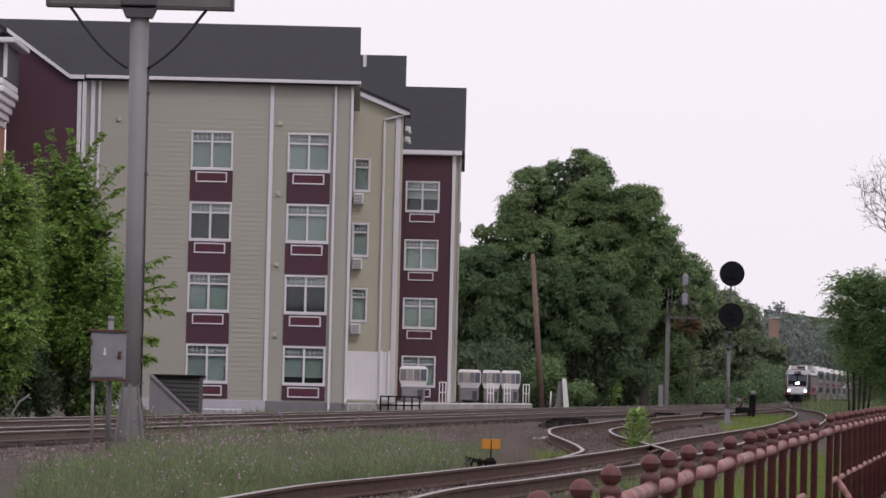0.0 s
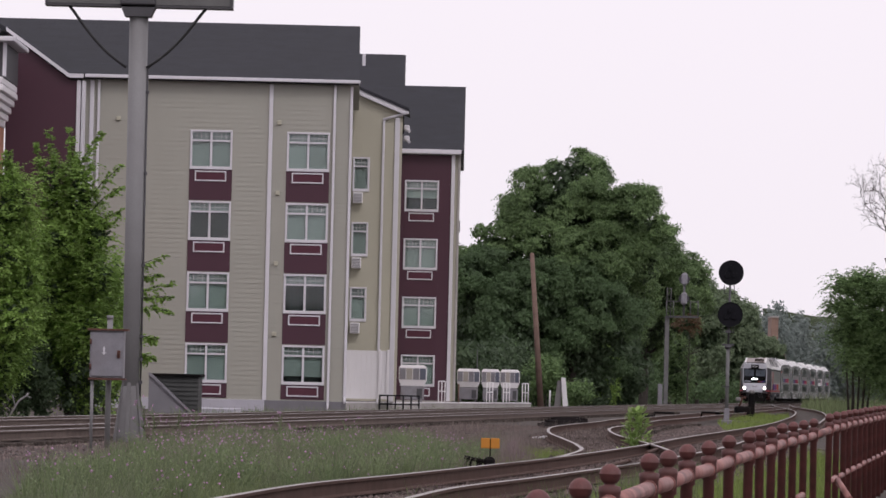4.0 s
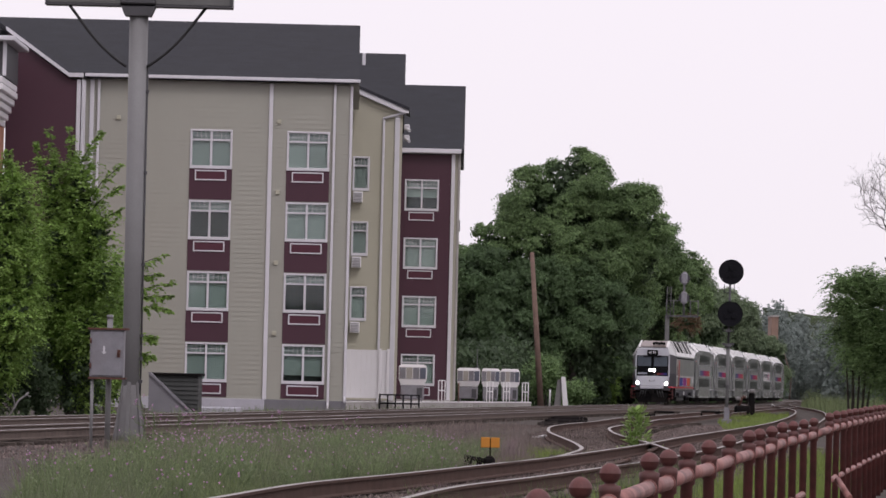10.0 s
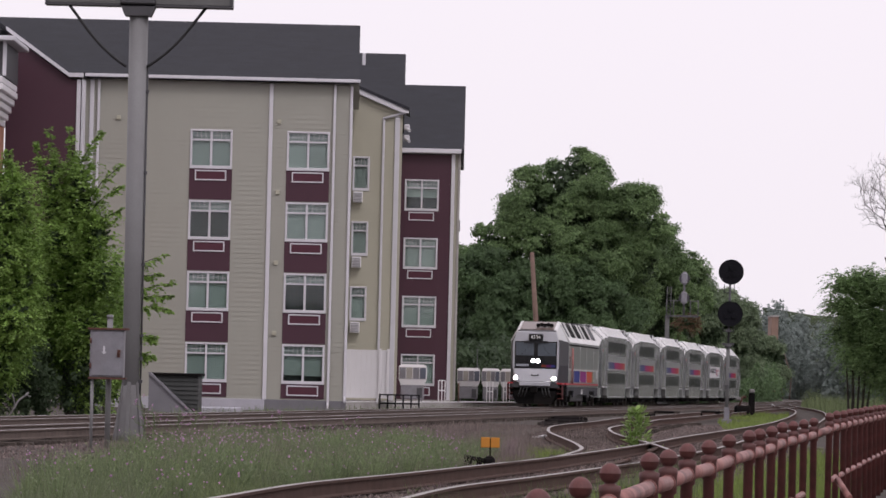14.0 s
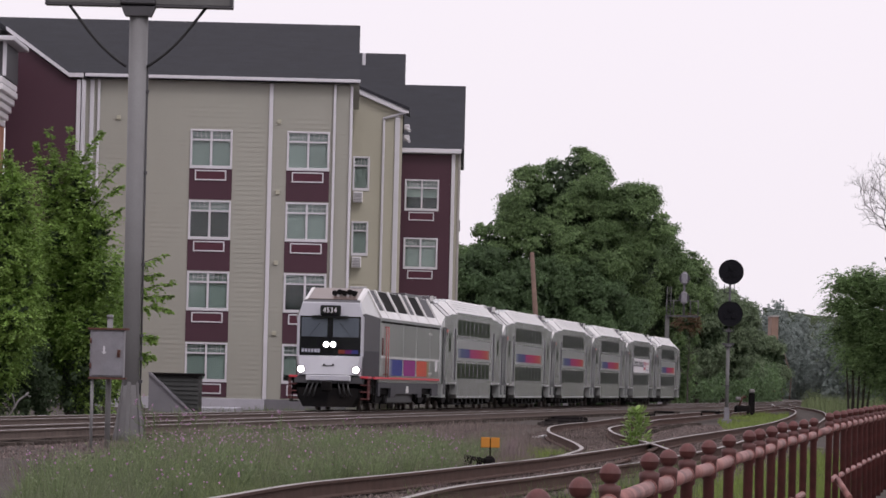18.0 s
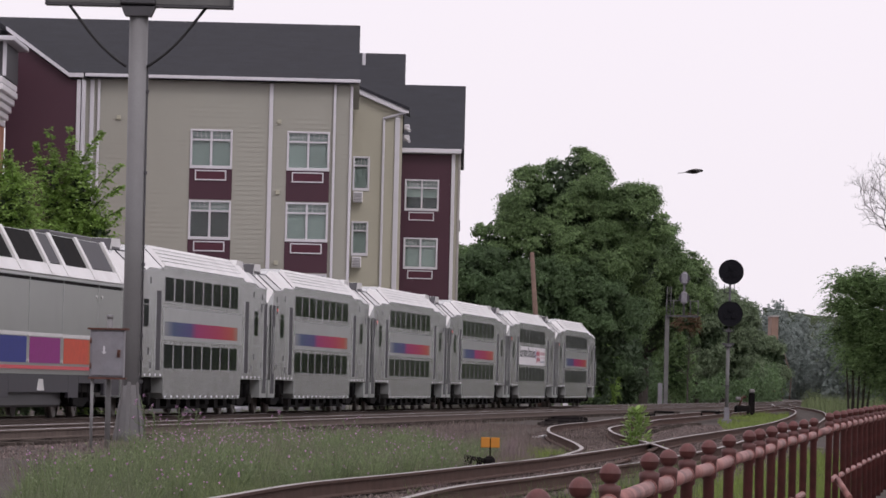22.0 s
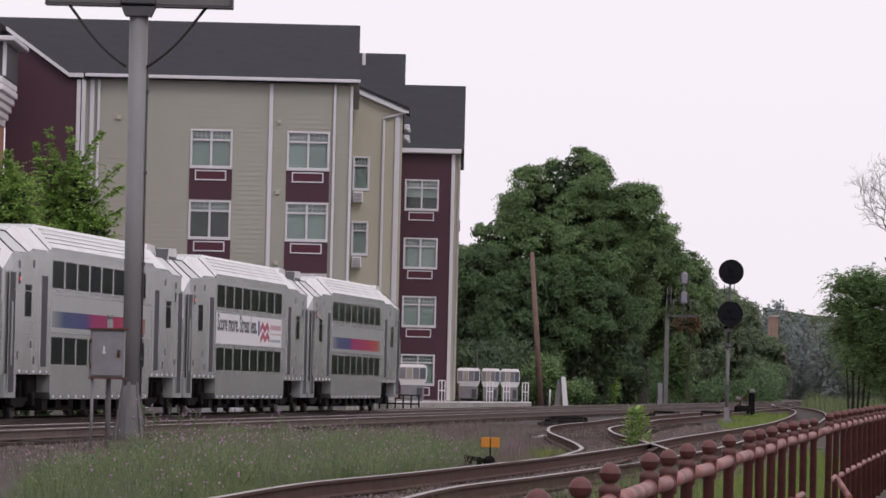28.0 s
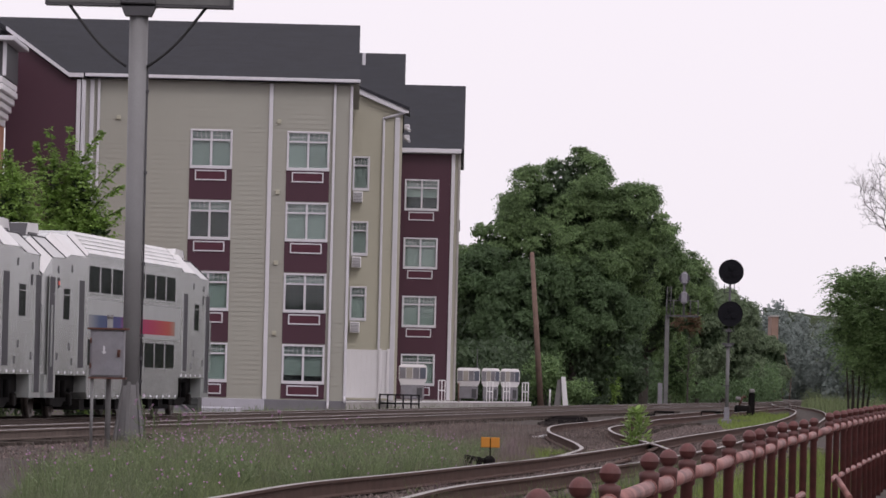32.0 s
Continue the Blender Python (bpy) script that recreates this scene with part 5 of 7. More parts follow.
# ---- tall pole with its crossbar ----
def build_pole():
    p = thing("gantry_pole", "tall grey steel pole with a wide crossbar and base fins", "pole")
    X, Y = -6.09, 104.0
    B = -6.07
    bm = bmesh.new()
    tube(bm, (B, Y, -0.3), (X, Y, 8.3), 0.166, 0.186, 28)
    part("shaft", bm, M_POLE, p)
    for k in range(6):
        bm = bmesh.new()
        a = k * math.tau / 6 + 0.42
        c, s = math.cos(a), math.sin(a)
        v = [(0.15, -0.27), (0.335, -0.27), (0.325, -0.14), (0.168, 0.92)]
        lo = [bm.verts.new((B + r * c - s * 0.035, Y + r * s + c * 0.035, z)) for r, z in v]
        hi = [bm.verts.new((B + r * c + s * 0.035, Y + r * s - c * 0.035, z)) for r, z in v]
        bm.faces.new(lo)
        bm.faces.new(hi[::-1])
        for i in range(4):
            bm.faces.new((lo[i], hi[i], hi[(i + 1) % 4], lo[(i + 1) % 4]))
        bmesh.ops.recalc_face_normals(bm, faces=bm.faces)
        part("base_fin", bm, M_BASE, p)
    bm = bmesh.new()
    turned(bm, ((0.295, -0.27), (0.275, -0.1), (0.215, 0.4), (0.169, 0.86)), 24, B, Y)
    part("base_flare", bm, M_BASE, p)
    bm = bmesh.new()
    turned(bm, ((0.33, -0.34), (0.33, -0.27), (0.31, -0.26)), 20, B, Y)
    part("base_plate", bm, M_RUST, p)
    bm = bmesh.new()
    box(bm, X - 0.36, X + 0.34, Y - 0.3, Y + 0.3, 8.33, 8.9, 0.03)
    prism(bm, ((X - 0.36, 8.33), (X + 0.34, 8.33), (X + 0.24, 8.11), (X - 0.27, 8.11)), Y - 0.25, Y + 0.25, "y")
    part("saddle", bm, M_DGREY, p)
    bm = bmesh.new()
    box(bm, X - 1.82, X + 1.83, Y - 0.22, Y + 0.22, 8.325, 8.85, 0.02)
    bar = part("crossbar", bm, M_MAST, p, "grey steel box crossbar")
    bm = bmesh.new()
    box(bm, X - 1.84, X + 1.85, Y - 0.25, Y + 0.25, 8.295, 8.33)
    for x in (X - 1.84, X + 1.79):
        box(bm, x, x + 0.06, Y - 0.25, Y + 0.25, 8.345, 8.85)
    part("rim", bm, M_DGREY, bar)
    for x0, sg in ((X - 1.38, 1), (X + 1.33, -1)):
        bm = bmesh.new()
        pts = []
        for k in range(13):
            t = k / 12
            xx = x0 + (X - 0.02 + -sg * 0.2 - x0) * t
            zz = 8.31 - 1.2 * (t ** 1.1) - 0.16 * math.sin(t * math.pi)
            pts.append((xx, Y - 0.1, zz))
        pipe(bm, pts, 0.03)
        part("cable", bm, M_CABLE, p, "black cable drooping from crossbar to shaft")
    bm = bmesh.new()
    tube(bm, (B + 0.195, Y - 0.03, 0.2), (X + 0.2, Y - 0.03, 7.1), 0.02, n=6)
    for z in (0.9, 1.35, 1.8, 3.2, 5.0, 6.6):
        q = B + (X - B) * (z + 0.3) / 8.6
        box(bm, q + 0.16, q + 0.235, Y - 0.06, Y, z, z + 0.06)
    part("conduit", bm, M_DGREY, p)


build_pole()


def build_cabinet():
    c = thing("signal_cabinet", "weathered grey metal equipment cabinet on two posts", "cabinet")
    Y = 95.0
    bm = bmesh.new()
    box(bm, -6.29, -5.68, Y, Y + 0.4, 1.0, 1.85, 0.012)
    b = part("body", bm, M_CABINET, c)
    bm = bmesh.new()
    box(bm, -6.26, -5.69, Y - 0.022, Y - 0.003, 1.03, 1.82, 0.008)
    d = part("door", bm, M_CABINET, c, "scuffed aluminium door")
    bm = bmesh.new()
    box(bm, -5.80, -5.74, Y - 0.05, Y - 0.02, 1.36, 1.5, 0.008)
    tube(bm, (-5.77, Y - 0.05, 1.44), (-5.77, Y - 0.09, 1.44), 0.02, n=8)
    part("latch", bm, M_RUST, d)
    bm = bmesh.new()
    for z in (1.2, 1.65):
        tube(bm, (-6.275, Y - 0.03, z - 0.05), (-6.275, Y - 0.03, z + 0.05), 0.018, n=6)
    part("hinge", bm, M_RUST, d)
    bm = bmesh.new()
    box(bm, -6.05, -6.02, Y - 0.03, Y - 0.022, 1.42, 1.56)
    box(bm, -6.07, -6.0, Y - 0.03, Y - 0.022, 1.44, 1.46)
    part("painted_mark", bm, M_TRIM, d)
    bm = bmesh.new()
    box(bm, -6.34, -5.61, Y - 0.06, Y + 0.46, 1.852, 1.885)
    part("top", bm, M_RUST, c, "rusty sheet top")
    bm = bmesh.new()
    box(bm, -6.31, -5.64, Y - 0.01, Y + 0.42, 0.965, 0.998)
    part("bottom_rail", bm, M_RUST, c)
    for x, y, r, z1 in ((-6.24, Y + 0.1, 0.03, 0.98), (-5.97, Y + 0.48, 0.052, 2.12)):
        bm = bmesh.new()
        tube(bm, (x, y, -0.3), (x, y, z1), r, n=12)
        if r > 0.05:
            tube(bm, (x, y, 2.06), (x, y, 2.13), 0.06, n=12)
        part("post", bm, M_POLE, c)


build_cabinet()


# ---- signals ----
def signal_head(parent, x, y, z, r):
    bm = bmesh.new()
    tube(bm, (x, y, z), (x, y + 0.025, z), r, n=32)
    tube(bm, (x, y - 0.03, z), (x, y + 0.0, z), r, r * 0.99, n=32, caps=False)
    h = part("signal_disc", bm, M_DISC, parent, "round black signal background disc")
    for k in range(3):
        bm = bmesh.new()
        a = k * math.tau / 3 + math.pi / 2
        cx, cz = x + 0.17 * math.cos(a), z + 0.17 * math.sin(a)
        tube(bm, (cx, y - 0.03, cz), (cx, y - 0.06, cz), 0.11, 0.105, 14, caps=False)
        tube(bm, (cx, y - 0.03, cz), (cx, y - 0.05, cz), 0.1, n=14)
        part("lamp_hood", bm, M_DISC, h, "black lamp hood")
    bm = bmesh.new()
    box(bm, x - 0.2, x + 0.2, y + 0.025, y + 0.3, z - 0.25, z + 0.25, 0.05)
    part("lamp_case", bm, M_DGREY, h)


def build_signal():
    s = thing("railway_signal", "railway signal with two black discs on a grey mast", "signal")
    X, Y = 10.86, 200.0
    bm = bmesh.new()
    tube(bm, (X, Y, -0.25), (X, Y, 2.75), 0.07, n=12)
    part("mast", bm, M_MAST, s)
    bm = bmesh.new()
    tube(bm, (X + 0.01, Y + 0.1, 2.7), (X + 0.03, Y + 0.1, 5.3), 0.042, n=10)
    part("upper_mast", bm, M_DGREY, s)
    bm = bmesh.new()
    box(bm, X - 0.18, X + 0.18, Y - 0.18, Y + 0.18, -0.3, -0.05, 0.02)
    box(bm, X - 0.1, X + 0.1, Y - 0.1, Y + 0.1, -0.05, 0.4, 0.02)
    part("base", bm, M_CABINET, s)
    bm = bmesh.new()
    tube(bm, (X, Y, 2.66), (X, Y, 2.76), 0.13, n=12)
    box(bm, X - 0.22, X + 0.22, Y - 0.05, Y + 0.05, 2.76, 2.83)
    part("mast_cap", bm, M_DGREY, s)
    for x0, x1, z0, z1 in ((-0.1, 0.1, 3.25, 3.35), (-0.16, 0.1, 1.2, 1.24)):
        bm = bmesh.new()
        box(bm, X + x0, X + x1, Y - 0.12, Y + 0.12, z0, z1)
        part("bracket", bm, M_DGREY, s)
    for z in (4.86, 3.4):
        bm = bmesh.new()
        for sx in (-0.2, 0.2):
            tube(bm, (X + sx, Y + 0.1, z - 0.15), (X + sx * 0.9, Y + 0.1, z + 0.2), 0.015, n=5)
        tube(bm, (X - 0.2, Y + 0.1, z - 0.12), (X + 0.2, Y + 0.1, z - 0.12), 0.015, n=5)
        part("hanger", bm, M_DGREY, s)
    signal_head(s, X + 0.05, Y - 0.05, 5.52, 0.475)
    signal_head(s, X + 0.05, Y - 0.05, 3.94, 0.475)


build_signal()


def build_far_signal():
    s = thing("bracket_signal", "grey bracket signal mast with two lamp heads before the trees", "signal")
    X, Y = 17.5, 410.0
    bm = bmesh.new()
    box(bm, X - 0.17, X + 0.17, Y - 0.17, Y + 0.17, -0.3, 6.7, 0.03)
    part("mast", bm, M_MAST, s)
    bm = bmesh.new()
    box(bm, X - 0.15, X + 2.4, Y - 0.4, Y + 0.4, 6.66, 6.8)
    part("platform", bm, M_DGREY, s)
    for x in (X - 0.1, X + 0.45, X + 1.75, X + 2.35):
        bm = bmesh.new()
        tube(bm, (x, Y - 0.35, 6.75), (x, Y - 0.35, 8.0), 0.035, n=5)
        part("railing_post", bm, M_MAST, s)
    for xa, xb in ((-0.1, 0.8), (1.65, 2.35)):
        bm = bmesh.new()
        tube(bm, (X + xa, Y - 0.35, 7.9), (X + xb, Y - 0.35, 7.9), 0.035, n=5)
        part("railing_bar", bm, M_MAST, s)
    bm = bmesh.new()
    for sx in (-0.15, 0.15):
        tube(bm, (X + sx + 0.1, Y - 0.25, 6.7), (X + sx + 0.1, Y - 0.25, 9.0), 0.025, n=5)
    for k in range(9):
        tube(bm, (X - 0.05, Y - 0.25, 6.9 + k * 0.25), (X + 0.25, Y - 0.25, 6.9 + k * 0.25), 0.018, n=5)
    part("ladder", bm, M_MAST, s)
    bm = bmesh.new()
    tube(bm, (X + 1.26, Y, 6.7), (X + 1.26, Y, 10.2), 0.09, n=8)
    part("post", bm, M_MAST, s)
    for z in (9.65, 8.15):
        bm = bmesh.new()
        box(bm, X + 1.03, X + 1.49, Y - 0.4, Y - 0.08, z - 0.48, z + 0.48, 0.12)
        h = part("lamp_head", bm, M_CABINET, s, "silver lamp housing")
        bm = bmesh.new()
        tube(bm, (X + 1.26, Y - 0.07, z), (X + 1.26, Y - 0.03, z), 0.42, n=20)
        part("signal_disc", bm, M_DGREY, h)
    bm = bmesh.new()
    box(bm, X - 0.6, X - 0.25, Y - 0.2, Y + 0.2, -0.3, 1.5, 0.03)
    part("relay_box", bm, M_CABINET, s)


build_far_signal()


# ---- poles and small trackside things ----
def leaning(name, label, cat, a, b, ra, rb, mat):
    t = thing(name, label, cat)
    bm = bmesh.new()
    tube(bm, a, b, ra, rb, 12)
    part("shaft", bm, mat, t)
    return t


leaning("wooden_pole", "leaning brown wooden utility pole without wires", "pole", (5.86, 305, -0.25), (5.13, 305, 8.74), 0.19, 0.125, M_WOOD)
t = thing("white_marker_post", "white slab marker post propped against grey timber", "post")
bm = bmesh.new()
prism(bm, ((7.3, -0.25), (7.62, -0.25), (7.4, 1.62), (7.15, 1.62)), 312.0, 312.2, "y")
part("slab", bm, M_WHITE, t)
bm = bmesh.new()
prism(bm, ((6.75, -0.25), (7.15, -0.25), (7.25, 1.45), (6.95, 1.45)), 312.25, 312.5, "y")
part("timber", bm, M_GREYWOOD, t)
bm = bmesh.new()
tube(bm, (6.5, 312.3, -0.25), (6.52, 312.3, 0.85), 0.05, n=6)
part("stake", bm, M_WHITE, t)

# orange switch target
t = thing("switch_stand", "low black switch stand with two orange target plates", "switch stand")
for x0, x1 in ((0.58, 0.702), (0.714, 0.835)):
    bm = bmesh.new()
    box(bm, x0, x1, 72.0, 72.02, 0.175, 0.315, 0.008)
    part("target_plate", bm, M_ORANGE, t, "faded orange plate")
bm = bmesh.new()
tube(bm, (0.708, 72.04, -0.3), (0.708, 72.04, 0.3), 0.011, n=6)
part("spindle", bm, M_BLACK, t)
bm = bmesh.new()
box(bm, 0.62, 0.78, 71.9, 72.2, -0.32, 0.06, 0.04)
tube(bm, (0.36, 72.0, 0.05), (0.62, 71.95, 0.0), 0.03, n=6)
box(bm, 0.52, 0.6, 71.95, 72.2, -0.3, 0.05, 0.03)
box(bm, 0.34, 0.47, 72.0, 72.2, -0.3, 0.03, 0.04)
part("mechanism", bm, M_BLACK, t)

# dark switch machine beside the signal
t = thing("switch_machine", "dark rusty switch machine on the ballast", "switch machine")
bm = bmesh.new()
box(bm, 15.1, 15.9, 270, 271.2, -0.32, 0.3, 0.08)
part("case", bm, M_BLACK, t)
bm = bmesh.new()
box(bm, 15.8, 16.1, 270.2, 270.8, -0.3, 0.95, 0.06)
part("motor", bm, M_BLACK, t)
bm = bmesh.new()
tube(bm, (15.3, 270.4, 0.25), (15.5, 270.4, 0.75), 0.05, n=6)
tube(bm, (15.5, 270.4, 0.75), (15.65, 270.4, 0.72), 0.07, n=6)
part("lever", bm, M_RUST, t)
bm = bmesh.new()
box(bm, 13.2, 15.0, 268, 268.3, -0.32, -0.05, 0.03)
part("rod_cover", bm, M_BLACK, t)
for x, z in ((15.25, 0.55), (15.95, 0.95)):
    bm = bmesh.new()
    box(bm, x - 0.13, x + 0.13, 270.1, 270.4, z, z + 0.2, 0.05)
    part("lamp_cap", bm, M_GREYWOOD, t, "weathered pale cap")
for x, y in ((12.4, 250.0), (9.6, 236.0)):
    t = thing("rod_bracket", "low black iron bracket across the ballast", "bracket", "iron brackets by the points")
    bm = bmesh.new()
    pipe(bm, [(x, y, -0.3), (x, y, 0.02), (x + 0.85, y, 0.02), (x + 0.85, y, -0.3)], 0.05, 6)
    part("bar", bm, M_BLACK, t)
    bm = bmesh.new()
    box(bm, x - 0.5, x + 0.0, y - 0.2, y + 0.2, -0.32, -0.1, 0.03)
    part("crank_box", bm, M_BLACK, t)

# low black railing
t = thing("black_railing", "low black metal railing beside the tracks", "railing")
for k in range(6):
    bm = bmesh.new()
    x = -2.61 + k * 0.344
    tube(bm, (x, 232, -0.3), (x, 232, 0.5), 0.035, n=8)
    part("post", bm, M_DISC, t)
for z in (0.5, 0.12):
    bm = bmesh.new()
    tube(bm, (-2.64, 232, z), (-0.86, 232, z), 0.03, n=8)
    part("bar", bm, M_DISC, t)

# loading platform and its machines
t = tagged(new("platform"), "low pale concrete platform beside the building", "platform", kind="structure")
bm = bmesh.new()
EDGE = ((-4.47, 235.0), (5.03, 290.0), (5.03, 300.0), (-4.47, 246.0))
prism(bm, EDGE, -0.35, 0.1, "z")
part("slab", bm, M_CONC, t)
bm = bmesh.new()
prism(bm, ((-4.5, 234.9), (5.06, 289.9), (5.06, 300.0), (-4.5, 246.0)), 0.104, 0.14, "z")
part("coping", bm, M_WHITE, t)

t = thing("vinyl_screen", "tall white vinyl screen fence by the wall", "fence")
for k in range(8):
    bm = bmesh.new()
    x = -4.3 + k * 0.235
    box(bm, x, x + 0.232, 241.0, 241.05, 0.3, 2.5, 0.006)
    part("panel", bm, M_WHITE, t)
for x in (-4.38, -2.38, -2.75):
    bm = bmesh.new()
    box(bm, x - 0.06, x + 0.06, 240.9, 241.0, 0.28, 2.56, 0.01)
    part("post", bm, M_WHITE, t)


M_SLATE = shade("slate_metal", (0.13, 0.14, 0.18), 0.4, 0.5, 0.12, 2, 30)
M_TANMETAL = shade("silver_beige_metal", (0.38, 0.35, 0.32), 0.4, 0.6, 0.12, 2, 30)


def hvac(x0, x1, y, z0, z1, label):
    u = thing("cooling_unit", label, "cooling unit", "cooling units on the platform")
    zm = z0 + (z1 - z0) * 0.55
    mid, w = (x0 + x1) / 2, (x1 - x0) / 2
    d = w * 0.85
    bm = bmesh.new()
    box(bm, mid - w, mid + w, y - d, y + d, zm + 0.1, z1 - 0.05, 0.04)
    loft(bm, [[(mid - a, y - b, z), (mid + a, y - b, z), (mid + a, y + b, z), (mid - a, y + b, z)] for a, b, z in ((w, d, z1 - 0.05), (w * 0.8, d * 0.8, z1 + 0.06))])
    loft(bm, [[(mid - a, y - b, z), (mid + a, y - b, z), (mid + a, y + b, z), (mid - a, y + b, z)] for a, b, z in ((w * 0.8, d * 0.8, zm - 0.16), (w, d, zm + 0.1))])
    part("fan_housing", bm, M_WHITE, u)
    for k, mat in enumerate((M_CABINET, M_TANMETAL, M_CABINET, M_SLATE)):
        bm = bmesh.new()
        xx = mid - w * 0.94 + k * w * 0.48
        box(bm, xx, xx + w * 0.44, y - d - 0.012, y - d + 0.01, zm + 0.14, z1 - 0.1)
        for j in range(5):
            z = zm + 0.16 + (z1 - zm - 0.28) * j / 5
            box(bm, xx, xx + w * 0.44, y - d - 0.03, y - d - 0.012, z, z + 0.03)
        part("louvre_panel", bm, mat, u, ("pale metal louvre", "brownish metal louvre", "pale metal louvre", "slate-grey metal louvre")[k])
    bm = bmesh.new()
    box(bm, mid - w * 0.84, mid + w * 0.84, y - d * 0.8, y + d * 0.8, z0 + 0.12, zm - 0.17, 0.03)
    part("cabinet", bm, M_CABINET, u, "scuffed pale grey lower cabinet")
    bm = bmesh.new()
    box(bm, mid + w * 0.3, mid + w * 0.7, y - d * 0.8 - 0.01, y - d * 0.78, z0 + 0.18, zm - 0.3)
    part("access_panel", bm, M_DGREY, u)
    for sx in (-0.65, 0.65):
        for sy in (-0.55, 0.55):
            bm = bmesh.new()
            box(bm, mid + sx * w - 0.04, mid + sx * w + 0.04, y + sy * w - 0.04, y + sy * w + 0.04, z0, z0 + 0.13)
            part("leg", bm, M_CABINET, u)


hvac(-2.03, -0.65, 261.0, 0.14, 1.9, "white cooling unit before the maroon wall")
for xa, xb in ((0.92, 2.17), (2.25, 3.24), (3.27, 4.31)):
    hvac(xa, xb, 286.5, 0.14, 1.87, "white cooling unit on the concrete platform")


def guard(x, y):
    g = thing("guard_rail", "small white guard rail on the platform", "guard rail", "white guard rails")
    for dx in (0.0, 0.16, 0.32):
        bm = bmesh.new()
        tube(bm, (x + dx, y, 0.14), (x + dx, y, 1.2), 0.028, n=6)
        part("post", bm, M_WHITE, g)
    for z in (0.7, 1.2):
        bm = bmesh.new()
        tube(bm, (x, y, z), (x + 0.32, y, z), 0.028, n=6)
        part("bar", bm, M_WHITE, g)


for gx, gy in ((-0.05, 263.5), (2.48, 278.5), (3.42, 283.0), (4.52, 289.0)):
    guard(gx, gy)
leaning("thin_mast", "thin dark mast rising behind the cooling units", "mast", (0.97, 268.5, 0.12), (0.97, 268.5, 1.1), 0.04, 0.04, M_WOOD)
leaning("thin_mast", "thin dark mast rising behind the cooling units", "mast", (2.03, 287.9, 0.1), (2.0, 287.9, 3.0), 0.03, 0.024, M_DGREY)

# dark bulkhead with a sloping concrete wing wall
t = thing("bulkhead", "dark bulkhead shed with a sloping concrete wing wall", "bulkhead")
bm = bmesh.new()
box(bm, -10.9, -9.15, 201, 204, -0.4, 1.1)
b = part("shed", bm, M_BULK, t)
for k in range(8):
    bm = bmesh.new()
    z = -0.3 + 0.17 * k
    prism(bm, ((200.93, z), (201.0, z), (201.0, z + 0.17), (200.985, z + 0.17)), -10.9, -9.15, "x")
    part("board", bm, M_BULK, b)
bm = bmesh.new()
box(bm, -11.0, -9.05, 200.8, 204.2, 1.1, 1.2, 0.02)
part("lid", bm, M_BLACK, t)
bm = bmesh.new()
prism(bm, ((-11.0, -0.4), (-9.35, -0.4), (-10.7, 1.0), (-11.0, 1.15)), 200.2, 200.5, "y")
w = part("wing_wall", bm, M_FOUND, t)
bm = bmesh.new()
prism(bm, ((-9.3, -0.38), (-9.2, -0.38), (-10.95, 1.22), (-11.05, 1.2)), 200.1, 200.6, "y")
part("coping", bm, M_CABINET, w)
t = thing("concrete_slab", "pale concrete slab at the foot of the wall", "slab")
bm = bmesh.new()
prism(bm, ((-10.4, 205), (-7.9, 205), (-7.9, 214), (-10.4, 214)), -0.3, -0.12, "z")
part("slab", bm, M_FOUND2, t)


# ---- trees and plants ----
def leaf_cloud(lobes, count, size, seed, shell=0.5, droop=0.2, tuft=0.0, toss=0.7):
    """Small leaf shapes spread over the outer layers of overlapping lobes (x, y, z, rx, ry, rz)."""
    rng = np.random.default_rng(seed)
    L = np.array(lobes, float)
    area = (L[:, 3] * L[:, 5] + L[:, 4] * L[:, 5] + L[:, 3] * L[:, 4])
    pick = rng.choice(len(L), count, p=area / area.sum())
    d = rng.normal(size=(count, 3))
    d /= np.linalg.norm(d, axis=1)[:, None]
    r = shell + (1 - shell) * rng.random(count) ** 0.6
    r *= 1 + 0.16 * np.sin(d[:, 0] * 7 + pick) * np.cos(d[:, 2] * 9 + pick * 2) + np.clip(rng.normal(size=count), -2, 1.5) * 0.1
    r = np.where(L[pick, 3] < tuft, np.minimum(np.abs(rng.normal(size=count)) * 0.75, 1.15), r)
    lean = np.stack([np.sin(pick * 1.7), np.cos(pick * 2.3), np.sin(pick * 3.1) * 0.6], 1)
    along = np.where(L[pick, 3] < tuft, np.clip(rng.normal(size=count), -1.3, 1.3) * L[pick, 3] * 0.9, 0.0)
    p = L[pick, :3] + d * L[pick, 3:] * r[:, None] + lean * along[:, None]
    nrm = d + rng.normal(size=(count, 3)) * toss + np.array([0, 0, 0.35])
    nrm /= np.linalg.norm(nrm, axis=1)[:, None]
    ref = rng.normal(size=(count, 3))
    u = np.cross(nrm, ref)
    u /= np.linalg.norm(u, axis=1)[:, None] + 1e-9
    w = np.cross(nrm, u)
    s = size * (0.6 + 0.8 * rng.random(count))[:, None]
    a, b = u * s, w * s * 0.5
    low = np.array([0, 0, -1]) * s * droop
    v = np.stack([p - a + low, p + b, p + a + low, p - b], 1).reshape(-1, 3)
    f = np.arange(count * 4).reshape(-1, 4)
    return v, f


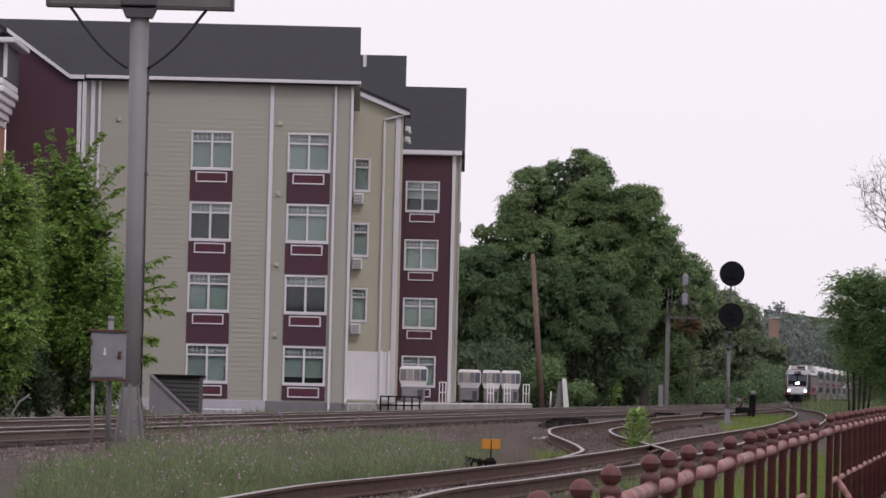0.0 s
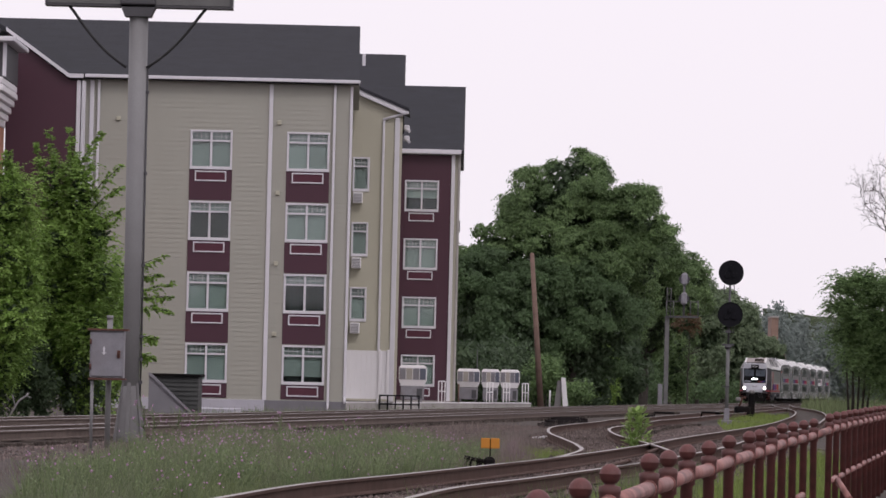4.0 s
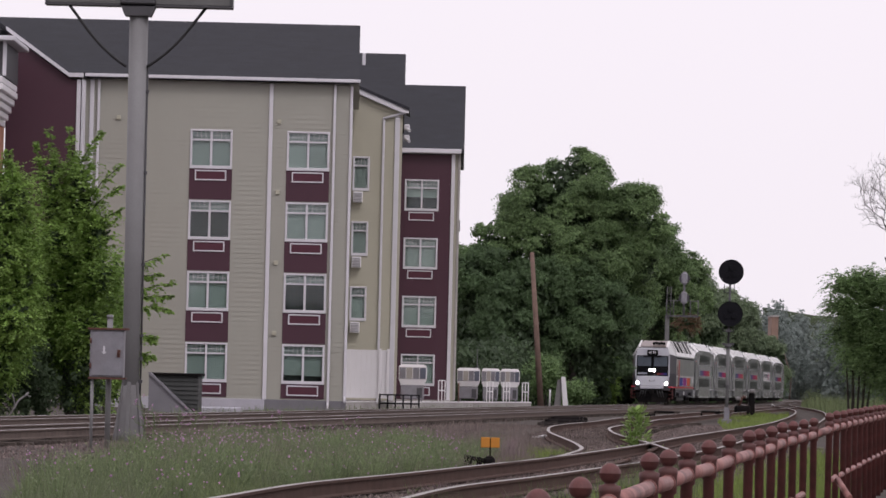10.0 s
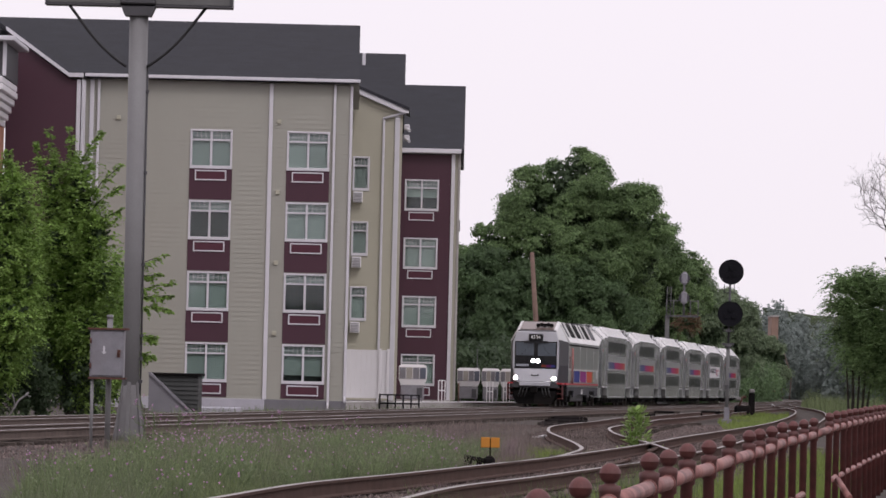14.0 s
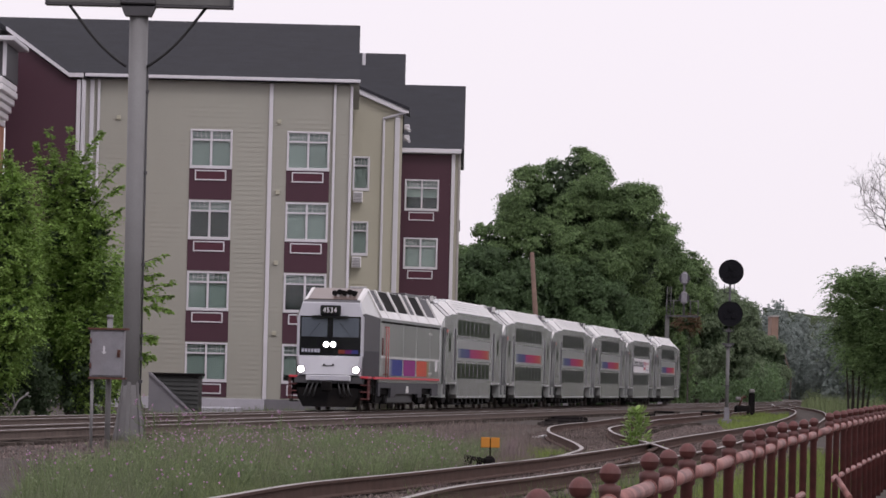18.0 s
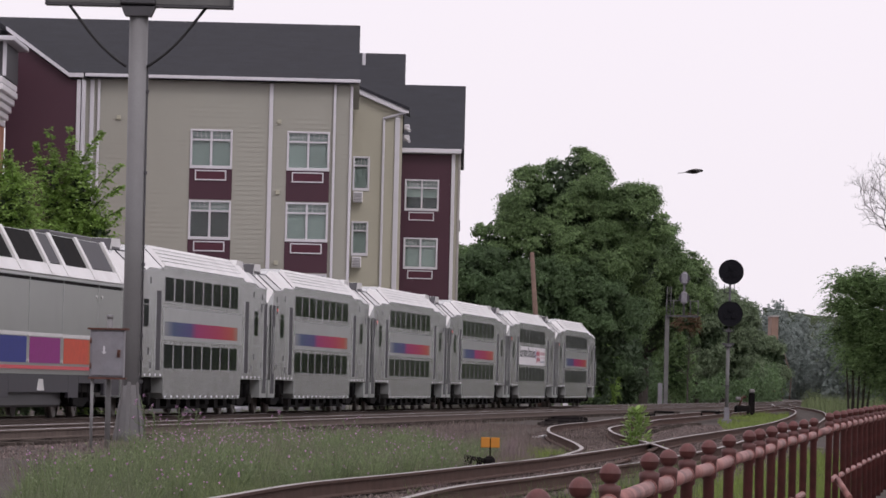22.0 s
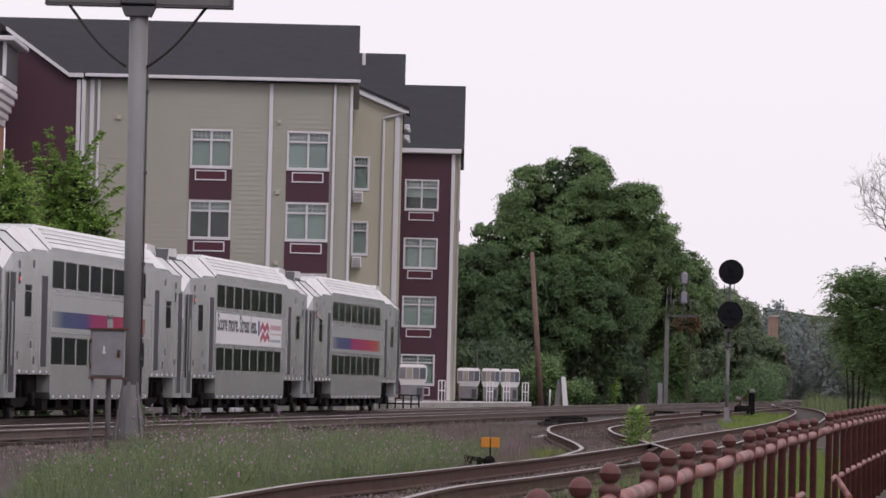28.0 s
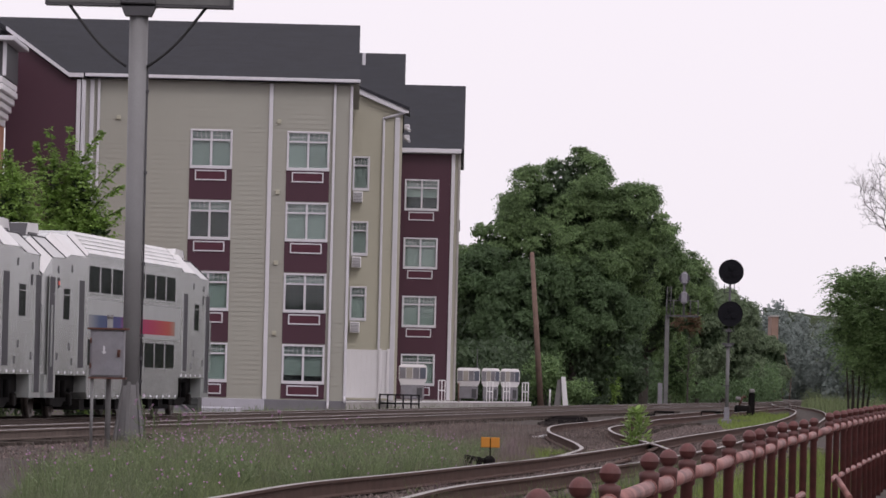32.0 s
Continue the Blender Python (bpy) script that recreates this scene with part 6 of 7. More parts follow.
def leaf_quads(p, nrm, size, rng, droop=0.2, slim=0.5):
    """One small pointed leaf at every p, facing nrm."""
    n = len(p)
    nrm = nrm / (np.linalg.norm(nrm, axis=1)[:, None] + 1e-9)
    u = np.cross(nrm, rng.normal(size=(n, 3)))
    u /= np.linalg.norm(u, axis=1)[:, None] + 1e-9
    w = np.cross(nrm, u)
    s = size * (0.6 + 0.8 * rng.random(n))[:, None]
    a, b = u * s, w * s * slim
    low = np.array([0, 0, -1]) * s * droop
    v = np.stack([p - a + low, p + b, p + a + low, p - b], 1).reshape(-1, 3)
    return v, np.arange(n * 4).reshape(-1, 4)


def puffs(masses, n, r0, r1, seed):
    """Leafy puffs over the outside of overlapping ellipsoids (x, y, z, rx, ry, rz): one bough end each."""
    rng = np.random.default_rng(seed)
    L = np.array(masses, float)
    area = L[:, 3] * L[:, 5] + L[:, 4] * L[:, 5]
    out = []
    while len(out) < n:
        k = rng.choice(len(L), p=area / area.sum())
        d = rng.normal(size=3)
        d /= np.linalg.norm(d)
        if d[2] < -0.75 or d[1] > 0.6:
            continue
        r = rng.uniform(r0, r1)
        c = L[k, :3] + d * (L[k, 3:] - r * 0.7) * rng.uniform(0.86, 1.04)
        inside = (((c - L[:, :3]) / L[:, 3:]) ** 2).sum(1)
        inside[k] = 9
        if inside.min() < 0.55:
            continue
        out.append((*c, r, *d))
    return np.array(out)


def clumped_crown(masses, n, r0, r1, count, size, seed, toss=0.5):
    """Leaves in small twig clusters over the upper and outer side of every puff."""
    rng = np.random.default_rng(seed)
    P = puffs(masses, n, r0, r1, seed)
    per = 12
    m = count // per
    pick = rng.choice(len(P), m, p=P[:, 3] ** 2 / (P[:, 3] ** 2).sum())
    d = rng.normal(size=(m, 3)) + P[pick, 4:] * 0.9 + np.array([0, -0.2, 0.75])
    d /= np.linalg.norm(d, axis=1)[:, None]
    r = P[pick, 3] * (0.62 + 0.42 * rng.random(m) ** 0.7) * (1 + 0.18 * np.sin(d[:, 0] * 5 + pick) * np.cos(d[:, 2] * 6 + pick * 2.1))
    c = P[pick, :3] + d * r[:, None] * np.array([1.1, 1.1, 0.85])
    spread = (P[pick, 3] * 0.2)[:, None, None]
    p = (c[:, None, :] + rng.normal(size=(m, per, 3)) * spread * np.array([1, 1, 0.6])).reshape(-1, 3)
    nrm = np.repeat(d, per, axis=0) + rng.normal(size=(m * per, 3)) * toss + np.array([0, 0, 0.3])
    return leaf_quads(p, nrm, size, rng)


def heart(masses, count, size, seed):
    """Leaves for the inside of a crown, which get the shade-darkened green."""
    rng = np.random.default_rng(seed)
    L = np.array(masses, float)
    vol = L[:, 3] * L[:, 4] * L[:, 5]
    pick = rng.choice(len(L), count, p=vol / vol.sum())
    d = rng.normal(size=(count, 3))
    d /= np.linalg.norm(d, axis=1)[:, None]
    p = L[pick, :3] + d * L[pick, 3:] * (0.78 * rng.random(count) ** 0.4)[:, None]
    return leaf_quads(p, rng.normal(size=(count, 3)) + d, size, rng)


def broad_tree(label, base, height, masses, n, r0, r1, count, size, seed, trunk_r=0.4, group="", leaf=None):
    """A broadleaf tree: trunk with limbs, inner leaves coloured dark for shade and an outer coat of leafy puffs."""
    t = thing("tree", label, "tree", group)
    bm = bmesh.new()
    limbs(bm, base, (base[0], base[1], base[2] + height * 0.85), height * 0.26, 12, trunk_r, seed)
    part("trunk", bm, M_BARK, t)
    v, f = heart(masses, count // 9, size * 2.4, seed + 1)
    soup("inner_leaves", v.tolist(), f.tolist(), M_UNDER, t, "inner leaves coloured dark for shade")
    v, f = clumped_crown(masses, n, r0, r1, count, size, seed)
    soup("crown", v.tolist(), f.tolist(), leaf or M_LEAF, t, "billowing crown of green leaf clumps")
    return t


def spray_crown(masses, n, leaves, reach, size, seed, arms=(), hang=0.45, slim=0.3):
    """Arching twigs on the outside of the masses, each with leaves set left and right of it. arms: (x, y, z, dx, dz) of single shoots."""
    rng = np.random.default_rng(seed)
    L = np.array(masses, float)
    area = L[:, 3] * L[:, 5] + L[:, 4] * L[:, 5]
    pick = rng.choice(len(L), n, p=area / area.sum())
    d = rng.normal(size=(n, 3))
    d /= np.linalg.norm(d, axis=1)[:, None]
    d[:, 1] = np.where(d[:, 1] > 0.55, -d[:, 1], d[:, 1])
    lump = 1 + 0.14 * np.sin(d[:, 0] * 6 + pick) * np.cos(d[:, 2] * 7 + pick * 1.7)
    p = L[pick, :3] + d * L[pick, 3:] * ((0.55 + 0.4 * rng.random(n) ** 0.6) * lump)[:, None]
    out = d * np.array([1, 1, 0.6]) + rng.normal(size=(n, 3)) * 0.45 + np.array([0, 0, 0.35])
    length = reach * rng.uniform(0.6, 1.25, n)
    for x, y, z, dx, dz in arms:
        k = 24
        t = np.linspace(0.0, 1.0, k)
        q = np.stack([x + dx * t, y + rng.normal(size=k) * 0.08, z + dz * t], 1)
        p = np.concatenate([p, q])
        out = np.concatenate([out, np.array([dx, 0, dz]) * 0.8 / math.hypot(dx, dz) + rng.normal(size=(k, 3)) * 0.5])
        length = np.concatenate([length, reach * (0.7 - 0.4 * t)])
    out /= np.linalg.norm(out, axis=1)[:, None]
    side = np.cross(out, np.array([0, 0, 1.0]))
    side /= np.linalg.norm(side, axis=1)[:, None] + 1e-9
    V = []
    for k in range(leaves):
        t = (k + 0.7) / leaves
        c = p + out * (length * t)[:, None] - np.array([0, 0, 1]) * (length * hang * t * t)[:, None]
        s = size * (1.15 - 0.5 * t) * rng.uniform(0.75, 1.25, len(p))
        u = out * 0.55 + side * (1 if k % 2 else -1) + rng.normal(size=(len(p), 3)) * 0.25 - np.array([0, 0, 0.2])
        u /= np.linalg.norm(u, axis=1)[:, None]
        w = np.cross(u, np.array([0, 0, 1.0]) + rng.normal(size=(len(p), 3)) * 0.5)
        w /= np.linalg.norm(w, axis=1)[:, None] + 1e-9
        a, b = u * (2 * s)[:, None], w * (s * 2 * slim)[:, None]
        V.append(np.stack([c, c + a * 0.45 + b, c + a - np.array([0, 0, 0.3]) * s[:, None], c + a * 0.45 - b], 1))
    v = np.concatenate(V).reshape(-1, 3)
    return v, np.arange(len(v)).reshape(-1, 4)


def spray_tree(label, base, height, masses, n, leaves, reach, size, leaf, seed, r0, group, arms=(), hang=0.45, slim=0.3):
    t = thing("tree", label, "tree", group)
    bm = bmesh.new()
    limbs(bm, base, (base[0], base[1], base[2] + height * 0.85), height * 0.18, 10, r0, seed)
    for x, y, z, dx, dz in arms:
        pipe(bm, [(x - dx * 0.3, y, z - dz * 0.4), (x + dx * 0.4, y, z + dz * 0.5), (x + dx, y, z + dz)], 0.012, 5)
    part("trunk", bm, M_BARK, t)
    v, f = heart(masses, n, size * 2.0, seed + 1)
    soup("inner_leaves", v.tolist(), f.tolist(), M_UNDER, t, "inner leaves coloured dark for shade")
    v, f = spray_crown(masses, n, leaves, reach, size, seed, arms, hang, slim)
    soup("crown", v.tolist(), f.tolist(), leaf, t, "leafy twigs arching out of the crown")
    return t


def limbs(bm, base, top, spread, n, r0, seed, z_from=0.35):
    rng = random.Random(seed)
    base, top = Vector(base), Vector(top)
    pts = [base]
    for k in range(1, 7):
        q = base.lerp(top, k / 6)
        pts.append(q + Vector((rng.uniform(-0.15, 0.15), rng.uniform(-0.15, 0.15), 0)) * (spread * 0.2))
    for k in range(6):
        tube(bm, pts[k], pts[k + 1], r0 * (1 - k / 7), r0 * (1 - (k + 1) / 7), 8, caps=False)
    for k in range(n):
        t = z_from + (0.95 - z_from) * k / max(1, n - 1)
        i = min(5, int(t * 6))
        a = pts[i].lerp(pts[i + 1], t * 6 - i)
        ang = k * 2.4 + rng.random()
        out = Vector((math.cos(ang), math.sin(ang), rng.uniform(0.3, 0.9))) * spread * rng.uniform(0.5, 1.0) * (1.15 - t * 0.6)
        m = a + out * 0.5 + Vector((0, 0, 0.08 * spread))
        tube(bm, a, m, r0 * 0.45 * (1 - t * 0.5), r0 * 0.3 * (1 - t * 0.5), 6, caps=False)
        tube(bm, m, a + out, r0 * 0.3 * (1 - t * 0.5), 0.015, 5, caps=False)
        for j in range(2):
            e = a + out * 0.6 + Vector((rng.uniform(-1, 1), rng.uniform(-1, 1), rng.uniform(0, 1))) * spread * 0.35
            tube(bm, m, e, r0 * 0.18, 0.01, 5, caps=False)


def tree(name, label, base, height, lobes, count, size, leaf, seed, r0=0.3, spread=3.0, group="", tuft=1.0, toss=0.45):
    t = thing(name, label, "tree", group)
    bm = bmesh.new()
    limbs(bm, base, (base[0], base[1], base[2] + height * 0.85), spread, 10, r0, seed)
    part("trunk", bm, M_BARK, t)
    v, f = leaf_cloud(lobes, count, size, seed, tuft=tuft, toss=toss)
    soup("crown", v.tolist(), f.tolist(), leaf, t, "dense crown of small green leaves")
    return t


def lumps(cx, cy, cz, rx, ry, rz, n, seed, k=0.42):
    """Sub-lobes over an ellipsoid."""
    rng = random.Random(seed)
    out = [(cx, cy, cz, rx * 0.72, ry * 0.72, rz * 0.72)]
    for i in range(n):
        a, h = i * 2.39996, 1 - 2 * (i + 0.5) / n
        c = math.sqrt(1 - h * h)
        q = rng.uniform(0.58, 0.78)
        s = k * rng.uniform(0.7, 1.15)
        out.append((cx + rx * q * c * math.cos(a), cy + ry * q * c * math.sin(a), cz + rz * q * h, rx * s, ry * s, rz * s))
    return out


# the large round trees beyond the tracks
BIG = "round trees beyond the tracks"
broad_tree("tall broad green tree with a domed crown", (8.0, 336, -0.3), 14, [(7.9, 335, 8.2, 5.3, 4.6, 5.4), (8.2, 334, 13.5, 2.5, 2.3, 2.75), (5.5, 334, 12.4, 1.9, 2.0, 2.5), (3.6, 334, 9.9, 1.9, 2.0, 2.2), (2.0, 334, 8.3, 1.5, 1.8, 1.8), (10.4, 334, 11.8, 1.6, 1.8, 1.8), (11.9, 333, 12.5, 1.4, 1.5, 1.5), (13.3, 333, 11.2, 1.0, 1.2, 1.2), (12.8, 334, 9.2, 1.1, 1.6, 2.0)], 185, 0.45, 1.0, 136000, 0.088, 11, 0.5, BIG)
broad_tree("dark-leaved tree beneath the tall crown", (8.2, 331, -0.3), 9, [(8.4, 331, 4.9, 4.4, 2.6, 4.2), (6.0, 330, 6.4, 2.4, 2, 2.6)], 64, 0.5, 1.0, 44000, 0.09, 61, 0.35, BIG, M_DARKLEAF)
broad_tree("dark green tree at the edge of the wood", (3.0, 330, -0.3), 9, [(3.2, 331, 5.2, 3.0, 3.2, 4.6), (2.0, 330, 7.7, 1.7, 2, 1.8), (4.6, 329, 4.0, 2.0, 2, 3.2)], 70, 0.5, 0.95, 48000, 0.09, 12, 0.35, BIG, M_DARKLEAF)
broad_tree("tall green tree with an uneven crown", (13.9, 426, -0.3), 15, [(13.6, 426, 9.6, 3.6, 3.8, 6.6), (14.6, 424, 13.6, 2.4, 2.6, 3.0), (12.0, 424, 11.5, 2.6, 3, 3.6)], 80, 0.7, 1.3, 56000, 0.11, 13, 0.4, BIG)
broad_tree("tall green tree beside the line", (16.6, 432, -0.3), 14, [(16.4, 432, 8.4, 3.3, 3.8, 6.4), (17.4, 430, 12.2, 1.9, 2.4, 2.6), (19.6, 431, 8.6, 2.2, 3.0, 3.8)], 76, 0.7, 1.3, 44000, 0.115, 23, 0.4, BIG)
broad_tree("slim dark tree beside the big crown", (0.9, 338, -0.3), 9, [(0.9, 338, 5.4, 2.2, 2.8, 4.6)], 30, 0.5, 0.9, 16000, 0.11, 21, 0.3, BIG)
broad_tree("smaller tree stepping down towards the line", (19.8, 458, -0.3), 12, [(19.6, 458, 6.6, 3.0, 3.6, 5.4), (20.6, 456, 9.6, 1.8, 2.4, 2.4)], 46, 0.7, 1.2, 24000, 0.14, 14, 0.3, BIG)
broad_tree("lower tree row beside the line", (24.2, 500, -0.3), 11, [(24.2, 500, 6.2, 3.0, 3.6, 5.6)], 36, 0.8, 1.3, 20000, 0.15, 15, 0.3, BIG, M_LEAFMID)
broad_tree("lower tree row beside the line", (30.0, 560, -0.3), 12, [(30.0, 560, 6.6, 3.3, 3.6, 5.6)], 36, 0.8, 1.4, 18000, 0.17, 16, 0.3, BIG, M_LEAFMID)
broad_tree("lower tree row beside the line", (36.0, 640, -0.3), 11, [(36.0, 640, 6.4, 3.0, 3.6, 5.4)], 32, 0.9, 1.4, 15000, 0.19, 17, 0.3, BIG, M_LEAFMID)
broad_tree("lower tree row beside the line", (43.6, 716, -0.3), 8, [(44.4, 716, 4.6, 2.8, 3.6, 4.2)], 26, 0.8, 1.3, 12000, 0.21, 18, 0.3, BIG, M_LEAFMID)


def hedge(name, label, boxes_, count, size, leaf, seed):
    t = tagged(new(name), label, "undergrowth", kind="stuff")
    lobes = []
    for cx, cy, cz, rx, ry, rz in boxes_:
        lobes += lumps(cx, cy, cz, rx, ry, rz, 9, seed + int(cx))
    v, f = leaf_cloud(lobes, count, size, seed)
    soup("leaves", v.tolist(), f.tolist(), leaf, t)


hedge("undergrowth", "undergrowth at the foot of the wood, coloured dark for shade", [(line_x(296 + 13 * k) - 6.8, 296 + 13 * k, 1.6, 2.6, 6, 2.4) for k in range(9)], 30000, 0.2, M_UNDER, 31)
hedge("undergrowth", "thicket inside the wood, coloured dark for shade", [(0.5 + 2.4 * k, 344 + 6 * k, 2.6, 2.4, 4, 3.4) for k in range(6)], 22000, 0.22, M_UNDER, 35)
hedge("undergrowth", "leafy scrub along the line", [(line_x(418 + 20 * k) - 7.2, 418 + 20 * k, 2.0, 2.6, 8, 3.0) for k in range(15)], 26000, 0.22, M_DARKLEAF, 32)
# Woods added beside the view; they darken what the train's side mirrors.
hedge("side_woods", "added woods off the near side, for the train's reflections", [(36 + 0.16 * (150 + 24 * k - 200) + 2 * math.sin(k * 2.1), 150 + 24 * k, 2.0 if k < 8 else 9.0, 6, 14, 2.2 if k < 8 else 8.5) for k in range(24)], 26000, 0.5, M_THICKET, 36)
hedge("side_woods", "added woods along the far bend, for the train's reflections", [(line_x(450 + 26 * k) + 19 + 1.5 * math.sin(k * 1.9), 450 + 26 * k, 9.0, 5, 14, 10.5 + math.sin(k * 2.7)) for k in range(19)], 24000, 0.5, M_THICKET, 38)


def unseen_wooded_bank():
    """An unseen bank added beyond the fence to close the line and darken reflections."""
    v, f = [], []
    ys = [40 + 12 * k for k in range(70)]
    for y in ys:
        x0 = 33 + 0.16 * (y - 200)
        for k in range(7):
            h = noise.noise(Vector((y * 0.05, k * 1.3, 4.0)))
            tall = 2.4 + 6.6 * min(1.0, max(0.0, (y - 330) / 80))
            v.append((x0 + 2.2 * k + h, y, -0.4 + (tall + 0.2 * tall * h) * (1 - (1 - k / 6) ** 1.6)))
    for j in range(len(ys) - 1):
        for k in range(6):
            a = j * 7 + k
            f.append((a, a + 1, a + 8, a + 7))
    tagged(soup("bank", v, f, M_BANK), "unseen green bank added for the train's reflections", "bank", kind="structure")


M_BANK = shade("reflection_bank_green", (0.06, 0.075, 0.045), 0.95, 0, 0.5, 0.3, 2.5, bump=0.3, dirt=(0.014, 0.02, 0.01), dirt_amount=0.9, spec=0.1)
unseen_wooded_bank()


# Banks added far off and behind the camera, for glass and steel to mirror.
def reflection_bank(x0, x1, y, height, toward):
    v, f = [], []
    n = 40
    for j in range(n + 1):
        x = x0 + (x1 - x0) * j / n
        for k in range(5):
            h = noise.noise(Vector((x * 0.04, k * 1.7, y)))
            v.append((x, y + toward * (3 * k + 2 * h), -0.4 + (height + 0.2 * height * h) * (1 - (1 - k / 4) ** 1.7)))
    for j in range(n):
        for k in range(4):
            a = j * 5 + k
            f.append((a, a + 5, a + 6, a + 1))
    tagged(soup("bank", v, f, M_BANK), "green bank added to give dark reflections", "bank", kind="structure")


reflection_bank(62, 460, 1010, 17, 1)
reflection_bank(-160, 120, -70, 9, -1)
# Both far woods wear the haze-coloured leaves.
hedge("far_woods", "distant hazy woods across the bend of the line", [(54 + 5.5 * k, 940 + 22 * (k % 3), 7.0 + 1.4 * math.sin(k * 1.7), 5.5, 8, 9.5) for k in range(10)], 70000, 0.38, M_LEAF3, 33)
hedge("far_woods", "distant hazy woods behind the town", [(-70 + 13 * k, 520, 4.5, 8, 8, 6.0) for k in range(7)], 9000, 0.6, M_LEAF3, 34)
tree("tree", "young bright green tree beside the wooden pole", (6.3, 314, -0.3), 3.0, lumps(6.2, 314, 1.7, 1.25, 1.2, 1.5, 10, 9), 5000, 0.1, M_LEAF4, 41, 0.06, 0.8)
spray_tree("bright green sapling at the foot of the wood", (11.3, 370, -0.3), 4.2, [(11.3, 370, 1.9, 1.2, 1.2, 2.2)], 420, 9, 0.55, 0.11, M_LEAF2, 49, 0.06, "saplings at the wood's edge")
spray_tree("bright green sapling at the foot of the wood", (18.6, 416, -0.3), 5.6, [(18.6, 416, 2.6, 1.2, 1.2, 2.9)], 420, 9, 0.6, 0.12, M_LEAF, 50, 0.06, "saplings at the wood's edge")
spray_tree("browned dying bush among the green trees", (19.4, 414, -0.3), 7.0, [(19.3, 414, 6.3, 0.9, 1.0, 0.6)], 90, 9, 0.6, 0.12, M_DRYLEAF, 51, 0.08, "")
tree("tree", "low green bush behind the marker post", (7.9, 322, -0.3), 1.6, lumps(8.0, 322, 0.7, 1.3, 1.2, 0.9, 8, 10), 4000, 0.1, M_LEAF4, 42, 0.06, 0.8)

# leafy trees beside the building
LEFT = "leafy trees before the building"
spray_tree("bushy bright green tree before the building", (-10.9, 156, -0.3), 7.6, lumps(-10.95, 156, 3.3, 1.3, 1.3, 3.5, 15, 51, 0.3) + [(-10.75, 155.3, 6.3, 0.5, 0.6, 1.2), (-11.5, 155.3, 6.4, 0.42, 0.5, 1.1), (-10.15, 155, 5.2, 0.5, 0.5, 0.6), (-10.0, 154.6, 3.9, 0.55, 0.5, 0.5), (-10.3, 154.6, 2.4, 0.6, 0.5, 0.7), (-11.2, 154.5, 4.9, 0.6, 0.5, 0.6)], 4300, 9, 0.55, 0.062, M_LEAF2, 43, 0.14, LEFT,
           ((-10.9, 155.3, 7.1, -0.15, 1.15), (-11.35, 155.3, 7.0, -0.3, 1.2), (-10.7, 155.3, 7.2, 0.55, 0.95), (-10.4, 155, 6.2, 0.9, 1.0), (-10.3, 155, 5.9, 0.8, 0.7), (-10.2, 155, 5.4, 0.7, 0.5), (-11.75, 155.3, 6.8, -0.3, 1.0)), 0.35, 0.42)
spray_tree("bushy green tree before the building", (-12.9, 152, -0.3), 7.4, lumps(-12.7, 152, 3.4, 1.25, 1.2, 3.7, 13, 53, 0.32) + [(-12.3, 151.2, 5.9, 0.5, 0.5, 0.9), (-12.6, 150.8, 4.4, 0.6, 0.5, 0.6), (-12.2, 150.8, 2.6, 0.6, 0.5, 0.7)], 3000, 9, 0.55, 0.062, M_LEAF2, 44, 0.14, LEFT,
           ((-12.3, 151.2, 6.4, -0.2, 1.0), (-12.7, 151.2, 6.4, 0.1, 0.9)), 0.35, 0.42)
spray_tree("bushy green tree behind the grey pole", (-10.4, 165, -0.3), 5.6, lumps(-10.5, 165, 2.4, 1.0, 1.0, 2.7, 9, 54, 0.36), 1500, 9, 0.5, 0.062, M_LEAF2, 45, 0.1, LEFT,
           ((-9.7, 163.5, 4.3, 1.1, 0.5), (-9.6, 163.5, 4.05, 0.85, 0.15), (-9.6, 163.5, 3.6, 1.3, 0.35), (-9.5, 163.5, 3.45, 1.1, 0.1), (-9.4, 163.5, 3.2, 1.0, -0.1), (-9.4, 163.5, 2.4, 0.6, -0.2), (-9.4, 163.5, 1.8, 0.5, -0.15)), 0.35, 0.42)
hedge("undergrowth", "undergrowth beneath the trees in shade-darkened green", [(-13.2 + 1.25 * k, 153.5 + 1.4 * k, 0.9, 0.9, 1.6, 1.3) for k in range(3)], 11000, 0.085, M_UNDER, 37)

t = thing("dead_limb", "pale dead tree limb lying on the bank", "branch")
bm = bmesh.new()
pipe(bm, [(-12.25, 150.5, -0.25), (-12.05, 150.5, 0.1), (-11.95, 150.5, 0.28), (-11.75, 150.5, 0.42), (-11.68, 150.5, 0.5)], 0.03, 6)
pipe(bm, [(-12.05, 150.5, 0.1), (-12.1, 150.5, 0.35), (-12.14, 150.5, 0.45)], 0.02, 5)
pipe(bm, [(-11.75, 150.5, 0.42), (-11.6, 150.5, 0.38)], 0.015, 5)
part("limb", bm, M_GREYWOOD, t)

# pinnate-leaved trees and bare branches on the near side of the line
RIGHT = "feathery trees beside the line"
STEMMED = spray_tree("feathery dark green tree with several thin trunks", (22.0, 282, -0.3), 7.0, [(22.5, 282, 7.0, 0.9, 1.0, 0.6), (23.3, 281.5, 6.3, 1.1, 1.2, 0.7), (21.5, 281.5, 5.7, 0.9, 1.2, 0.6), (21.3, 281.5, 6.8, 0.7, 1.0, 0.5), (22.7, 281, 5.0, 1.4, 1.4, 0.7), (21.5, 281.5, 4.2, 0.8, 1.2, 0.55), (23.3, 281, 3.8, 1.4, 1.4, 0.8), (22.3, 281, 3.0, 0.9, 1.2, 0.55), (23.7, 281, 2.2, 1.2, 1.3, 0.8)], 1900, 13, 1.05, 0.1, M_LEAF4, 46, 0.1, RIGHT, (), 0.6, 0.24)
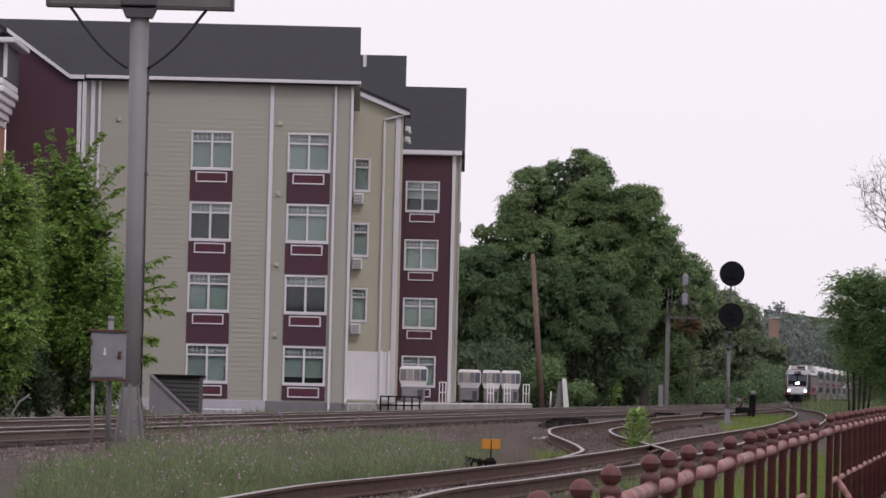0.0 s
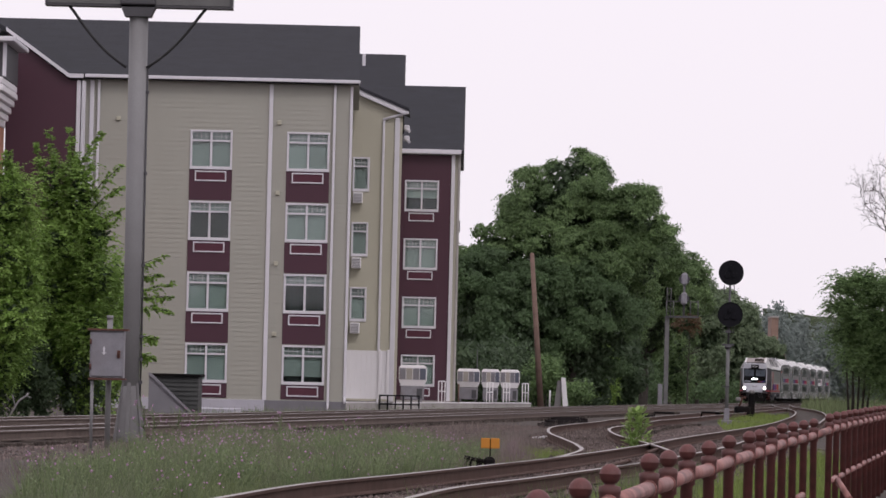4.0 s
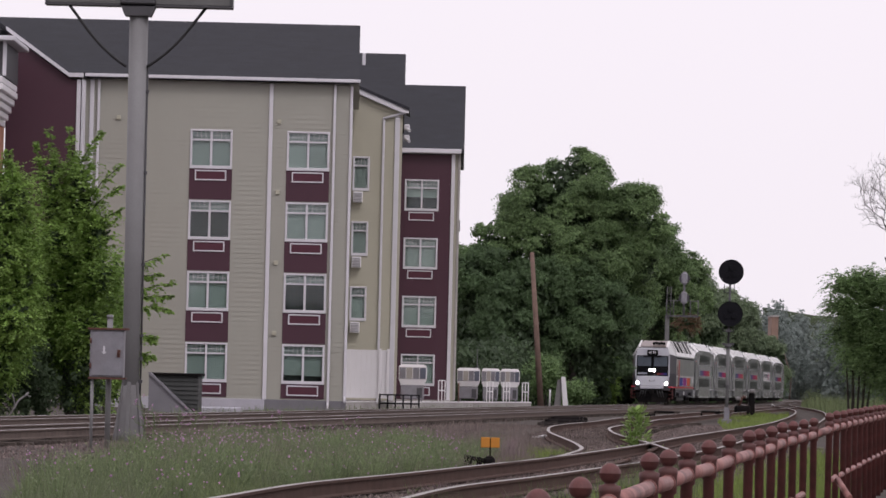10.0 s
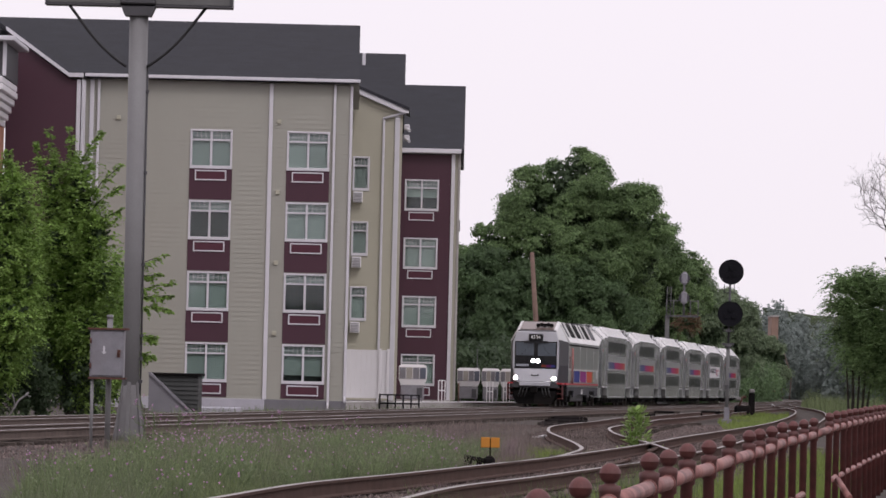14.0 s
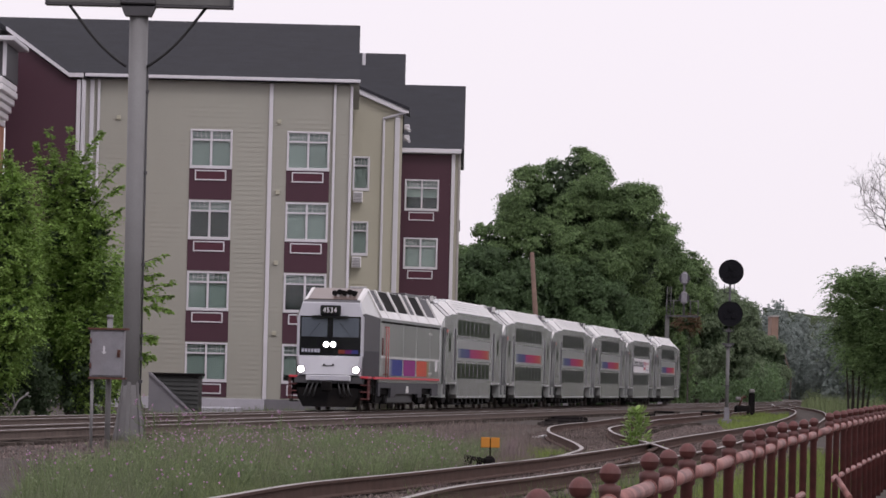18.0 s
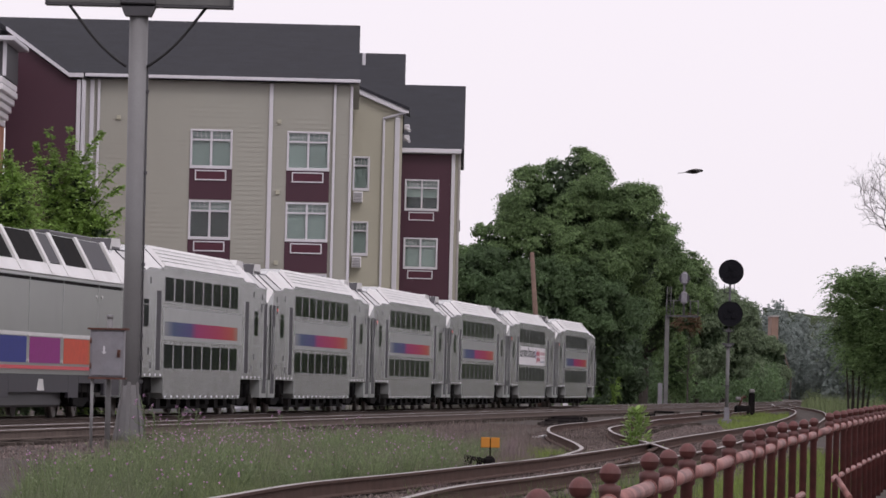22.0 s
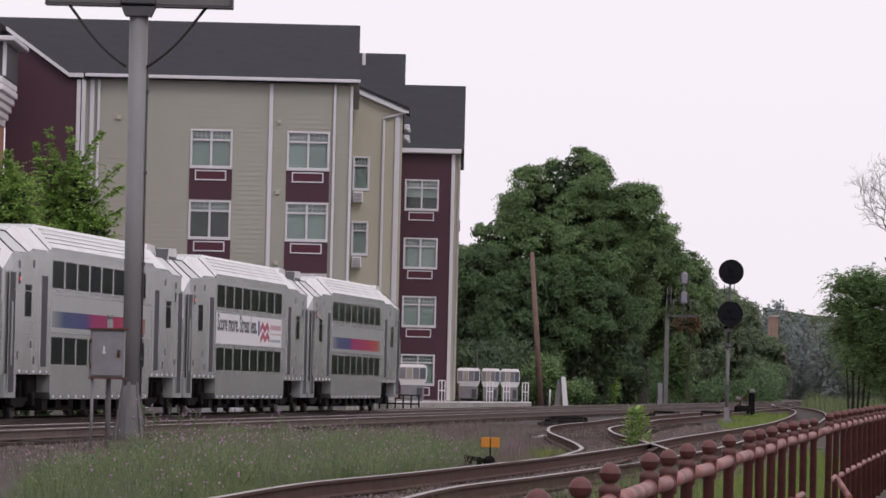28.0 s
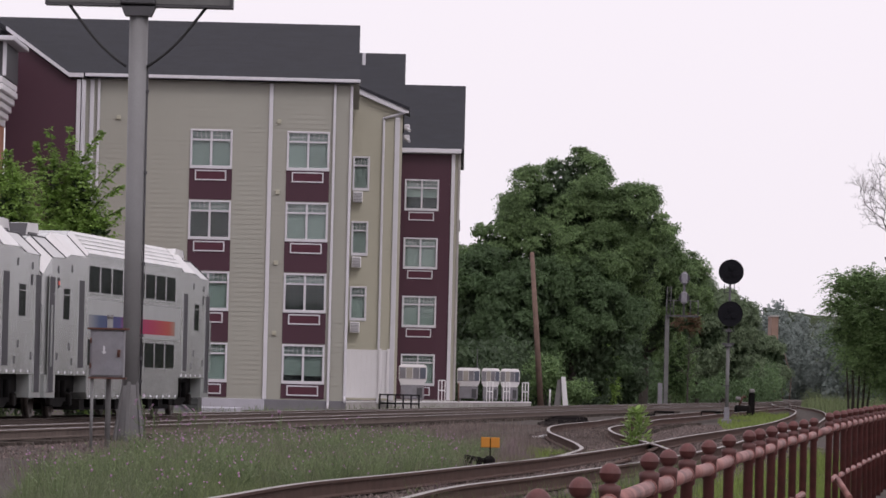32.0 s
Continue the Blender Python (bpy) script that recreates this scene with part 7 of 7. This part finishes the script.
spray_tree("feathery dark green tree beside the line", (24.8, 280, -0.3), 7.0, [(24.4, 280, 6.9, 1.2, 1.2, 0.7), (25.2, 279.5, 5.7, 1.4, 1.3, 0.8), (24.6, 279.5, 4.4, 1.3, 1.3, 0.7), (25.3, 279.5, 3.2, 1.5, 1.3, 0.9), (24.8, 279.5, 1.9, 1.3, 1.2, 0.8)], 1500, 13, 1.05, 0.1, M_LEAF4, 47, 0.12, RIGHT, (), 0.6, 0.24)
spray_tree("small feathery tree beyond the fence", (26.4, 330, -0.3), 6.0, [(26.2, 330, 4.2, 1.4, 2.0, 2.7)], 420, 11, 0.9, 0.12, M_LEAF4, 48, 0.1, RIGHT, (), 0.6, 0.25)
for k in range(5):
    bm = bmesh.new()
    x = 21.75 + 0.22 * k
    tube(bm, (x, 281, -0.3), (x - 0.2 + 0.16 * k, 281.3, 3.2), 0.07, 0.04, 6)
    part("trunk", bm, M_BARK, STEMMED)


def bare_tree():
    t = thing("bare_tree", "leafless pale grey branching treetop", "tree")
    rng = random.Random(8)
    bm = bmesh.new()

    def grow(p, d, length, r, depth):
        q = p + d * length
        m = p.lerp(q, 0.5) + Vector((rng.uniform(-0.06, 0.06), 0, rng.uniform(-0.06, 0.06))) * length
        pipe(bm, [p, m, q], r * 0.75, 5)
        if depth == 0:
            return
        for k in range(3 if depth > 3 else 2):
            turn = rng.choice((-1, 1)) * rng.uniform(0.35, 0.95)
            c, s = math.cos(turn), math.sin(turn)
            e = Vector((d.x * c - d.z * s, d.y + rng.uniform(-0.3, 0.3), d.x * s + d.z * c + 0.12)).normalized()
            grow(p.lerp(q, rng.uniform(0.45, 1.0)), e, length * rng.uniform(0.6, 0.85), r * 0.68, depth - 1)
    pipe(bm, [(24.9, 290, -0.3), (24.8, 290, 4), (24.5, 290, 7.4)], 0.13, 8)
    grow(Vector((24.55, 290, 6.8)), Vector((-0.35, 0, 1)).normalized(), 2.3, 0.06, 6)
    grow(Vector((24.5, 290, 7.4)), Vector((-0.1, 0, 1)).normalized(), 2.4, 0.06, 6)
    pipe(bm, [(24.5, 290, 7.4), (24.2, 290, 9.2), (24.0, 290, 10.6)], 0.07, 6)
    grow(Vector((24.1, 290, 9.6)), Vector((-0.35, 0, 1)).normalized(), 1.7, 0.045, 6)
    grow(Vector((24.0, 290, 10.5)), Vector((-0.05, 0, 1)).normalized(), 1.7, 0.045, 6)
    part("branchwork", bm, M_TWIG, t)
    t.matrix_basis = pose(0.45, 0, -0.4)


bare_tree()

rng_t = random.Random(9)
for k in range(4):
    t = thing("dead_tree", "thin leafless trunk before the distant woods", "tree", "leafless trunks by the bend")
    bm = bmesh.new()
    x = 57.5 + 1.05 * k + rng_t.uniform(-0.4, 0.4)
    top = rng_t.uniform(5, 11)
    pipe(bm, [(x, 920, -0.3), (x + rng_t.uniform(-0.5, 0.5), 920, top * 0.5), (x + rng_t.uniform(-1.6, 1.6), 920, top)], 0.09, 6)
    part("trunk", bm, M_WOOD, t)

# far brick building beyond the trees
t = thing("far_brick_building", "distant orange brick building above the trees", "building")
bm = bmesh.new()
box(bm, 45.55, 46.5, 730, 738, -0.3, 11.4)
part("wall", bm, M_BRICK2, t)
bm = bmesh.new()
box(bm, 45.45, 46.6, 729.8, 738.2, 11.4, 11.6)
part("parapet", bm, M_CONC, t)


def blades(name, label, region, count, h0, h1, width, mat, seed, clump=0.0, bend=0.25, z=None, parent=None):
    """Grass or stalks: narrow bent blades in a region (a test on x, y within a box)."""
    rng = np.random.default_rng(seed)
    (xa, xb, ya, yb), test = region
    v, f = [], []
    n = 0
    tries = 0
    while n < count and tries < count * 8:
        tries += 1
        y = ya + (yb - ya) * rng.random() ** 1.0
        x = xa + (xb - xa) * rng.random()
        if not test(x, y):
            continue
        if clump and noise.noise(Vector((x * clump, y * clump * 0.35, seed))) < rng.uniform(-0.35, 0.25):
            continue
        h = (h0 + (h1 - h0) * rng.random()) * (0.85 + 0.9 * noise.noise(Vector((x * 1.3, y * 0.5, 17.0))))
        a = rng.random() * 6.283
        c, s = math.cos(a) * width / 2, math.sin(a) * width / 2
        bx, by = rng.normal() * bend * h, rng.normal() * bend * h
        g = ground_z(x, y) - 0.01
        k = len(v)
        v += [(x - c, y - s, g), (x + c, y + s, g), (x + bx * 0.35 + c * 0.7, y + by * 0.35 + s * 0.7, g + h * 0.6), (x + bx * 0.35 - c * 0.7, y + by * 0.35 - s * 0.7, g + h * 0.6), (x + bx, y + by, g + h)]
        f += [(k, k + 1, k + 2, k + 3), (k + 3, k + 2, k + 4)]
        n += 1
    tagged(soup(name, v, f, mat), label, "grass", kind="stuff")


NEAR_X = np.interp(np.arange(0, 480, 0.5), [p[1] for p in NEAR], [p[0] for p in NEAR]).tolist()


def near_x(y):
    return NEAR_X[max(0, min(959, int(y * 2)))]


def strip(x, y):
    """The bed between the siding and the second track."""
    return line_x(y) + 6.3 < x < near_x(y) - 1.25


def between(x, y):
    """The weedy part of that bed; a gravel shoulder stays bare beside the second track."""
    return strip(x, y) and y < 100 - max(0.0, -0.04 - x / y) * 1200 + 8 * noise.noise(Vector((x * 0.8, y * 0.15, 3)))


def meadow(x, y):
    return between(x, y) and x < 0.6 + (y - 70) * 0.02 and x > -0.078 * y + 0.6 * noise.noise(Vector((x, y * 0.3, 2)))


blades("meadow_grass", "hazy green meadow weeds between the tracks", ((-9.5, 2.2, 42, 112), meadow), 62000, 0.12, 0.42, 0.007, M_GRASS, 71, 0.5, 0.4)
blades("meadow_grass", "grey-green knapweed stems between the tracks", ((-9.5, 2.2, 42, 118), meadow), 42000, 0.2, 0.5, 0.006, M_GRASS2, 79, 0.35, 0.35)
blades("meadow_grass", "bright green low grass patches between the tracks", ((-9.5, 2.6, 42, 100), lambda x, y: between(x, y) and noise.noise(Vector((x * 0.5, y * 0.12, 31))) > 0.12), 18000, 0.08, 0.25, 0.008, M_LAWN, 80, 0.0, 0.35)
blades("dry_stalks", "dry brown stalks between the tracks", ((-6, 5.0, 62, 170), strip), 11000, 0.1, 0.36, 0.007, M_DRY, 72, 0.4, 0.2)
blades("dry_stalks", "thin brown stalks before the switch stand", ((-1, 3.2, 74, 128), lambda x, y: strip(x, y) and -0.006 < x / y < 0.019), 7000, 0.12, 0.42, 0.006, M_DRY, 87, 0.5, 0.2)
blades("lawn_grass", "bright green grass beside the siding rail", ((-5, 3, 46, 96), lambda x, y: near_x(y) - 2.3 < x < near_x(y) - 1.1 and noise.noise(Vector((x * 0.4, y * 0.14, 12))) > -0.05), 9000, 0.08, 0.24, 0.008, M_LAWN, 88, 0.6, 0.35)
blades("meadow_stems", "purplish flowering stems at the edge of the weeds", ((-9.5, 1.5, 62, 108), lambda x, y: between(x, y) and y > 66 - x * 1.5), 16000, 0.15, 0.42, 0.007, M_DRY2, 89, 0.6, 0.3)
blades("lawn_grass", "bright green grass by the fence", ((-2, 9, 24, 110), lambda x, y: near_x(y) + 2.0 < x < -1.64 + 0.1 * y - 0.1), 26000, 0.1, 0.42, 0.009, M_LAWN, 73, 0.6)
blades("lawn_grass", "bright green grass strip beyond the siding", ((7, 24, 120, 300), lambda x, y: line_x(y) + 9.5 < x < near_x(y) - 1.1 and x > 1.2 + 0.047 * y and noise.noise(Vector((x * 0.35, y * 0.05, 21))) > -0.12), 19000, 0.08, 0.3, 0.018, M_LAWN, 74, 0.5)
blades("weed_tufts", "green weed tufts between the siding rails", ((-3, 3, 42, 75), lambda x, y: abs(x - near_x(y)) < 1.6), 1100, 0.05, 0.17, 0.006, M_LAWN, 75, 1.2)
blades("seed_grass", "pale seeding grass before the siding", ((-1.5, 4, 40, 80), lambda x, y: near_x(y) + 1.05 < x < near_x(y) + 2.2), 4600, 0.12, 0.4, 0.005, M_GRASS, 76, 0.8, 0.25)
blades("line_weeds", "tall green weeds beside the far line", ((20, 45, 300, 470), lambda x, y: near_x(y) + 1.8 < x < near_x(y) + 7), 6000, 0.3, 1.2, 0.05, M_GRASS, 77, 0.15)
blades("bank_weeds", "low weeds along the far edge of the main track", ((-22, 4, 105, 330), lambda x, y: line_x(y) - 5.0 < x < line_x(y) - 2.2), 9000, 0.1, 0.4, 0.02, M_GRASS, 78, 0.2)


blades("dry_stalks", "dry pinkish weeds over the siding ties", ((-2.5, 1.5, 46, 66), lambda x, y: abs(x - near_x(y)) < 1.0 and noise.noise(Vector((x * 0.8, y * 0.2, 41))) > -0.1), 3200, 0.05, 0.2, 0.006, M_DRY2, 90, 0.9, 0.3)
blades("weed_tufts", "grey-green weeds over the siding ties", ((-2.5, 1.5, 46, 66), lambda x, y: abs(x - near_x(y)) < 1.0 and noise.noise(Vector((x * 0.8, y * 0.2, 43))) > -0.05), 2600, 0.05, 0.18, 0.006, M_GRASS2, 91, 0.9, 0.3)
blades("lawn_grass", "yellow-green grass by the rail", ((-4, 0, 52, 72), lambda x, y: near_x(y) - 2.6 < x < near_x(y) - 1.0 and noise.noise(Vector((x * 0.5, y * 0.1, 47))) > 0.05), 5000, 0.1, 0.3, 0.008, M_LAWN, 92, 0.6, 0.3)


def tall_weeds():
    """Single tall flowering weeds that stand over the meadow beside the pole."""
    rng = random.Random(31)
    for x, y, h in ((-5.55, 99.5, 0.98), (-5.42, 100.5, 0.8), (-4.85, 98.0, 0.78), (-4.5, 97.0, 0.74), (-2.9, 96.0, 0.7), (-1.6, 92.0, 0.66)):
        w = thing("tall_weed", "tall thin weed with pale flower buds", "weed", "tall weeds beside the pole")
        g = ground_z(x, y) - 0.02
        bm = bmesh.new()
        pipe(bm, [(x, y, g), (x + 0.03, y, g + h * 0.6), (x + rng.uniform(-0.08, 0.08), y, g + h)], 0.008, 5)
        tips = [(x, y, g + h)]
        for k in range(6):
            z, a = g + h * rng.uniform(0.35, 0.85), rng.uniform(-1, 1)
            tip = (x + 0.22 * a, y + rng.uniform(-0.1, 0.1), z + 0.16)
            pipe(bm, [(x + 0.02, y, z), (x + 0.12 * a, y, z + 0.06), tip], 0.005, 4)
            tips.append(tip)
        part("stem", bm, M_WEED, w)
        bm = bmesh.new()
        for tx, ty, tz in tips:
            for j in range(5):
                cx, cz = tx + rng.uniform(-0.025, 0.025), tz + rng.uniform(-0.02, 0.03)
                turned(bm, ((0.003, cz - 0.008), (0.011, cz), (0.003, cz + 0.009)), 6, cx, ty)
        tagged(part("buds", bm, M_FLOWER, w, "pale pink buds"), kind="stuff")
        bm = bmesh.new()
        for k in range(30):
            z, a = g + h * rng.uniform(0.05, 0.8), rng.uniform(0, math.tau)
            u, v = Vector((math.cos(a), math.sin(a), 0.5)) * 0.09, Vector((-math.sin(a), math.cos(a), 0)) * 0.012
            q = Vector((x + 0.02, y, z))
            bm.faces.new([bm.verts.new(c) for c in (q, q + u * 0.5 + v, q + u, q + u * 0.5 - v)])
        part("leaves", bm, M_WEED, w)


def flowers():
    rng = np.random.default_rng(5)
    v, f = [], []
    n = 0
    while n < 900:
        y, x = rng.uniform(44, 125), rng.uniform(-9, 2)
        if not between(x, y) or x < -0.078 * y or x > 0.004 * y or noise.noise(Vector((x * 0.5, y * 0.13, 9))) < 0.16 - 0.004 * (y - 60):
            continue
        z = ground_z(x, y) + rng.uniform(0.22, 0.52)
        r = rng.uniform(0.006, 0.014)
        k = len(v)
        v += [(x - r, y, z), (x, y - r, z - r * 0.4), (x + r, y, z), (x, y + r, z - r * 0.4), (x, y, z + r), (x, y, z - r)]
        f += [(k, k + 1, k + 4), (k + 1, k + 2, k + 4), (k + 2, k + 3, k + 4), (k + 3, k, k + 4), (k + 1, k, k + 5), (k + 2, k + 1, k + 5), (k + 3, k + 2, k + 5), (k, k + 3, k + 5)]
        n += 1
    tagged(soup("wild_flowers", v, f, M_FLOWER), "small purple wild flowers in the weeds", "flowers", kind="stuff")


flowers()


def bushes():
    """Knapweed bushes: stalks that fan out of one root, with narrow leaves and a purple head on some."""
    rng = random.Random(21)
    v, f, fv, ff = [], [], [], []
    made = 0
    while made < 420:
        y, x = rng.uniform(44, 118), rng.uniform(-9, 2.5)
        if not meadow(x, y) or noise.noise(Vector((x * 0.45, y * 0.12, 5))) < -0.1:
            continue
        made += 1
        g = ground_z(x, y) - 0.02
        tall = rng.uniform(0.3, 0.62)
        for k in range(26):
            a, lean = rng.uniform(0, math.tau), rng.uniform(0.1, 0.55)
            h = tall * rng.uniform(0.6, 1.05)
            tip = Vector((x + math.cos(a) * lean * h, y + math.sin(a) * lean * h, g + h))
            root = Vector((x + rng.uniform(-0.04, 0.04), y, g))
            mid = root.lerp(tip, 0.55) + Vector((0, 0, 0.04))
            n = len(v)
            w = 0.004
            v += [(root.x - w, root.y, root.z), (root.x + w, root.y, root.z), (mid.x + w, mid.y, mid.z), (mid.x - w, mid.y, mid.z), tuple(tip)]
            f += [(n, n + 1, n + 2, n + 3), (n + 3, n + 2, n + 4)]
            for j in range(5):
                b = root.lerp(tip, rng.uniform(0.2, 0.95))
                c = Vector((rng.uniform(-1, 1), rng.uniform(-1, 1), rng.uniform(-0.1, 0.7))) * 0.06
                s = Vector((0, 0, 1)).cross(c).normalized() * 0.008
                n = len(v)
                v += [tuple(b), tuple(b + c * 0.5 + s), tuple(b + c), tuple(b + c * 0.5 - s)]
                f.append((n, n + 1, n + 2, n + 3))
            if rng.random() < 0.045:
                n, r = len(fv), rng.uniform(0.008, 0.018)
                fv += [(tip.x - r, tip.y, tip.z), (tip.x, tip.y - r, tip.z), (tip.x + r, tip.y, tip.z), (tip.x, tip.y + r, tip.z), (tip.x, tip.y, tip.z + r), (tip.x, tip.y, tip.z - r)]
                ff += [(n + a_, n + b_, n + c_) for a_, b_, c_ in ((0, 1, 4), (1, 2, 4), (2, 3, 4), (3, 0, 4), (1, 0, 5), (2, 1, 5), (3, 2, 5), (0, 3, 5))]
    tagged(soup("weed_bushes", v, f, M_WEED), "bushy grey-green weeds between the tracks", "weeds", kind="stuff")
    tagged(soup("flower_heads", fv, ff, M_FLOWER), "purple heads on the bushy weeds", "flowers", kind="stuff")


M_WEED = leafy("weed_green", (0.185, 0.235, 0.12), (0.135, 0.185, 0.09))
bushes()
tall_weeds()


def stones():
    rng = np.random.default_rng(12)
    n = 135000
    pick = rng.random(n)
    y = np.where(pick < 0.4, rng.uniform(42, 125, n), np.where(pick < 0.65, rng.uniform(80, 180, n), rng.uniform(72, 200, n)))
    nx = np.interp(y, [p[1] for p in NEAR], [p[0] for p in NEAR])
    x = np.where(pick < 0.4, nx + rng.normal(size=n) * 1.35, np.where(pick < 0.65, line_x(y) + rng.uniform(0, 9, n), nx + rng.uniform(-0.055, 0.01, n) * (y - 30)))
    r = rng.uniform(0.014, 0.046, n)
    z = np.array([ground_z(a, b) for a, b in zip(x.tolist(), y.tolist())]) - r * 0.2
    bx = np.interp(y, [p[1] for p in BRANCH], [p[0] for p in BRANCH])
    bedded = (np.abs(x - nx) < 1.15) | ((np.abs(x - bx) < 1.15) & (y > 76))
    z = np.where(bedded, np.maximum(z, -0.222 + rng.uniform(-0.02, 0.02, n)), z)
    c = np.stack([x, y, z], 1)
    ang = rng.uniform(0, 6.28, n)
    pts = []
    for k in range(4):
        a = ang + k * 1.5708 + rng.uniform(-0.4, 0.4, n)
        q = r * rng.uniform(0.7, 1.2, n)
        pts.append(c + np.stack([np.cos(a) * q, np.sin(a) * q, np.zeros(n)], 1))
    pts.append(c + np.stack([rng.normal(size=n) * r * 0.3, rng.normal(size=n) * r * 0.3, r * rng.uniform(0.7, 1.2, n)], 1))
    v = np.stack(pts, 1).reshape(-1, 3)
    base = np.arange(n) * 5
    f = np.stack([np.stack([base + k, base + (k + 1) % 4, base + 4], 1) for k in range(4)], 1).reshape(-1, 3)
    tagged(soup("ballast_stones", v.tolist(), f.tolist(), M_STONE), "loose brown ballast stones along the tracks", "ballast", kind="stuff")


stones()


def weed_plant():
    """The tall bright weed between the branch rails."""
    p = thing("weed_plant", "tall bright green leafy weed between the rails", "plant")
    rng = random.Random(4)
    X, Y = 3.95, 106.0
    bm = bmesh.new()
    for k in range(5):
        tube(bm, (X + rng.uniform(-0.1, 0.1), Y, -0.25), (X + rng.uniform(-0.2, 0.2), Y + rng.uniform(-0.2, 0.2), 0.4 + 0.06 * k), 0.012, 0.005, 5)
    part("stem", bm, M_LEAF2, p)
    bm = bmesh.new()
    for k in range(560):
        h = rng.random()
        z = -0.27 + 0.9 * h
        a = rng.uniform(0, math.tau)
        rad = rng.uniform(0.0, 0.4) * (1.15 - h * 0.85)
        c, s = math.cos(a), math.sin(a)
        L = rng.uniform(0.09, 0.18)
        b = Vector((X + rad * c + (0.1 if h < 0.3 else 0), Y + rad * s, z))
        u, w = Vector((c * L * 0.8, s * L * 0.8, L * rng.uniform(-0.2, 0.9))), Vector((-s, c, rng.uniform(-0.5, 0.5))) * L * 0.26
        v = [bm.verts.new(q) for q in (b, b + u * 0.45 + w, b + u, b + u * 0.45 - w)]
        bm.faces.new(v)
    part("leaves", bm, M_LEAF2B, p, "broad bright leaves")


M_LEAF2B = leafy("weed_leaves", (0.3, 0.42, 0.14), (0.2, 0.31, 0.085))
weed_plant()


def daisies():
    """White flower heads in the gravel near the turnout."""
    for x, y in ((2.26, 123.5), (2.55, 126.5), (2.42, 124.6), (2.66, 125.4)):
        p = thing("white_flower", "low white flower cluster in the gravel", "flower", "white flowers by the turnout")
        bm = bmesh.new()
        tube(bm, (x, y, -0.3), (x, y, -0.16), 0.006, n=5)
        part("stem", bm, M_LAWN, p)
        bm = bmesh.new()
        for k in range(5):
            a = k * 1.26
            cx, cy = x + 0.05 * math.cos(a), y + 0.05 * math.sin(a)
            turned(bm, ((0.012, -0.19 + 0.004 * k), (0.035, -0.165 + 0.004 * k), (0.02, -0.145 + 0.004 * k), (0.004, -0.14 + 0.004 * k)), 7, cx, cy)
        part("flower_heads", bm, M_WHITE, p)


daisies()


# ---- a bird crossing the sky ----
def build_bird():
    b = thing("bird", "small dark bird in fast flight", "bird")
    bm = bmesh.new()
    prof = ((-0.085, 0.004), (-0.07, 0.012), (-0.02, 0.026), (0.02, 0.027), (0.05, 0.018), (0.075, 0.014), (0.09, 0.003))
    rows = [[bm.verts.new((x, r * math.cos(k * math.tau / 8), r * 0.9 * math.sin(k * math.tau / 8))) for k in range(8)] for x, r in prof]
    for lo, hi in zip(rows, rows[1:]):
        for k in range(8):
            bm.faces.new((lo[k], lo[(k + 1) % 8], hi[(k + 1) % 8], hi[k]))
    bmesh.ops.recalc_face_normals(bm, faces=bm.faces)
    part("body", bm, M_BIRD, b)
    for s in (-1, 1):
        bm = bmesh.new()
        prism(bm, ((-0.04, s * 0.02), (0.03, s * 0.02), (0.0, s * 0.08), (-0.07, s * 0.13)), 0.008, 0.014, "z")
        part("wing", bm, M_BIRD, b)
    bm = bmesh.new()
    prism(bm, ((-0.08, -0.012), (-0.08, 0.012), (-0.16, 0.016), (-0.16, -0.016)), -0.006, 0.0, "z")
    part("tail", bm, M_BIRD, b)
    return b


M_BIRD = shade("dark_feathers", (0.03, 0.027, 0.027), 0.8)
BIRD = build_bird()
FAR_BIRD = copy_thing(BIRD, pose(0, 0, 0))
FAR_BIRD["label"] = "tiny dark bird gliding high over the trees"


# ---- what moves ----
def motions():
    times = [0.5 * k for k in range(65)]
    walk(LOCO, [(t, on_line(train_at(t) - 4 * COACH - 23.2)) for t in times])
    for k, c in enumerate(TRAIN):
        walk(c, [(t, on_line(train_at(t) + (k - 4) * COACH + COACH / 2)) for t in times])
    turned_by = [(train_at(0) - train_at(t)) / 0.43 for t in np.linspace(0, 32, 6401).tolist()]
    steps = [(0.0, 0.0)]
    for k, a in enumerate(turned_by):
        if a - steps[-1][1] > 1.2 or k == 6400:
            steps.append((k * 0.005, a))
    for car in [LOCO] + TRAIN:
        for axle in [w for b in car.children for w in b.children if w.name.startswith("wheelset")]:
            at = axle.matrix_basis.translation.copy()
            walk(axle, [(t, Matrix.Translation(at) @ Matrix.Rotation(a, 4, "X")) for t, a in steps])
    fly = [(0.0, -150.0), (19.0, -70.0), (22.0, 2.45), (25.0, 74.0), (32.0, 170.0)]
    walk(BIRD, [(t, pose(x, 52.0, 3.17 + 0.002 * abs(x), 0, -7, 2)) for t, x in fly])

    glide = [(0.0, -36.0, 42.0), (19.3, 4.69, 9.05), (19.7, 5.87, 7.73), (19.8, 6.23, 7.46), (19.9, 6.74, 7.34), (20.0, 7.35, 7.36), (20.1, 8.06, 7.41), (20.5, 11.09, 7.6), (32.0, 96.0, 14.0)]
    walk(FAR_BIRD, [(t, pose(x * 2.2, 220.0, 1.025 + (z - 1.025) * 2.2, 20, 12, -20)) for t, x, z in glide])


motions()
